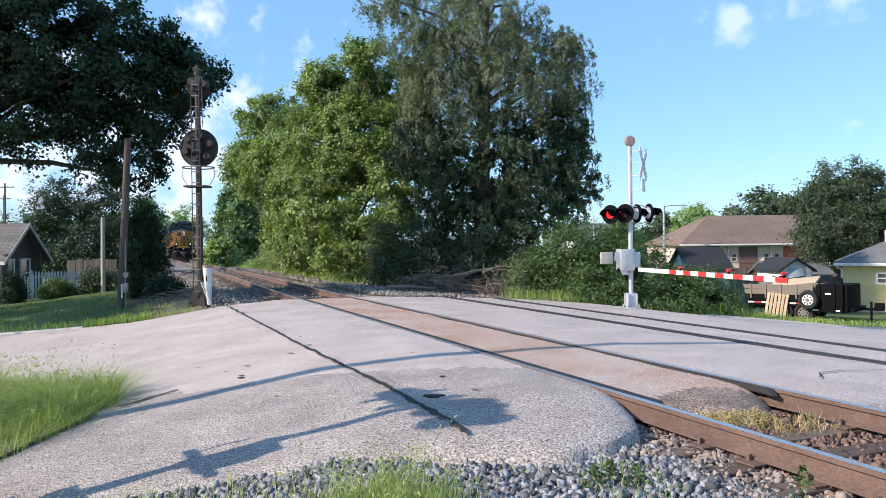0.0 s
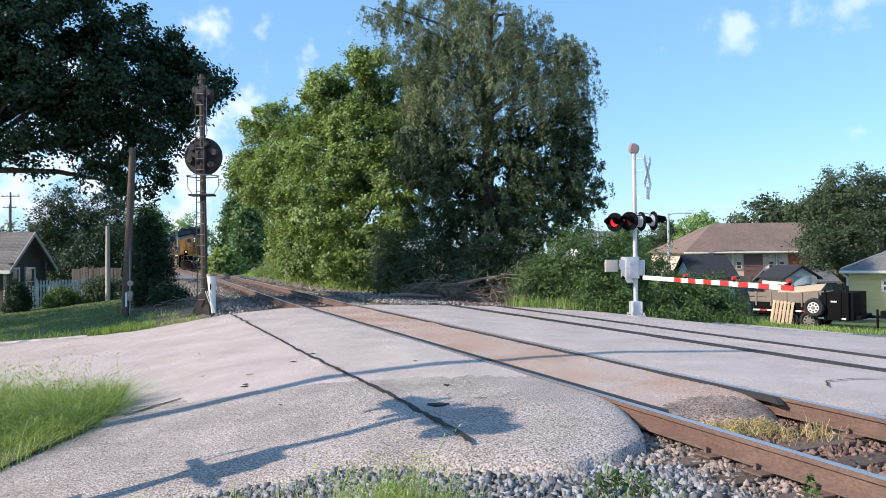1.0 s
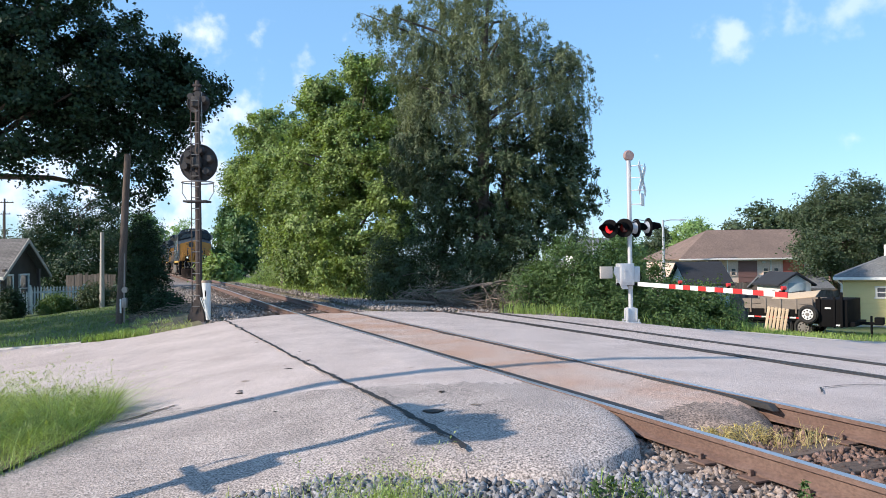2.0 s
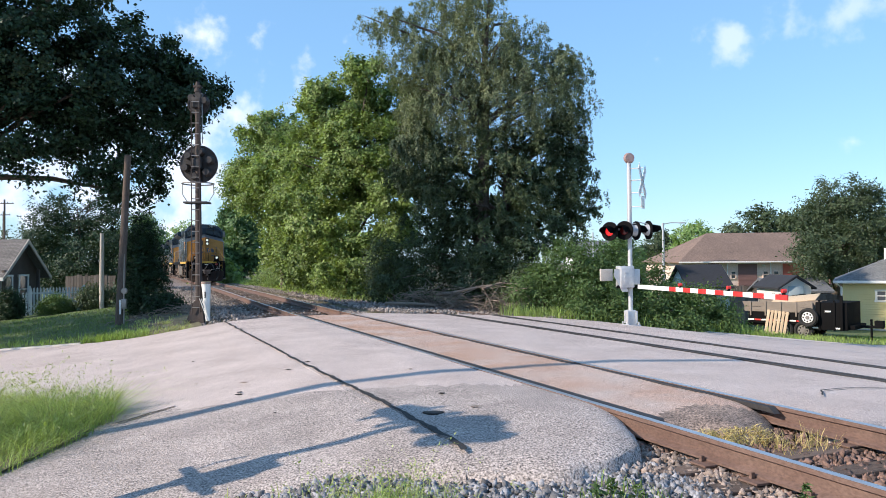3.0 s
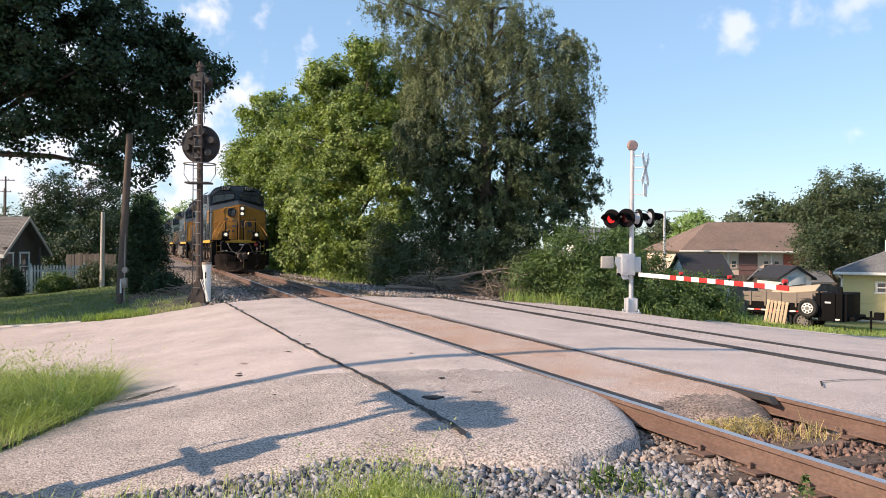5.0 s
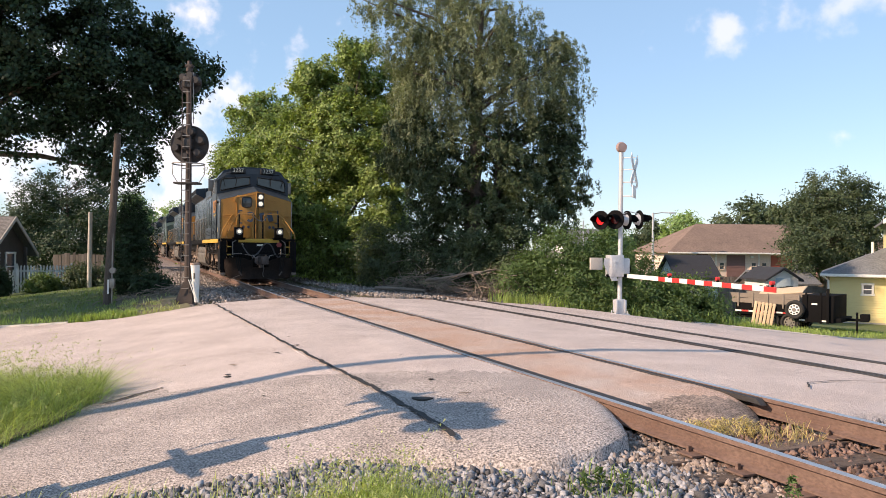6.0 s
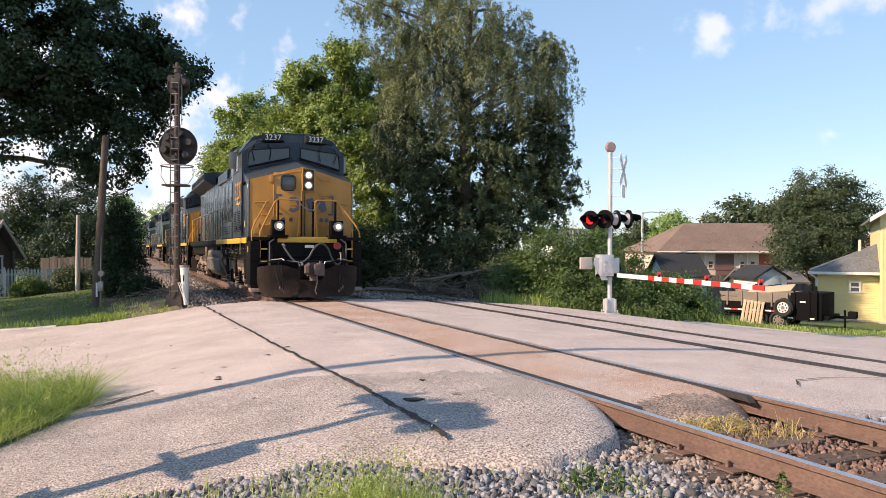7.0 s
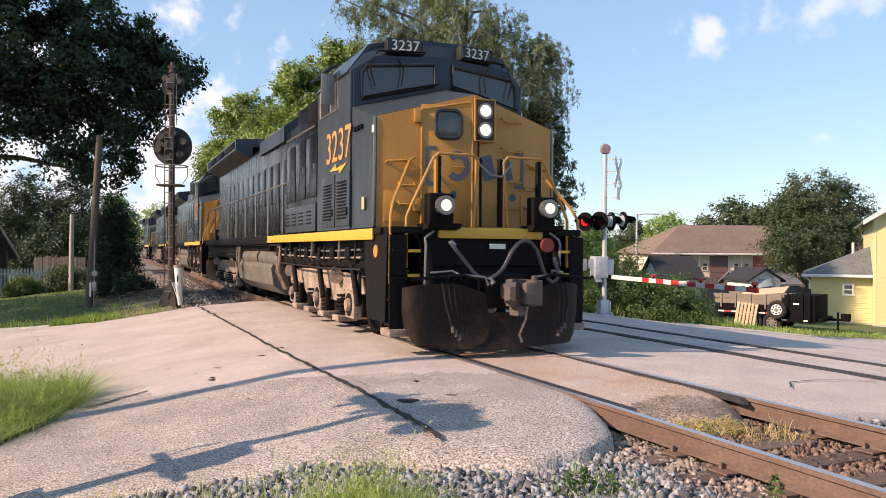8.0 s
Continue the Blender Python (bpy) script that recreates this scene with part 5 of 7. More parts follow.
    part("brake_blister", prism(bmesh.new(), [(1.12, 3.95), (1.12, 4.3), (0.8, 4.56), (-0.8, 4.56), (-1.12, 4.3), (-1.12, 3.95)], -9.0, -12.2), M["loco_blue"], ob, angle=8)
    part("radiator_roof", B((0, -17.5, 4.55), (2.0, 7.0, 0.26), 0.02), M["loco_blue"], ob)
    part("exhaust", B((0, -12.8, 4.52), (0.9, 0.5, 0.3), 0.03), M["frame_black"], ob)
    part("horn", rod(bmesh.new(), (0.1, -6.0, 4.62), (0.1, -5.4, 4.66), 0.03, 0.09, 12), M["steel"], ob)
    part("antenna_dome", rod(bmesh.new(), (0, -3.4, 4.76), (0, -3.4, 4.88), 0.16, 0.10, 14), M["steel"], ob)
    part("fuel_tank", prism(bmesh.new(), [(1.3, 1.2), (1.42, 0.95), (1.36, 0.55), (1.05, 0.32), (-1.05, 0.32), (-1.36, 0.55), (-1.42, 0.95), (-1.3, 1.2)], -8.9, -13.9), M["tank"], ob, "dusty grey-tan fuel tank", angle=25)
    # pilot, coupler
    part("pilot_plate", hull(bmesh.new(), [(s * x, y, z) for s in (-1, 1) for x, y, z in ((1.02, -0.46, 1.62), (1.02, -0.54, 1.62), (1.02, -0.30, 0.60), (1.02, -0.42, 0.60))]), M["frame_black"], ob)
    for s in (-1, 1):
        part("pilot_bracket", hull(bmesh.new(), [(s * x, y, z) for x in (0.96, 1.02) for y, z in ((-0.50, 1.60), (-0.28, 1.30), (-0.16, 0.80), (-0.40, 0.60))]), M["frame_black"], ob)
        part("grab_iron", pipe(bmesh.new(), [(s * 1.04, -0.34, 0.62), (s * 1.04, -0.30, 1.48), (s * 1.04, -0.34, 1.56), (s * 0.90, -0.36, 1.66)], 0.018, 6), M["steel"], ob)
        part("uncoupling_rod", pipe(bmesh.new(), [(s * 1.02, -0.20, 1.10), (s * 0.76, -0.06, 1.13), (s * 0.70, 0.04, 1.08), (s * 0.36, 0.10, 1.05), (s * 0.32, 0.12, 0.94)], 0.016, 6), M["steel"], ob)
        for k in range(4):
            part("hose_valve", boxed((s * (0.55 + 0.09 * k), -0.10, 1.04), (0.05, 0.12, 0.09), 0.012), M["frame_black"], ob)
    for z in (1.20, 0.72):
        part("pilot_rib", boxed((0, -0.30 - (z - 0.7) * 0.16, z), (1.9, 0.05, 0.035), 0.008), M["frame_black"], ob)
    for s in (-1, 1):
        bm = bmesh.new()
        # rolled steel blade: sections from the middle to the wing, each a curved profile
        rows = []
        for x, y, top in ((0.0, 0.12, 0.58), (0.30, 0.10, 0.58), (0.34, 0.09, 0.84), (0.70, 0.02, 0.96), (1.05, -0.08, 0.96), (1.24, -0.18, 0.94), (1.36, -0.32, 0.90)):
            prof = [(0.10, 0.12, 0.86), (0.04, 0.22, 0.93), (-0.02, 0.40, 0.98), (-0.03, 0.54, 1.0), (-0.02, top, 1.0)]
            rows.append([bm.verts.new((s * x * k, y + dy, z)) for dy, z, k in prof])
        for r0, r1 in zip(rows, rows[1:]):
            for k in range(4):
                bm.faces.new((r0[k], r0[k + 1], r1[k + 1], r1[k]))
        bmesh.ops.solidify(bm, geom=bm.faces[:], thickness=0.03)
        part("snowplow", bm, M["pilot"], ob, "scraped rusty black snowplow blade", angle=30)
    part("coupler_pocket", B((0, -0.1, 0.86), (0.62, 0.3, 0.46), 0.04), M["frame_black"], ob)
    bm = boxed((0, 0.14, 0.86), (0.20, 0.5, 0.20), 0.03)
    hull(bm, [(x, y, 0.86 + z) for x, y, h in ((-0.12, 0.24, 0.12), (0.12, 0.24, 0.12), (-0.17, 0.34, 0.17), (0.19, 0.36, 0.17), (0.15, 0.46, 0.18), (-0.15, 0.46, 0.16)) for z in (-h, h)])
    hull(bm, [(x, y, 0.86 + z) for x, y, h in ((0.08, 0.36, 0.15), (0.24, 0.42, 0.13), (0.29, 0.52, 0.10), (0.27, 0.62, 0.08), (0.20, 0.64, 0.09), (0.12, 0.50, 0.14)) for z in (-h, h)])
    hull(bm, [(x, y, 0.86 + z) for x, y in ((-0.10, 0.30), (0.10, 0.30), (0.06, 0.46), (-0.06, 0.46)) for z in (-0.30, -0.12)])
    part("coupler", bm, M["coupler"], ob, "rusty cast steel coupler head", angle=20)
    bm = rod(bmesh.new(), (-0.14, 0.52, 0.70), (-0.14, 0.52, 1.02), 0.105, n=14)
    box(bm, (-0.05, 0.58, 0.86), (0.20, 0.12, 0.28), 0.04)
    part("knuckle", bm, M["coupler"], ob)
    part("knuckle_pin", rod(bmesh.new(), (-0.14, 0.52, 1.0), (-0.14, 0.52, 1.08), 0.04, n=10), M["coupler"], ob)
    part("coupler_chain", pipe(bmesh.new(), [(-0.05, 0.50, 0.68), (-0.08, 0.40, 0.50), (-0.05, 0.30, 0.30), (-0.09, 0.30, 0.20)], 0.016, 6), M["steel"], ob)
    part("cable_loop", pipe(bmesh.new(), rounded([(0.70, -0.24, 1.50), (0.62, -0.10, 1.32), (0.45, 0.02, 1.08), (0.28, 0.06, 1.03), (0.08, 0.06, 1.16), (-0.08, 0.06, 1.42), (-0.26, 0.06, 1.54), (-0.44, 0.05, 1.42), (-0.56, 0.04, 1.14), (-0.70, 0.02, 0.98), (-0.82, 0.0, 1.06), (-0.84, -0.12, 1.30)]), 0.027, 8), M["cable"], ob, "thick looped jumper cable")
    for at in ((0.70, -0.26, 1.52), (0.28, 0.06, 1.03)):
        part("cable_clamp", rod(bmesh.new(), at, (at[0] - 0.04, at[1] + 0.05, at[2] - 0.07), 0.038, n=10), M["steel"], ob)
    part("red_plate", rod(bmesh.new(), (-0.78, -0.25, 1.48), (-0.78, -0.20, 1.48), 0.10, n=14), M["red_plate"], ob)
    part("builder_plate", B((-0.02, -0.28, 1.46), (0.24, 0.02, 0.07)), M["white_text"], ob)
    # nose door, headlight, markings
    tilt, tilt_r = pose(0, 0, 0, 0, 0, -10.3), pose(0, 0, 0, 0, 0, 10.3)
    on = lambda x, out=0.0: face(x) + 0.062 + out
    door = part("nose_door", B((0.43, on(0.43, -0.045), 2.62), (0.76, 0.03, 1.76), 0.012, tilt), nose_mat, ob)
    part("door_rim", pipe(bmesh.new(), [(0.80, on(0.80, -0.03), DECK), (0.80, on(0.80, -0.03), 3.42), (0.10, on(0.10, -0.03), 3.56), (0.06, on(0.06, -0.03), 3.5), (0.06, on(0.06, -0.03), DECK)], 0.016, 6), nose_mat, door)
    part("door_window", B((0.42, on(0.42, -0.026), 3.22), (0.33, 0.02, 0.36), 0.009, tilt), M["glass_sky_grey"], door)
    loop = [(0.42 + 0.185 * math.copysign(abs(math.cos(a)) ** 0.45, math.cos(a)), 3.22 + 0.2 * math.copysign(abs(math.sin(a)) ** 0.45, math.sin(a))) for a in np.linspace(0, 2 * math.pi, 33)]
    part("window_frame", pipe(bmesh.new(), [(x, on(x, -0.014), z) for x, z in loop], 0.026, 6), M["board_black"], door)
    for z in (2.05, 3.32):
        part("hinge", B((0.86, on(0.86, -0.03), z), (0.11, 0.06, 0.19), 0.012, tilt), nose_mat, door)
    part("door_handle", pipe(bmesh.new(), [(0.16, on(0.16), 2.58), (0.20, on(0.20, 0.03), 2.60), (0.36, on(0.36, 0.03), 2.60)], 0.014, 6), nose_mat, door)
    hl = part("headlight", B((-0.13, on(0.13, -0.05), 3.30), (0.32, 0.10, 0.60), 0.02), M["headlight_case"], ob)
    rim = [(-0.29, 3.0), (0.03, 3.0), (0.03, 3.61), (-0.29, 3.61), (-0.29, 3.0)]
    part("case_rim", pipe(bmesh.new(), [(x, on(0.13, 0.005), z) for x, z in rim], 0.018, 6), nose_mat, hl)
    for z in (3.44, 3.16):
        part("lamp_ring", rod(bmesh.new(), (-0.13, on(0.13, -0.01), z), (-0.13, on(0.13, 0.03), z), 0.118, n=20), M["steel"], hl)
        part("lens", rod(bmesh.new(), (-0.13, on(0.13, 0.02), z), (-0.13, on(0.13, 0.045), z), 0.092, 0.08, 20), M["headlamp"], hl, "lit headlight lens")
    for z in (2.02, 2.42, 2.88, 3.32):
        x0, x1 = -0.46, -0.80
        handrail(ob, [(x0, on(x0, -0.05), z + 0.05), (x0, on(x0, 0.02), z + 0.04), (x0 - 0.02, on(x0, 0.02), z), (x1, on(x1, 0.02), z), (x1, on(x1, -0.05), z + 0.03)], nose_mat, 0.015)
    part("door_seam", B((-0.03, on(0.03, -0.02), 2.5), (0.02, 0.02, 1.5)), M["frame_black"], ob)
    # brand mark as plain shapes: brackets, ring, blocks and dots
    for c, s in ((0.72, 1), (-0.86, -1)):
        turn = tilt if s > 0 else tilt_r
        bm = prism(bmesh.new(), [(s * p, q) for p, q in ((0.03, -0.28), (0.03, 0.28), (-0.13, 0.28), (-0.13, 0.23), (-0.02, 0.23), (-0.02, -0.23), (-0.13, -0.23), (-0.13, -0.28))], -0.003, 0.003)
        bmesh.ops.transform(bm, matrix=Matrix.Translation((c, on(c, -0.054 if s < 0 else -0.026), 2.62)) @ turn, verts=bm.verts)
        part("nose_mark", bm, M["mark_blue"], ob, "dark blue bracket mark")
    arc = np.linspace(0.75, 5.5, 18)
    bm = prism(bmesh.new(), [(r0 * math.cos(a), 1.15 * r0 * math.sin(a)) for r0, run in ((0.19, arc), (0.10, arc[::-1])) for a in run], -0.003, 0.003)
    bmesh.ops.transform(bm, matrix=Matrix.Translation((0.28, on(0.28, -0.026), 2.62)) @ tilt, verts=bm.verts)
    part("nose_mark", bm, M["mark_blue"], ob, "dark blue ring mark")
    for x0 in (-0.22, -0.54):
        part("nose_mark", B((x0, on(x0, -0.052), 2.62), (0.22, 0.006, 0.36), 0, tilt_r @ pose(0, 0, 0, 0, 16, 0)), M["mark_blue"], ob, "dark blue block mark")
    for x0 in (0.54, 0.34, -0.52, -0.68):
        part("nose_mark", rod(bmesh.new(), (x0, on(x0, -0.07), 2.20), (x0, on(x0, -0.022 if x0 > 0 else -0.05), 2.20), 0.06, n=14), M["mark_blue"], ob)
    part("safety_chain", pipe(bmesh.new(), [(0.2, -0.46, 2.62), (0.02, -0.45, 2.46), (-0.16, -0.45, 2.44), (-0.35, -0.46, 2.66)], 0.018, 6), M["steel"], ob)
    ob_axles = []
    for y in AXLES:
        ax = part("wheelset", wheelset(), M["frame_black"], ob, m=pose(0, y, 0.535))
        ob_axles.append(ax)
    return ob


UNIT = 22.9
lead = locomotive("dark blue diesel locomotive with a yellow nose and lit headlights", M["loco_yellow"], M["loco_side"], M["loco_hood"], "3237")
second = copy_thing(lead, Matrix())
tagged(second, "trailing dark blue diesel locomotive with a yellow nose")
third = locomotive("trailing dark green diesel locomotive coupled behind", M["loco_green"], M["loco_green"], M["loco_hood"])
fourth = copy_thing(third, Matrix())
UNITS = (lead, second, third, fourth)


def train_pose(v):
    """Where a unit stands when its nose is v metres along the track."""
    a, b = v + 3, v + 19
    pa, pb = uv(4.975 + sway(a), a), uv(4.975 + sway(b), b)
    way = (pa - pb).normalized()
    at = pa + way * 3
    return Matrix.Translation((at.x, at.y, 0.004)) @ pose(0, 0, 0, 0, 0, math.degrees(math.atan2(-way.x, way.y)))


SPEED, LAST = 11.04, 9.14


def motions():
    for k, unit in enumerate(UNITS):
        walk(unit, [(t, train_pose(LAST + SPEED * (8 - t) + UNIT * k)) for t in (0, 1, 2, 3, 4, 5, 6, 7, 8)])
        if k < 2:
            n = 136
            for ax in [o for o in unit.children if o.name.split(".")[0] == "wheelset"]:
                y = ax.location.y
                rows = []
                for i in range(n + 1):
                    t = 8 * i / n
                    rows.append((t, pose(0, y, 0.535, -math.degrees(SPEED * t / 0.535), 0, 0)))
                walk(ax, rows)

# ---- things beside the crossing ----
M["galvanised"] = material("galvanised", (0.56, 0.57, 0.59), 0.45, 0.35, second=(0.38, 0.385, 0.40), scale=3, grain=0.1, grain_scale=40)
M["white_paint"] = material("white_paint", (0.78, 0.77, 0.74), 0.5, second=(0.60, 0.59, 0.56), scale=3, amount=0.6, grain=0.08)
M["red_paint"] = material("red_paint", (0.55, 0.035, 0.03), 0.45, second=(0.42, 0.03, 0.03), scale=5)
M["black_paint"] = material("black_paint", (0.007, 0.007, 0.008), 0.85, second=(0.011, 0.011, 0.011), scale=4, spec=0.06)
M["red_lens"] = material("red_lens", (0.75, 0.02, 0.02), 0.25, second=(0.6, 0.01, 0.01), scale=9, emit=0.9)
M["red_lens_off"] = material("red_lens_off", (0.10, 0.008, 0.008), 0.2)
M["bell"] = material("bell", (0.30, 0.19, 0.17), 0.5, 0.3, second=(0.5, 0.42, 0.40), scale=6)
M["signal_black"] = material("signal_black", (0.028, 0.027, 0.028), 0.7, second=(0.06, 0.05, 0.045), scale=3, amount=0.7, grain=0.3)
M["mast_brown"] = material("mast_brown", (0.038, 0.029, 0.027), 0.8, second=(0.07, 0.052, 0.045), scale=3, amount=0.8, grain=0.3, bump=0.3)
M["pole_wood"] = material("pole_wood", (0.13, 0.10, 0.08), 0.95, second=(0.075, 0.058, 0.048), scale=2, amount=0.9, grain=0.35, grain_scale=20, bump=0.7, streak=(6, 6, 0.4))
M["shingle"] = material("shingle", (0.17, 0.16, 0.15), 0.95, second=(0.11, 0.10, 0.10), scale=4, amount=0.8, grain=0.4, grain_scale=18, bump=0.6, streak=(1, 1, 3), random_object=0.18)
M["shingle_brown"] = material("shingle_brown", (0.21, 0.145, 0.11), 0.95, second=(0.14, 0.10, 0.08), scale=0.5, amount=0.9, grain=0.3, grain_scale=8, bump=0.4, island=0.12)
M["shingle_grey"] = material("shingle_grey", (0.15, 0.16, 0.17), 0.95, second=(0.10, 0.105, 0.115), scale=2, amount=0.8, grain=0.3, grain_scale=12, bump=0.4)
M["tar_paper"] = material("tar_paper", (0.018, 0.020, 0.026), 0.9, second=(0.03, 0.03, 0.034), scale=1.5, grain=0.2, grain_scale=12)
M["siding_dark"] = material("siding_dark", (0.075, 0.06, 0.052), 0.85, second=(0.05, 0.042, 0.038), scale=2, grain=0.15)
M["siding_yellow"] = material("siding_yellow", (0.72, 0.63, 0.33), 0.7, second=(0.65, 0.57, 0.29), scale=1.2, amount=0.6, grain=0.06)
M["siding_pink"] = material("siding_pink", (0.72, 0.57, 0.48), 0.8, second=(0.62, 0.48, 0.40), scale=0.8, amount=0.6, grain=0.1, grain_scale=8)
M["door_maroon"] = material("door_maroon", (0.20, 0.11, 0.10), 0.7, second=(0.15, 0.085, 0.08), scale=2, streak=(1, 1, 6))
M["door_red"] = material("door_red", (0.42, 0.10, 0.06), 0.7, second=(0.33, 0.08, 0.05), scale=2, streak=(1, 1, 6))
M["fence_wood"] = material("fence_wood", (0.17, 0.145, 0.125), 0.95, second=(0.10, 0.085, 0.075), scale=3, amount=0.8, grain=0.3, streak=(4, 4, 0.5), random_object=0.3)
M["pale_wood"] = material("pale_wood", (0.50, 0.39, 0.26), 0.85, second=(0.40, 0.30, 0.20), scale=4, grain=0.15, streak=(4, 4, 0.6), random_object=0.15)
M["grey_wood"] = material("grey_wood", (0.24, 0.205, 0.17), 0.95, second=(0.15, 0.125, 0.105), scale=3, grain=0.25, streak=(0.6, 4, 4))
M["tyre"] = material("tyre", (0.018, 0.018, 0.018), 0.85, second=(0.04, 0.037, 0.034), scale=6)
M["glass"] = material("glass", (0.06, 0.07, 0.08), 0.08, second=(0.09, 0.10, 0.11), scale=1.5, spec=0.9)
M["pale_blue"] = material("pale_blue", (0.42, 0.50, 0.54), 0.8, second=(0.33, 0.40, 0.44), scale=2)
M["soffit"] = material("soffit", (0.10, 0.075, 0.06), 0.85, second=(0.07, 0.055, 0.045), scale=2)


def flasher(parent, at, turn, lit):
    """One round crossing light: disc, hood and lens, facing its own +y."""
    m = Matrix.Translation(at) @ pose(0, 0, 0, 0, 0, turn)
    fl = part("flasher", rod(bmesh.new(), (0, -0.02, 0), (0, 0.02, 0), 0.27, n=28), M["black_paint"], parent, "round black crossing light", m=m)
    part("housing", rod(bmesh.new(), (0, -0.16, 0), (0, -0.02, 0), 0.12, 0.17, 20), M["galvanised"], fl)
    part("lens", rod(bmesh.new(), (0, 0.02, 0), (0, 0.05, 0), 0.13, 0.11, 24), M["red_lens"] if lit else M["red_lens_off"], fl)
    bm = bmesh.new()
    rings = []
    for y, r, zz in ((0.02, 0.165, 0), (0.16, 0.165, -0.005), (0.34, 0.15, -0.02)):
        rings.append([bm.verts.new((r * math.cos(a), y - 0.10 * (math.sin(a) < 0.1) * (y > 0.2), zz + r * math.sin(a))) for a in np.linspace(-0.35, math.pi + 0.35, 17)])
    for a, b in zip(rings, rings[1:]):
        for k in range(16):
            bm.faces.new((a[k], a[k + 1], b[k + 1], b[k]))
    bmesh.ops.solidify(bm, geom=bm.faces[:], thickness=0.006)
    part("hood", bm, M["black_paint"], fl)
    return fl


def gate_signal(label, at, turn, arm):
    ob = thing("crossing_signal", label, "railway signal", "crossing signals", m=Matrix.Translation(at) @ pose(0, 0, 0, 0, 0, turn))
    part("mast", rod(bmesh.new(), (0, 0, 0), (0, 0, 4.72 if arm else 3.0), 0.065, n=18), M["galvanised"], ob, "silver painted steel mast")
    part("foundation", boxed((0, 0, -0.30), (0.56, 0.56, 0.60), 0.02), M["concrete"], ob, "concrete foundation block")
    base = boxed((0, 0, 0.02), (0.44, 0.44, 0.04), 0.01)
    part("foot_plate", base, M["galvanised"], ob)
    part("foot", boxed((0, 0, 0.24), (0.24, 0.24, 0.42), 0.03), M["galvanised"], ob)
    for sx in (-1, 1):
        for sy in (-1, 1):
            part("bolt", rod(bmesh.new(), (sx * 0.17, sy * 0.17, 0.03), (sx * 0.17, sy * 0.17, 0.12), 0.02, n=6), M["galvanised"], ob)
            part("foot_rib", boxed((sx * 0.125, sy * 0.125, 0.25), (0.05, 0.05, 0.36), 0.01), M["galvanised"], ob)
    if arm:
        bell = part("bell", rod(bmesh.new(), (0, 0.0, 4.80), (0, -0.10, 4.80), 0.16, 0.13, 24), M["bell"], ob, "rusty round crossing bell")
        part("bell_bracket", rod(bmesh.new(), (0, 0, 4.66), (0, 0, 4.82), 0.075, 0.06, 14), M["galvanised"], bell)
        part("bell_rim", rod(bmesh.new(), (0, 0.06, 4.80), (0, 0.0, 4.80), 0.10, 0.165, 24), M["galvanised"], bell)
        # crossbuck, two blades crossing, facing along the road
        cb = thing("crossbuck", "white crossbuck boards", "sign")
        cb.parent = ob
        cb.matrix_basis = pose(0, 0, 0, 0, 0, -34)
        del cb["label"], cb["category"]
        for a in (48, -48):
            part("blade", boxed((0.38, 0, 0), (0.014, 0.23, 1.22), 0.004, pose(0, 0, 0, a, 0, 0)), M["white_paint"], cb, m=pose(0, 0, 4.12))
            part("bar", boxed((0.392, 0, 0), (0.004, 0.03, 0.86), 0.0, pose(0, 0, 0, a, 0, 0)), M["galvanised"], cb, m=pose(0, 0, 4.12))
        part("track_plate", boxed((0.38, 0, 3.52), (0.014, 0.46, 0.36), 0.004), M["white_paint"], cb)
        for z in (4.50, 4.16, 3.80, 3.40):
            part("bracket", boxed((0.2, 0, z), (0.40, 0.03, 0.03), 0.006), M["galvanised"], cb)
    # lights on a cross arm
    part("cross_arm", rod(bmesh.new(), (-0.62, -0.12, 2.76), (0.62, 0.12, 2.76), 0.03, n=10), M["galvanised"], ob)
    part("arm_hub", boxed((0, 0, 2.76), (0.2, 0.2, 0.22), 0.03), M["galvanised"], ob)
    flasher(ob, (-0.22, -0.16, 2.72), 132, False)
    flasher(ob, (-0.60, -0.02, 2.70), 128, True)
    flasher(ob, (0.20, 0.02, 2.72), -84, False)
    flasher(ob, (0.58, 0.05, 2.74), -88, False)
    part("conduit", pipe(bmesh.new(), [(0.05, -0.05, 2.9), (0.3, 0.0, 2.96), (0.58, 0.04, 2.9)], 0.014, 6), M["galvanised"], ob)
    # mechanism, counterweight
    mech = part("gate_mechanism", boxed((-0.16, 0.0, 1.40), (0.42, 0.40, 0.62) if arm else (0.30, 0.26, 0.44), 0.03), M["galvanised"], ob, "silver gate mechanism box")
    if arm:
        part("mechanism_door", boxed((-0.17, -0.21, 1.42), (0.34, 0.02, 0.5), 0.01), M["galvanised"], mech)
        part("mechanism_side", boxed((0.14, -0.04, 1.40), (0.18, 0.26, 0.44), 0.03), M["galvanised"], mech)
        for dx, dz in ((-0.08, 0.12), (-0.08, 0.0), (-0.08, -0.12)):
            part("bolt", rod(bmesh.new(), (-0.16 + dx, -0.22, 1.4 + dz), (-0.16 + dx, -0.24, 1.4 + dz), 0.03, n=8), M["galvanised"], mech)
    part("pivot_shaft", rod(bmesh.new(), (-0.45, -0.12, 1.12), (0.35, -0.12, 1.12), 0.04, n=12), M["black_paint"], mech)
    if arm:
        part("counterweight_arm", hull(bmesh.new(), [(x, y, z) for y in (-0.16, -0.12) for x, z in ((-0.12, 0.98), (-0.30, 0.98), (-0.55, 1.46), (-0.52, 1.62), (-0.36, 1.62))]), M["galvanised"], mech)
    if arm:
        part("counterweight", boxed((-0.76, -0.12, 1.46), (0.36, 0.10, 0.34), 0.02), M["concrete"], mech, "pale cream counterweight")
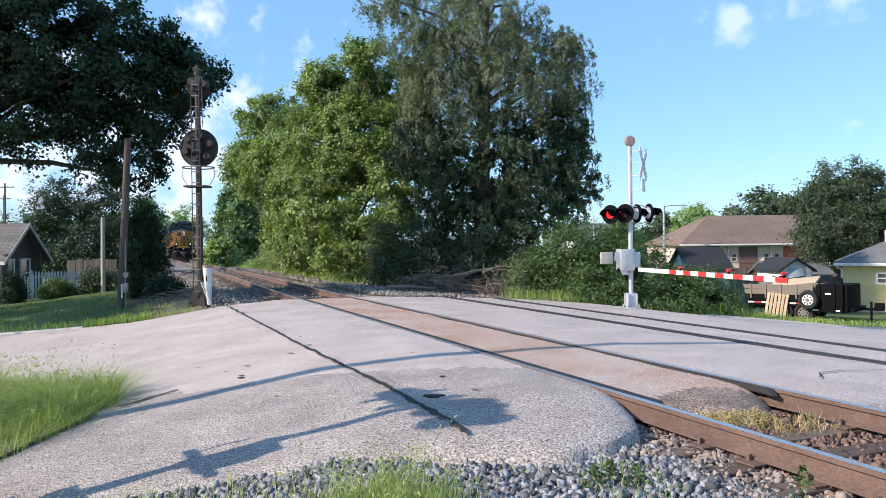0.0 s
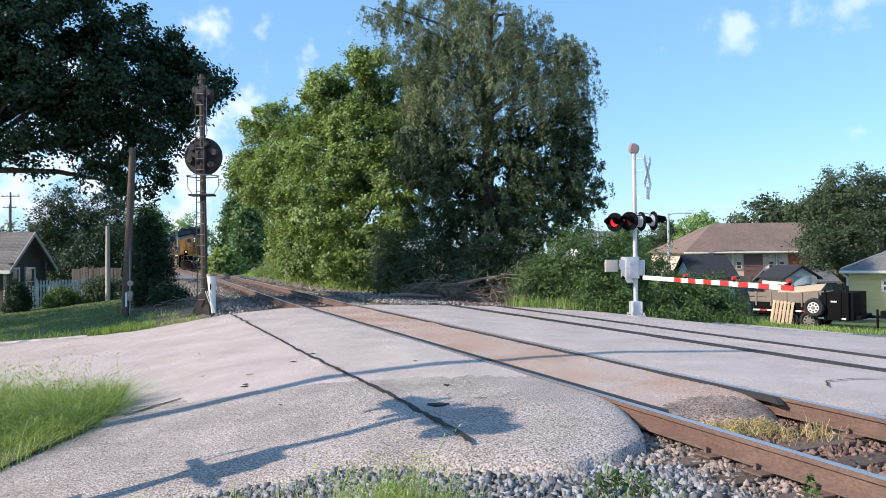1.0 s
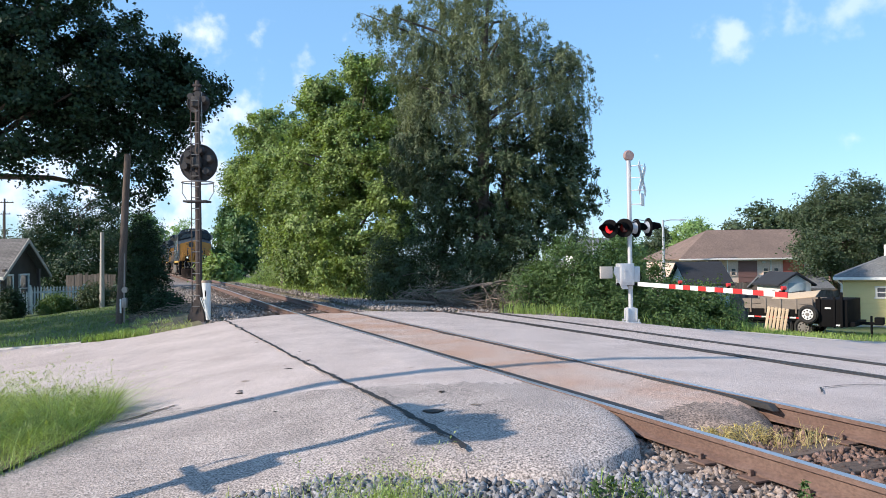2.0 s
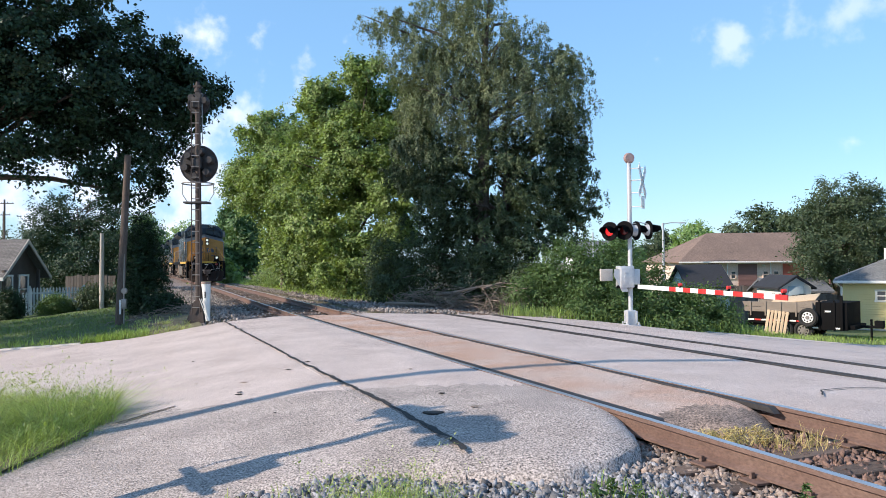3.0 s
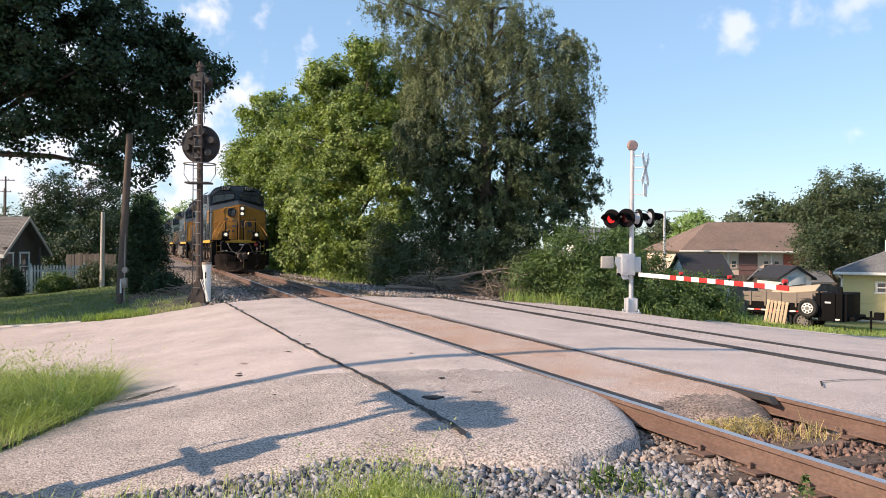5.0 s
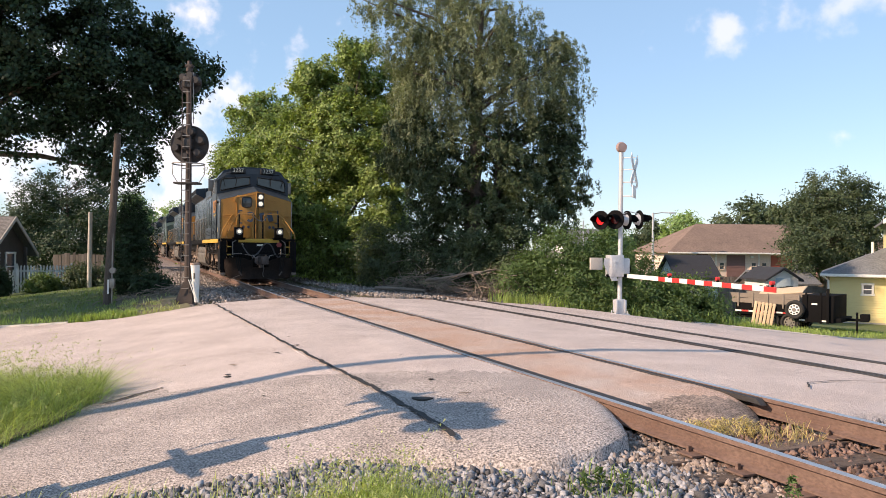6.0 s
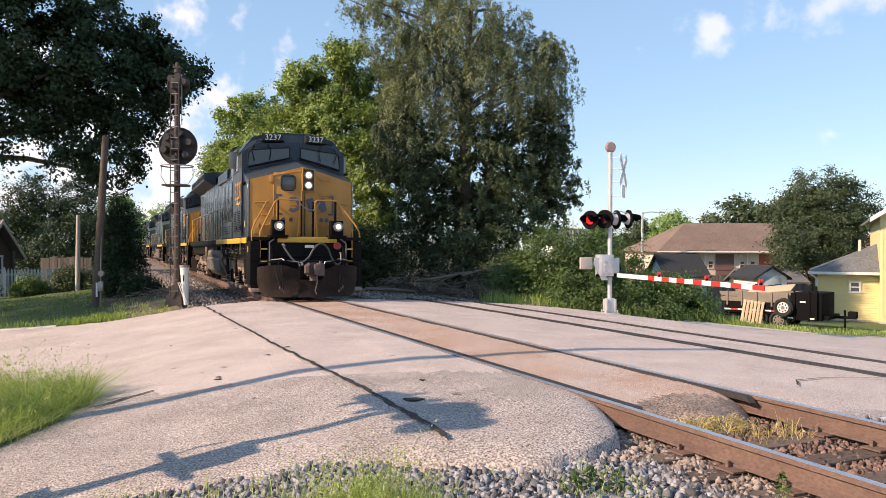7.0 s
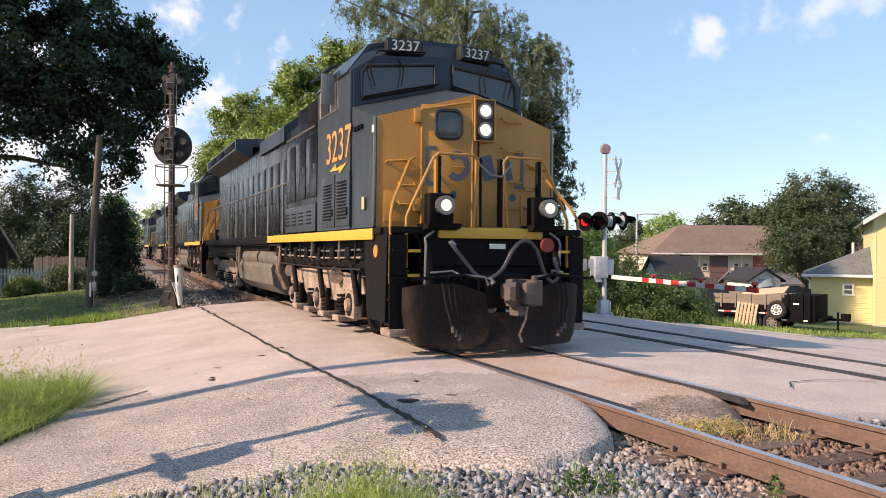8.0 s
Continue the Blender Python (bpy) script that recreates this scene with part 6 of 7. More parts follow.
    for z in (1.12, 1.66):
        part("clamp", rod(bmesh.new(), (0, 0, z - 0.03), (0, 0, z + 0.03), 0.095, n=14), M["galvanised"], ob)
    part("cable", pipe(bmesh.new(), [(0.22, -0.1, 1.5), (0.28, -0.12, 1.3), (0.2, -0.14, 1.14), (-0.3, -0.16, 1.16), (-0.36, -0.16, 1.4)], 0.018, 6), M["black_paint"], ob)
    if arm:
        g = part("gate_arm", boxed((0, -0.2, 0), (0.025, 2.1, 0.115), 0.004), M["white_paint"], ob, "lowered red and white striped gate arm", m=pose(0.16, -1.0, 1.12))
        y = -1.25
        for k in range(13):
            w = 0.115 - k * 0.001
            part("stripe", boxed((0, y - 0.203, 0), (0.024, 0.404, w), 0.003), M["red_paint"] if k % 2 == 0 else M["white_paint"], g)
            y -= 0.406
        for q in (-1.9, -4.3, -6.4):
            lp = part("arm_lamp", rod(bmesh.new(), (-0.04, q, 0.125), (0.04, q, 0.125), 0.042, n=14), M["red_paint"], g, "small red gate arm lamp")
            part("lamp_clip", boxed((0, q, 0.075), (0.04, 0.06, 0.05), 0.005), M["black_paint"], lp)
    return ob


gate_signal("silver crossing signal with bell, lights and lowered gate", (5.38, 22.0, -0.44), 7.6, True)
gate_signal("silver crossing signal with lights on the near verge", (-3.98, 5.66, -0.32), 118, False)


def block_signal():
    """Old position-light railway signal with a ladder."""
    ob = thing("block_signal", "weathered dark railway block signal with ladder and round target", "railway signal", m=pose(-6.78, 21.4, -0.22, 0, 0, 0))
    part("mast", rod(bmesh.new(), (0, 0, 0), (-0.02, 0, 6.45), 0.10, 0.07, 12), M["mast_brown"], ob)
    part("foot", hull(bmesh.new(), [(x, y, z) for x, y, z in ((-0.32, -0.2, 0), (0.2, -0.2, 0), (-0.32, 0.2, 0), (0.2, 0.2, 0), (-0.1, -0.1, 0.62), (0.1, -0.1, 0.62), (-0.1, 0.1, 0.62), (0.1, 0.1, 0.62))]), M["mast_brown"], ob)
    for s in (-1, 1):
        part("ladder_rail", rod(bmesh.new(), (s * 0.11 - 0.02, -0.20, 0.3), (s * 0.11 - 0.03, -0.20, 6.2), 0.014, n=6), M["mast_brown"], ob)
    for j in range(20):
        part("rung", rod(bmesh.new(), (-0.13, -0.2, 0.45 + j * 0.30), (0.09, -0.2, 0.45 + j * 0.30), 0.013, n=6), M["steel"], ob)
    for z, r in ((4.44, 0.52), (6.14, 0.30)):
        tg = part("target", rod(bmesh.new(), (-0.02, 0.10, z), (-0.02, 0.14, z), r, n=40), M["signal_black"], ob, "round black signal target")
        part("target_rim", pipe(bmesh.new(), [(-0.02 + r * math.cos(a), 0.10, z + r * math.sin(a)) for a in np.linspace(0, 2 * math.pi, 33)], 0.018, 6), M["signal_black"], tg)
        for k in range(6 if r > 0.4 else 3):
            a = k * math.pi / 3 + 0.3
            part("lamp_case", rod(bmesh.new(), (-0.02 + 0.68 * r * math.cos(a), -0.14, z + 0.68 * r * math.sin(a)), (-0.02 + 0.68 * r * math.cos(a), 0.10, z + 0.68 * r * math.sin(a)), 0.09, 0.12, 14), M["signal_black"], tg)
        part("lamp_case", boxed((-0.02, -0.05, z), (0.26, 0.24, 0.3), 0.04), M["signal_black"], tg)
    part("finial", rod(bmesh.new(), (-0.02, 0, 6.45), (-0.02, 0, 6.74), 0.10, 0.05, 10), M["mast_brown"], ob)
    part("finial_cap", boxed((-0.02, 0, 6.60), (0.22, 0.16, 0.07), 0.02), M["mast_brown"], ob)
    part("stay_wire", rod(bmesh.new(), (0.14, -0.1, 5.0), (0.13, -0.1, 6.4), 0.012, n=6), M["steel"], ob)
    hoop = [(0.43 * math.cos(a), -0.05 + 0.42 * math.sin(a), 3.88) for a in np.linspace(0, 2 * math.pi, 25)]
    part("platform_rail", pipe(bmesh.new(), hoop, 0.018, 6), M["steel"], ob)
    for s in (-1, 1):
        part("rail_strut", pipe(bmesh.new(), [(s * 0.43, -0.05, 3.88), (s * 0.44, -0.05, 3.60), (s * 0.30, -0.05, 3.38)], 0.012, 6), M["steel"], ob)
    part("platform", boxed((-0.02, -0.06, 3.35), (0.66, 0.44, 0.05), 0.01), M["signal_black"], ob)
    return ob


block_signal()


def marker_cover():
    ob = thing("cable_cover", "white tapered cable riser cover with brown cap", "cover", m=pose(-6.50, 21.2, -0.14, 0, 0, 0))
    part("sleeve", rod(bmesh.new(), (0.03, 0, 0.0), (-0.02, 0, 1.02), 0.06, 0.125, 18), M["white_paint"], ob)
    part("cap", rod(bmesh.new(), (-0.02, 0, 1.02), (-0.02, 0, 1.08), 0.135, 0.13, 18), M["bogie"], ob)
    part("mark", boxed((-0.01, -0.122, 0.72), (0.03, 0.012, 0.17)), M["black_paint"], ob)
    for x0 in (-0.10, -0.05):
        part("strap", rod(bmesh.new(), (x0 + 0.16, -0.12, 0.0), (x0 - 0.06, -0.12, 0.62), 0.012, n=6), M["white_paint"], ob)


marker_cover()


def utility_pole(label, at, top, r=0.13, box_on=False, arms=(), m_wood="pole_wood", name="utility_pole"):
    ob = thing(name, label, "pole", m=Matrix.Translation(at))
    part("pole", rod(bmesh.new(), (0, 0, -0.3), top, r * 1.12, r * 0.85, 14), M[m_wood], ob)
    if box_on:
        part("conduit", rod(bmesh.new(), (0.19, -0.06, 0), (0.19 + 0.06 * top[0], -0.06, 3.6), 0.025, n=8), M["steel"], ob)
        part("meter_box", boxed((0.24, -0.14, 0.72), (0.15, 0.10, 0.30), 0.015), M["steel"], ob, "grey electric meter box")
        part("meter", rod(bmesh.new(), (0.27, -0.14, 1.12), (0.27, -0.24, 1.12), 0.09, n=16), M["steel"], ob)
        part("warning_strip", boxed((0.12, -0.16, 0.62), (0.05, 0.02, 0.44)), M["white_paint"], ob)
    for z, w in arms:
        part("cross_arm", boxed((top[0] * z / top[2], top[1] * z / top[2], z), (w, 0.10, 0.12), 0.01), M[m_wood], ob)
        for k in range(4):
            x = -w / 2 + 0.12 + k * (w - 0.24) / 3
            part("insulator", rod(bmesh.new(), (x, 0, z + 0.06), (x, 0, z + 0.2), 0.035, n=8), M["glass"], ob)
    return ob


utility_pole("short leaning weathered wooden pole with a meter box", (-10.09, 23.94, -0.5), (0.30, 0, 5.35), 0.115, True)
utility_pole("pale grey square-topped post on the lawn", (-15.7, 35.4, -0.6), (0.02, 0, 3.5), 0.10, m_wood="concrete", name="post")
utility_pole("tall wooden utility pole behind the near verge", (-8.6, 6.85, -1.1), (0, 0, 9.5), 0.14)
for x, y, h, w in ((-57, 100, 12.2, 2.4), (-64, 112, 11.5, 2.0), (-28.0, 96, 6.4, 1.2), (-29.5, 104, 7.0, 1.2), (-25.5, 90, 6.0, 1.2), (38, 68, 9.2, 1.6)):
    utility_pole("distant wooden utility pole with a cross arm", (x, y, -2.0), (0, 0, h), 0.13, arms=((h - 0.5, w),))


def street_lamp(at, h):
    ob = thing("street_lamp", "distant street lamp with a short arm", "lamp", m=Matrix.Translation(at))
    part("pole", rod(bmesh.new(), (0, 0, 0), (0, 0, h), 0.12, 0.08, 10), M["galvanised"], ob)
    part("arm", pipe(bmesh.new(), [(0, 0, h - 0.1), (0.6, 0, h + 0.02), (1.3, 0, h)], 0.04, 6), M["galvanised"], ob)
    part("head", boxed((1.5, 0, h), (0.5, 0.2, 0.1), 0.03), M["galvanised"], ob)


street_lamp((17.3, 60, -2.0), 6.4)
utility_pole("thin pale distant pole", (12.2, 62, -1.6), (0, 0, 5.4), 0.06, m_wood="galvanised", name="thin_pole")


# ---- bungalow, fences and lawn things ----
def window(parent, c, w, h, axis, mat="white_paint"):
    """A framed window; axis is the outward direction x or y with its sign."""
    ax, s = axis[0], (1 if axis[1] == "+" else -1)

    def at(p, q, d):
        return (c[0] + s * d, c[1] + p, c[2] + q) if ax == "x" else (c[0] + p, c[1] + s * d, c[2] + q)

    def size(p, q, d):
        return (d, p, q) if ax == "x" else (p, d, q)
    fr = bmesh.new()
    for p, q, sp, sq in ((0, h / 2, w + 0.14, 0.09), (0, -h / 2, w + 0.18, 0.09), (-w / 2, 0, 0.09, h), (w / 2, 0, 0.09, h), (0, 0, w, 0.05)):
        box(fr, at(p, q, 0.03), size(sp, sq, 0.07), 0.006)
    win = part("window", fr, M[mat], parent)
    for q in (-h / 4, h / 4):
        part("pane", boxed(at(0, q, 0.012), size(w - 0.04, h / 2 - 0.04, 0.02)), M["glass"], win)
    return win


def gable_roof(parent, x0, x1, y0, y1, eave, ridge, mat, along="x", thick=0.10, over=0.35, rows=0):
    """Two roof slopes; along names the ridge's axis."""
    for s in (-1, 1):
        if along == "x":
            ym = (y0 + y1) / 2
            ye = (y0 - over) if s < 0 else (y1 + over)
            drop = (ridge - eave) * over / abs(ym - (y0 if s < 0 else y1))
            line = [(ym, ridge), (ye, eave - drop), (ye, eave - drop - thick), (ym, ridge - thick * 1.2)]
            sl = part("roof", prism(bmesh.new(), line, x0 - over, x1 + over, "x"), mat, parent, angle=8)
            if rows and s < 0:
                n = Vector((0, -(ridge - eave + drop), ym - ye)).normalized()
                for i in range(rows):
                    f0, f1 = i / rows, (i + 1) / rows
                    bm = boxed((0, 0, 0), (x1 - x0 + 2 * over, math.hypot(ym - ye, ridge - eave + drop) / rows * 1.02, 0.012))
                    ang = math.degrees(math.atan2(ridge - eave + drop, ym - ye))
                    part("shingle_course", bm, mat, sl, m=Matrix.Translation(((x0 + x1) / 2, ye + (ym - ye) * (f0 + f1) / 2, eave - drop + (ridge - eave + drop) * (f0 + f1) / 2)) @ pose(0, 0, 0, ang - 1.6, 0, 0) @ Matrix.Translation((0, 0, 0.012)))
        else:
            xm = (x0 + x1) / 2
            xe = (x0 - over) if s < 0 else (x1 + over)
            drop = (ridge - eave) * over / abs(xm - (x0 if s < 0 else x1))
            line = [(xm, ridge), (xe, eave - drop), (xe, eave - drop - thick), (xm, ridge - thick * 1.2)]
            part("roof", prism(bmesh.new(), line, y0 - over, y1 + over, "y"), mat, parent, angle=8)


def bungalow():
    ob = thing("bungalow", "small dark brown bungalow with grey shingle gable roof", "house")
    x0, x1, y0, y1, g, e, r = -28.5, -20.6, 35.7, 39.2, -1.25, 1.25, 2.72
    part("wall", prism(bmesh.new(), [(y0, g), (y1, g), (y1, e), ((y0 + y1) / 2, r - 0.12), (y0, e)], x0, x1, "x"), M["siding_dark"], ob, angle=8)
    gable_roof(ob, x0, x1, y0, y1, e, r, M["shingle"], "x", over=0.42, rows=12)
    for s in (-1, 1):
        ym = (y0 + y1) / 2
        yo = ym + s * ((y1 - y0) / 2 + 0.42)
        part("bargeboard", prism(bmesh.new(), [(ym, r + 0.02), (yo, e - 0.34), (yo, e - 0.52), (ym, r - 0.18)], x1 + 0.42, x1 + 0.47, "x"), M["concrete"], ob, "pale fascia board", angle=8)
    part("fascia", boxed(((x0 + x1) / 2, y0 - 0.44, e - 0.42), (x1 - x0 + 0.9, 0.04, 0.16)), M["white_paint"], ob)
    part("gable_vent", boxed((x1 + 0.02, (y0 + y1) / 2, 2.0), (0.04, 0.3, 0.34), 0.01), M["soffit"], ob)
    for y in (36.35, 37.75):
        window(ob, (x1, y, 0.30), 0.80, 1.35, "x+")
    window(ob, (-22.3, y0, 0.0), 0.8, 1.3, "y-")
    window(ob, (-24.6, y0, 0.0), 0.8, 1.3, "y-")
    for y in (y0 - 0.1, 38.6):
        part("porch_post", boxed((x1 + 0.30, y, 0.0), (0.14, 0.14, 2.5), 0.01), M["siding_dark"], ob)
    part("corner_board", boxed((x1 + 0.0, y0 - 0.02, 0.0), (0.16, 0.06, 2.3), 0.006), M["concrete"], ob)


bungalow()


def picket_fence(label, a, b, h, ground):
    a, b = Vector(a), Vector(b)
    d = (b - a)
    ob = thing("picket_fence", label, "fence", m=Matrix.Translation((a.x, a.y, ground)) @ pose(0, 0, 0, 0, 0, math.degrees(math.atan2(d.y, d.x))))
    L = d.length
    for z in (0.3, h - 0.3):
        part("rail", boxed((L / 2, 0.03, z), (L, 0.04, 0.08)), M["white_paint"], ob)
    pk = mesh_of("picket", prism(bmesh.new(), [(-0.04, 0), (0.04, 0), (0.04, h - 0.08), (0, h), (-0.04, h - 0.08)], -0.02, 0.0))
    pk.materials.append(M["white_paint"])
    for i in range(int(L / 0.14)):
        p = new("picket", pk)
        p.parent, p.location = ob, (0.07 + i * 0.14, 0, 0)
    for x in (0, L):
        part("fence_post", boxed((x, 0.05, h / 2), (0.12, 0.12, h + 0.12), 0.01), M["white_paint"], ob)


picket_fence("white painted picket fence beside the bungalow", (-20.1, 37.4), (-17.9, 38.4), 1.25, -0.85)
picket_fence("white painted picket fence before the bungalow", (-23.5, 34.9), (-19.4, 36.2), 1.2, -1.0)


def board_fence(label, a, b, h, ground, w=0.16, mat="fence_wood"):
    a, b = Vector(a), Vector(b)
    d = b - a
    ob = thing("board_fence", label, "fence", m=Matrix.Translation((a.x, a.y, ground)) @ pose(0, 0, 0, 0, 0, math.degrees(math.atan2(d.y, d.x))))
    bd = mesh_of("board", boxed((0, 0, 0), (w - 0.012, 0.025, 1.0)))
    bd.materials.append(M[mat])
    rnd = random.Random(int(a.x * 10))
    for i in range(int(d.length / w)):
        p = new("board", bd)
        hh = h * rnd.uniform(0.96, 1.02)
        p.parent, p.location, p.scale = ob, (i * w, rnd.uniform(-0.01, 0.01), hh / 2), (1, 1, hh)
    for z in (0.4, h - 0.4):
        part("rail", boxed((d.length / 2, 0.04, z), (d.length, 0.05, 0.09)), M[mat], ob)


board_fence("weathered grey board fence beside the bungalow", (-21.5, 44.0), (-18.5, 44.0), 2.0, -1.1)
board_fence("weathered dark grey board fence behind the trailer", (13.2, 37.5), (20.6, 37.0), 1.75, -2.0)
board_fence("grey board fence before the storage building", (16.5, 50), (30, 50), 1.9, -2.1)


# ---- storage building, sheds and yellow house ----
def storage_building():
    ob = thing("storage_building", "long pink storage building with a worn brown hip roof", "building")
    x0, x1, y0, y1, g, e, r = 19.4, 40.0, 62, 73, -2.3, 1.35, 3.85
    part("wall", boxed(((x0 + x1) / 2, (y0 + y1) / 2, (g + e) / 2), (x1 - x0, y1 - y0, e - g)), M["siding_pink"], ob)
    ym = (y0 + y1) / 2
    bm = hull(bmesh.new(), [(x0 - 0.4, y0 - 0.5, e), (x1 + 0.4, y0 - 0.5, e), (x0 - 0.4, y1 + 0.5, e), (x1 + 0.4, y1 + 0.5, e), (x0 - 0.4, y0 - 0.5, e - 0.12), (x1 + 0.4, y0 - 0.5, e - 0.12), (x0 + 3.9, ym, r), (x1 - 3.9, ym, r)])
    part("roof", bm, M["shingle_brown"], ob, angle=8)
    part("gutter", boxed(((x0 + x1) / 2, y0 - 0.56, e - 0.06), (x1 - x0 + 0.9, 0.12, 0.12), 0.02), M["white_paint"], ob)
    for x, w, m, top in ((21.9, 0.9, "door_maroon", 1.2), (24.65, 1.5, "door_maroon", 1.15), (28.35, 1.7, "door_red", 1.15), (32, 1.5, "door_maroon", 1.15)):
        dr = part("roller_door", boxed((x, y0 - 0.03, (g + top) / 2), (w, 0.06, top - g)), M[m], ob)
        for k in range(9):
            part("door_slat", boxed((x, y0 - 0.07, g + 0.2 + k * (top - g) / 9), (w - 0.06, 0.03, 0.05)), M[m], dr)
        part("door_frame", boxed((x, y0 - 0.05, top + 0.06), (w + 0.2, 0.08, 0.12)), M["white_paint"], dr)
    for x in (23.5, 26.1, 26.95):
        window(ob, (x, y0, 0.25), 0.42, 0.6, "y-", "siding_pink")
    for x in (23.0, 26.5):
        part("downpipe", rod(bmesh.new(), (x, y0 - 0.08, g), (x, y0 - 0.08, e), 0.05, n=8), M["white_paint"], ob)
    for x in (20.8, 25.9, 30):
        lp = part("wall_lamp", boxed((x, y0 - 0.15, 1.0), (0.2, 0.24, 0.16), 0.03), M["white_paint"], ob)


storage_building()


def shed(label, x0, x1, y0, y1, g, e, r, wall, roof, along, extra=None):
    ob = thing("shed", label, "shed")
    if along == "x":
        part("wall", prism(bmesh.new(), [(y0, g), (y1, g), (y1, e), ((y0 + y1) / 2, r - 0.12), (y0, e)], x0, x1, "x"), M[wall], ob, angle=8)
    else:
        part("wall", prism(bmesh.new(), [(x0, g), (x1, g), (x1, e), ((x0 + x1) / 2, r - 0.12), (x0, e)], y0, y1, "y"), M[wall], ob, angle=8)
    gable_roof(ob, x0, x1, y0, y1, e, r, M[roof], along, over=0.2)
    return ob


shed("dark-roofed shed behind the bushes", 13.5, 15.7, 42, 45.5, -2.0, 0.10, 1.20, "pale_blue", "tar_paper", "x")
shed("pale blue narrow shed beside the board fence", 13.0, 13.6, 36.4, 37.6, -2.0, -0.1, 0.02, "pale_blue", "concrete", "y")
s = shed("small white gabled shed with a dark roof", 17.6, 19.2, 40, 43, -2.0, 0.1, 0.62, "white_paint", "tar_paper", "y")
part("door", boxed((18.4, 39.97, -0.9), (0.8, 0.05, 1.9), 0.01), M["pale_blue"], s)
shed("grey-roofed garage behind the white shed", 18.9, 22.2, 44, 47, -2.0, -0.30, 0.35, "siding_dark", "shingle_grey", "x")
shed("distant white house among the trees", 18.0, 24.0, 105, 112, -2.2, 2.2, 4.4, "white_paint", "shingle_grey", "x")


def yellow_house():
    ob = thing("yellow_house", "pale yellow clapboard house with white trim", "house")
    g = -2.35
    x0, x1, y0, y1, e, r = 20.95, 29.5, 34.6, 43.5, 3.20, 6.0
    xm = (x0 + x1) / 2
    part("wall", prism(bmesh.new(), [(x0, g), (x1, g), (x1, e), (xm, r - 0.1), (x0, e)], y0, y1, "y"), M["siding_yellow"], ob, angle=8)
    gable_roof(ob, x0, x1, y0, y1, e, r, M["shingle_grey"], "y", over=0.45)
    for s in (-1, 1):
        xe = xm + s * ((x1 - x0) / 2 + 0.45)
        dz = (r - e) * 0.45 / ((x1 - x0) / 2)
        part("rake_board", prism(bmesh.new(), [(xm, r + 0.03), (xe, e - dz + 0.03), (xe, e - dz - 0.18), (xm, r - 0.20)], y0 - 0.52, y0 - 0.46, "y"), M["white_paint"], ob, "white rake board", angle=8)
    part("corner_board", boxed((x0 + 0.04, y0 - 0.02, (g + e) / 2), (0.12, 0.05, e - g)), M["siding_yellow"], ob)
    part("foundation", boxed((xm, y0 - 0.03, g + 0.20), (x1 - x0 + 0.06, 0.1, 0.6)), M["concrete"], ob)
    k = 0
    z = g + 0.55
    while z < r - 0.3:
        half = (x1 - x0) / 2 if z < e else (x1 - x0) / 2 * (r - z) / (r - e)
        part("clapboard", boxed((xm, y0 - 0.018, z), (2 * half - 0.1, 0.018, 0.105), 0.0, pose(0, 0, 0, 6, 0, 0)), M["siding_yellow"], ob)
        z += 0.115
    window(ob, (x0 + 2.3, y0 - 0.02, -0.3), 0.8, 1.3, "y-")
    # one-storey wing
    a0, a1, b0, b1, we, wr = 18.35, 20.95, 35.4, 41.5, 0.42, 1.75
    wing = part("wing_wall", boxed(((a0 + a1) / 2, (b0 + b1) / 2, (g + we) / 2), (a1 - a0, b1 - b0, we - g)), M["siding_yellow"], ob)
    z = g + 0.55
    while z < we - 0.1:
        part("clapboard", boxed(((a0 + a1) / 2, b0 - 0.018, z), (a1 - a0, 0.018, 0.105), 0.0, pose(0, 0, 0, 6, 0, 0)), M["siding_yellow"], wing)
        z += 0.115
    part("wing_foundation", boxed(((a0 + a1) / 2, b0 - 0.03, g + 0.20), (a1 - a0 + 0.06, 0.1, 0.6)), M["concrete"], ob)
    part("wing_roof", hull(bmesh.new(), [(a0 - 0.4, b0 - 0.4, we), (a1, b0 - 0.4, we), (a0 - 0.4, b1 + 0.4, we), (a1, b1 + 0.4, we), (a0 - 0.4, b0 - 0.4, we - 0.14), (a1, b0 - 0.4, we - 0.14), (a1, (b0 + b1) / 2, wr), (a1, b0 + 1.8, wr)]), M["shingle_grey"], ob, angle=8)
    part("gutter", boxed(((a0 + a1) / 2 - 0.2, b0 - 0.46, we - 0.07), (a1 - a0 + 0.4, 0.12, 0.13), 0.02), M["white_paint"], ob)
    part("downpipe", pipe(bmesh.new(), [(a0 - 0.3, b0 - 0.42, we - 0.1), (a0 - 0.04, b0 - 0.08, we - 0.35), (a0 - 0.04, b0 - 0.08, g)], 0.05, 8), M["white_paint"], ob)
    part("vent_pipe", rod(bmesh.new(), (20.2, 37.0, 1.3), (20.2, 37.0, 1.95), 0.06, n=8), M["white_paint"], ob)
    window(ob, (19.95, b0 - 0.02, -0.30), 0.42, 0.50, "y-")
    pivot = Vector((20.95, 34.6, 0))
    ob.matrix_basis = Matrix.Translation(pivot) @ pose(0, 0, 0, 0, 0, -28) @ Matrix.Translation(-pivot)


yellow_house()


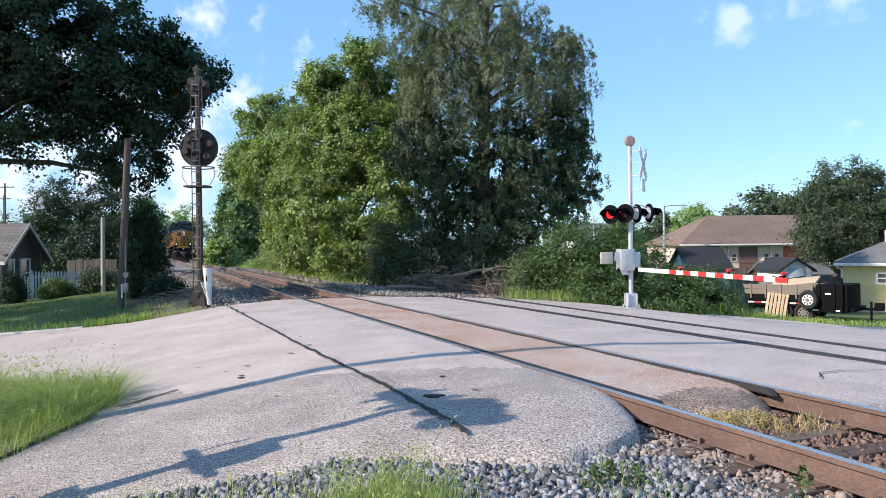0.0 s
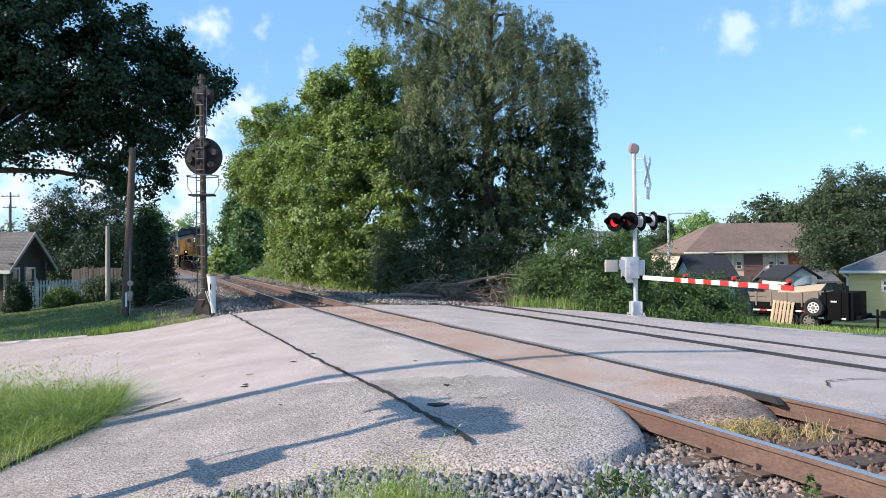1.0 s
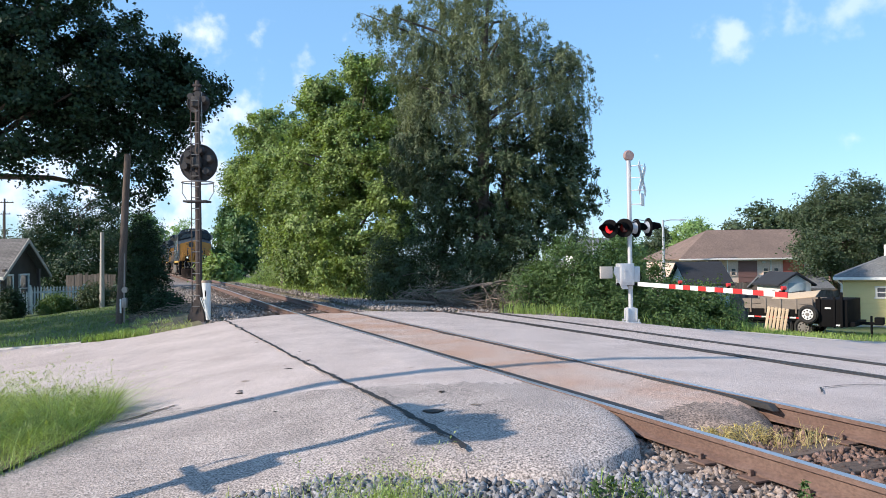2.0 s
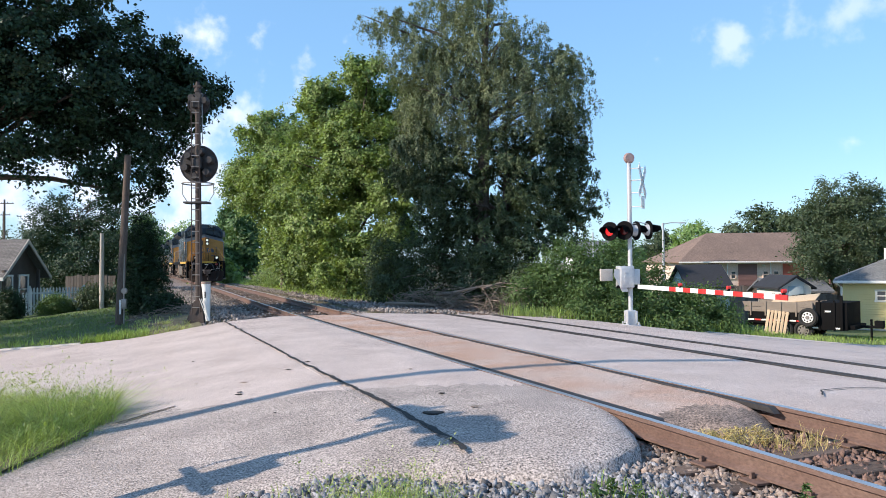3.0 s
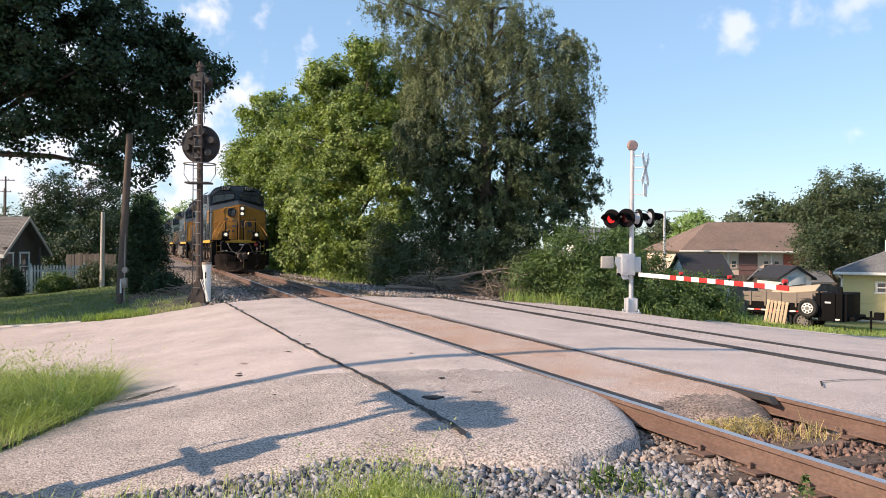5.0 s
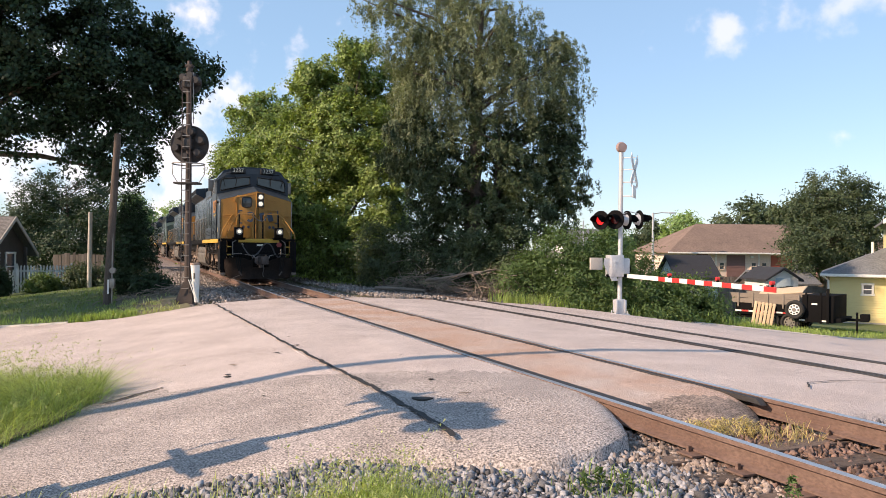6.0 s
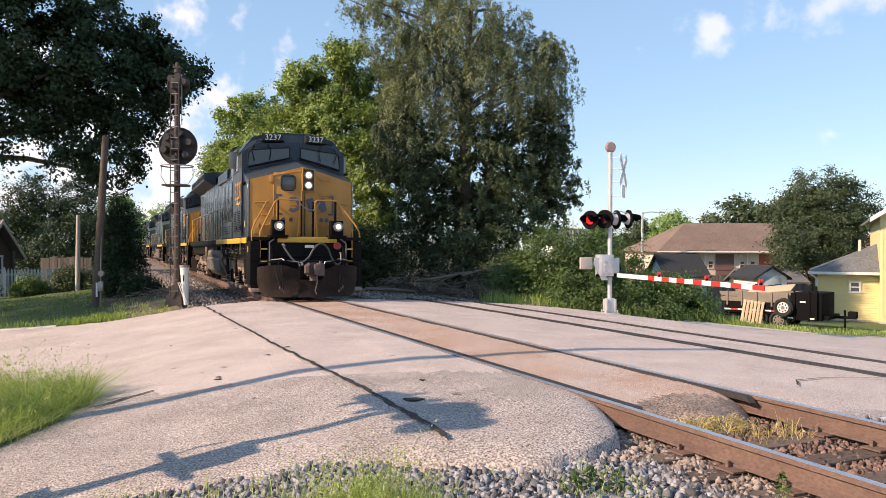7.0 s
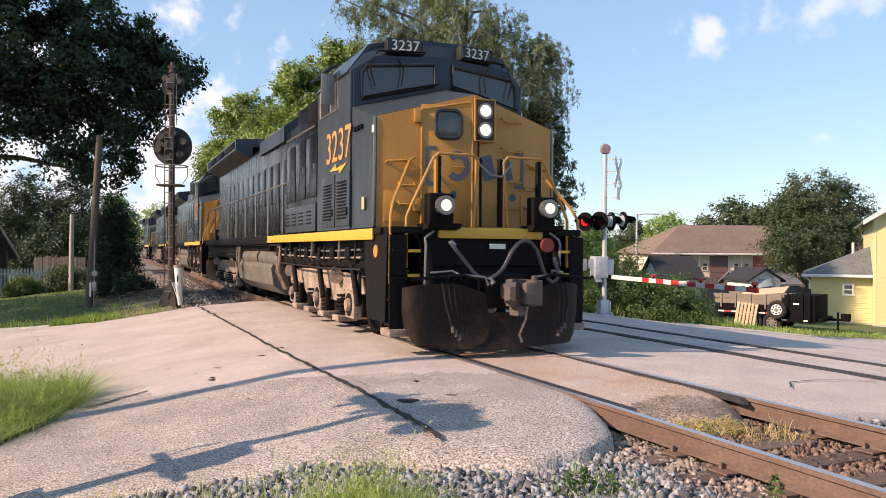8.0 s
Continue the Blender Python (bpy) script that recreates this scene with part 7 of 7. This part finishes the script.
# ---- trailer and pallet ----
def trailer():
    a, b = Vector((12.75, 31.2)), Vector((15.5, 28.8))
    d = b - a
    z0 = -1.62
    ob = thing("dump_trailer", "black dump trailer with grey plank sides", "trailer", m=Matrix.Translation((a.x, a.y, z0)) @ pose(0, 0, 0, 0, 0, math.degrees(math.atan2(d.y, d.x))))
    L = d.length
    part("chassis", boxed((L * 0.5, 0, 0.52), (L + 0.3, 1.7, 0.16), 0.02), M["black_paint"], ob)
    part("bed_side", boxed((L * 0.42, -0.92, 0.80), (L * 0.84, 0.05, 0.46), 0.01), M["black_paint"], ob)
    part("bed_side", boxed((L * 0.42, 0.92, 0.80), (L * 0.84, 0.05, 0.46), 0.01), M["black_paint"], ob)
    part("bed_floor", boxed((L * 0.42, 0, 0.62), (L * 0.84, 1.8, 0.06)), M["black_paint"], ob)
    for s in (-1, 1):
        for k in range(2):
            part("plank", hull(bmesh.new(), [(x, s * 0.94 + y, z) for y in (-0.025, 0.025) for x, z in ((-0.15, 1.02 + k * 0.20), (L * 0.66, 1.02 + k * 0.20), (L * 0.66, 1.20 + k * 0.20), (-0.15 - 0.08 * k, 1.20 + k * 0.20))]), M["grey_wood"], ob, "weathered grey side plank")
        for j in range(5):
            part("stake", boxed((0.1 + j * L * 0.155, s * 0.98, 1.14), (0.06, 0.04, 0.56), 0.006), M["grey_wood"], ob)
    part("loose_board", boxed((L * 0.42, -0.2, 1.50), (L * 0.46, 1.0, 0.03), 0.004, pose(0, 0, 0, 12, -7, 3)), M["pale_wood"], ob, "pale plywood sheet lying on top")
    part("front_box", boxed((L * 0.83, 0, 0.92), (L * 0.30, 1.96, 1.02), 0.02), M["black_paint"], ob, "black steel front bulkhead box")
    for x in (L * 0.72, L * 0.86):
        part("bulkhead_rib", boxed((x, -0.99, 0.95), (0.07, 0.05, 1.14), 0.006), M["black_paint"], ob)
    part("ramp_post", boxed((L * 0.93, -1.04, 1.05), (0.09, 0.08, 1.3), 0.01), M["black_paint"], ob)
    for j in range(10):
        part("reflector", boxed((0.1 + j * 0.26, -0.955, 0.70), (0.24, 0.012, 0.06)), M["red_paint"] if j % 2 else M["white_paint"], ob)
    for x, z in ((L * 0.68, 0.48), (L * 0.9, 0.48), (L * 0.80, 1.1)):
        part("marker_plate", boxed((x, -1.0, z), (0.20, 0.012, 0.06)), M["white_paint"], ob)

    def wheel(x, y, z, n="wheel", rim="steel"):
        w = part(n, rod(bmesh.new(), (x, y - 0.10, z), (x, y + 0.10, z), 0.35, n=30), M["tyre"], ob, "black tyre on a silver spoked rim")
        part("sidewall", pipe(bmesh.new(), [(x + 0.29 * math.cos(q), y - 0.10, z + 0.29 * math.sin(q)) for q in np.linspace(0, 2 * math.pi, 25)], 0.045, 6), M["tyre"], w)
        part("rim", rod(bmesh.new(), (x, y - 0.125, z), (x, y - 0.05, z), 0.20, 0.22, 24), M[rim], w)
        part("hub", rod(bmesh.new(), (x, y - 0.15, z), (x, y - 0.10, z), 0.07, n=12), M["steel"], w)
        for k in range(8):
            q = k * math.pi / 4
            part("rim_hole", rod(bmesh.new(), (x + 0.145 * math.cos(q), y - 0.130, z + 0.145 * math.sin(q)), (x + 0.145 * math.cos(q), y - 0.10, z + 0.145 * math.sin(q)), 0.034, n=8), M["tyre"], w)
    wheel(L * 0.62, -1.08, 0.86, "spare_wheel", "lamp_white")
    for x in (L * 0.36, L * 0.56):
        for y in (-0.85, 0.85):
            wheel(x, y, 0.35)
    part("mudguard", pipe(bmesh.new(), [(L * 0.36 - 0.46, -0.9, 0.5), (L * 0.36 - 0.3, -0.9, 0.76), (L * 0.56 + 0.3, -0.9, 0.76), (L * 0.56 + 0.46, -0.9, 0.5)], 0.05, 6), M["black_paint"], ob)
    part("drawbar", boxed((L + 0.45, 0, 0.52), (0.9, 0.12, 0.10), 0.01), M["black_paint"], ob)
    part("jack", rod(bmesh.new(), (L + 0.5, 0, 0.0), (L + 0.5, 0, 0.8), 0.04, n=10), M["black_paint"], ob)
    part("hitch_box", boxed((L + 0.75, 0.1, 0.62), (0.3, 0.3, 0.26), 0.03), M["black_paint"], ob)


trailer()


def pallet():
    ob = thing("pallet", "pale wooden pallet leaning against the trailer", "pallet", m=Matrix.Translation((12.75, 29.55, -1.44)) @ pose(0, 0, 0, -14, 6, -36))
    for k in range(6):
        part("slat", boxed((-0.34 + k * 0.135, 0, 0.46), (0.10, 0.02, 0.92), 0.003), M["pale_wood"], ob)
    for z in (0.06, 0.46, 0.86):
        part("stringer", boxed((0, 0.055, z), (0.80, 0.09, 0.05), 0.003), M["pale_wood"], ob)


pallet()


# ---- brush pile, logs, litter ----
def brush_pile():
    rs = np.random.RandomState(21)
    bm = bmesh.new()
    for i in range(420):
        f = rs.uniform()
        x, y = -1.6 + f * 4.4 + rs.normal() * 0.2, 29.4 - f * 3.2 + rs.normal() * 0.5
        z = -0.30 + abs(rs.normal()) * 0.38
        a, e, L = rs.uniform(0, 6.28), rs.normal() * 0.35 + 0.15, rs.uniform(0.4, 1.5)
        d = Vector((math.cos(a) * math.cos(e), math.sin(a) * math.cos(e), math.sin(e))) * L
        p = Vector((x, y, z))
        bend = Vector(rs.normal(size=3) * 0.10 * L)
        r = rs.uniform(0.006, 0.022)
        pipe(bm, [p - d / 2, p + bend, p + d / 2], [r, r * 0.8, r * 0.3], 4)
    ob = part("brush_pile", bm, M["deadwood"])
    tagged(ob, "tangled heap of grey dead branches", "brush pile", kind="stuff")
    for x, y, z, a, L, r in ((2.9, 26.3, 0.0, 160, 1.0, 0.13), (2.5, 26.5, -0.1, 140, 0.9, 0.12), (0.2, 28.3, 0.25, 170, 0.9, 0.08), (1.3, 27.4, 0.5, 20, 2.0, 0.045), (1.9, 27.2, 0.6, 50, 1.6, 0.04), (-1.2, 28.0, -0.1, 5, 1.8, 0.07), (-2.6, 28.0, -0.18, 175, 1.4, 0.05)):
        q = radians(a)
        d = Vector((math.cos(q), math.sin(q) * 0.6, 0.15 if r < 0.05 else -0.05)) * L / 2
        c = Vector((x, y, z))
        lg = tagged(new("log", mesh_of("log", pipe(bmesh.new(), [c - d, c + Vector((0, 0, 0.03)), c + d], [r, r * 0.95, r * 0.7], 9))), "pale bleached dead log in the brush heap", "log", "logs")
        lg.data.materials.append(M["deadwood"])
    bm = bmesh.new()
    for i in range(120):
        x, y = -9.0 + rs.normal() * 0.9, 25.6 + rs.normal() * 0.9
        z = lift(x * CU + y * SU) - 0.05 + abs(rs.normal()) * 0.12
        a, L, r = rs.uniform(0, 6.28), rs.uniform(0.3, 1.1), rs.uniform(0.006, 0.02)
        d = Vector((math.cos(a), math.sin(a), rs.normal() * 0.2)) * L
        pipe(bm, [Vector((x, y, z)) - d / 2, Vector((x, y, z + 0.05)), Vector((x, y, z)) + d / 2], [r, r, r * 0.4], 4)
    tagged(part("twigs", bm, M["deadwood"]), "scattered dead twigs beside the pole", "twigs", kind="stuff")


brush_pile()


def weed(label, at, h, seed, mat="leaf_bush", n=60, size=0.05, group="weeds"):
    rs = np.random.RandomState(seed)
    ob = thing("weed", label, "weed", group, m=Matrix.Translation(at))
    part("stem", pipe(bmesh.new(), [(0, 0, -0.02), (0.02, 0, h * 0.5), (0.0, 0.02, h)], [0.006, 0.004, 0.001], 5), M["grass"], ob)
    t = rs.uniform(0.1, 1, n)
    r = 0.10 * (1.1 - t) * rs.uniform(0.5, 1.3, n)
    a = rs.uniform(0, 6.28, n)
    pts = np.stack([r * np.cos(a), r * np.sin(a), h * t], 1)
    lf = leaf_mesh("leaves", pts, size, M[mat], rs, 0.6, 0.3)
    lf.parent = ob


p = uv(3.62, 3.38, -0.24)
weed("feathery green weed growing beside the rail", p, 0.34, 1, n=130, size=0.045)
for i, (u, v, h) in enumerate([(2.95, 4.35, 0.16), (3.05, 4.2, 0.14), (2.8, 4.3, 0.15)]):
    q = uv(u, v, -0.21 if v < 5 else lift(u))
    weed("small spiky green weed among the stones", q, h, 30 + i, n=40, size=0.07)
blades("rail_grass", "dry yellow grass beside the rail end of the panel", scatter(170, 4.9, 5.6, 4.75, 5.2, -0.22, 31), 0.15, 0.005, M["straw"], 32, 0.9)
blades("straw_patch", "flattened yellow straw on the broken panel end", scatter(650, 4.55, 5.25, 5.18, 5.42, lambda u, v: -0.20 + (v - 5.18) * 0.35, 53, None, 0.01), 0.045, 0.008, M["straw"], 54, 2.2)
blades("ballast_grass", "sparse green grass between the ballast stones", scatter(110, 2.7, 3.3, 3.9, 4.6, -0.22, 33), 0.14, 0.007, M["grass"], 34)
blades("kerb_grass", "lush unmown grass strip along the kerb", scatter(9000, -9, 0.3, 20.6, 27, lambda u, v: lift(u) - 0.02, 35, lambda u, v: FAR_EDGE(u) + 0.16 < v < FAR_EDGE(u) + 1.0), 0.20, 0.016, M["grass"], 36)
blades("lawn_grass", "short mown lawn grass", scatter(26000, -9, -0.1, 21, 38, lambda u, v: lift(u) - 0.0, 37, lambda u, v: v > FAR_EDGE(u) + 1.0), 0.07, 0.02, M["lawn_blade"], 38)
blades("mast_weeds", "tall wild grass below the bushes by the crossing signal", scatter(7000, 11.0, 19.5, 19.3, 22.5, lambda u, v: lift(u) - 0.08, 39, lambda u, v: FAR_EDGE(u) + 0.1 < v < FAR_EDGE(u) + 2.6), 0.42, 0.018, M["grass"], 40)
blades("yard_grass", "mown grass along the yard kerb", scatter(9000, 17, 27, 16.5, 24, lambda u, v: lift(u) - 0.0, 41, lambda u, v: FAR_EDGE(u) + 0.1 < v < FAR_EDGE(u) + 4.5), 0.14, 0.02, M["grass"], 42)
blades("track_weeds", "yellow-green weeds along the far ballast edge", scatter(7000, 7.6, 11.0, 32, 90, -0.30, 43, lambda u, v: u > 8.2 + 0.6 * noise.noise(Vector((v * 0.4, 0, 0)))), 0.38, 0.03, M["grass"], 44)

# pebbles and bits of debris on the road
def debris():
    rs = np.random.RandomState(9)
    for i in range(22):
        u, v = rs.uniform(-1.2, 3.8), rs.uniform(6.2, 15)
        if v < NEAR_EDGE(u) + 0.3:
            continue
        q = uv(u, v, lift(u) + 0.012)
        s = rs.uniform(0.008, 0.022)
        bm = hull(bmesh.new(), [tuple(rs.normal(size=3) * np.array([s * 1.6, s * 0.8, s * 0.3])) for _ in range(9)])
        ob = tagged(part("debris", bm, M["tar"] if i % 3 else M["deadwood"], m=Matrix.Translation(q)), "small dark scrap lying on the asphalt", "debris", "road debris")
    q = uv(2.68, 6.9, lift(2.68) + 0.012)
    tagged(part("road_patch", hull(bmesh.new(), [(0.09 * math.cos(a) * (1 + 0.3 * math.sin(3 * a)), 0.07 * math.sin(a), z) for a in np.linspace(0, 6.0, 14) for z in (-0.01, 0.006)]), M["tar"], m=Matrix.Translation(q)), "small round tar patch on the asphalt", "patch")


debris()


motions()
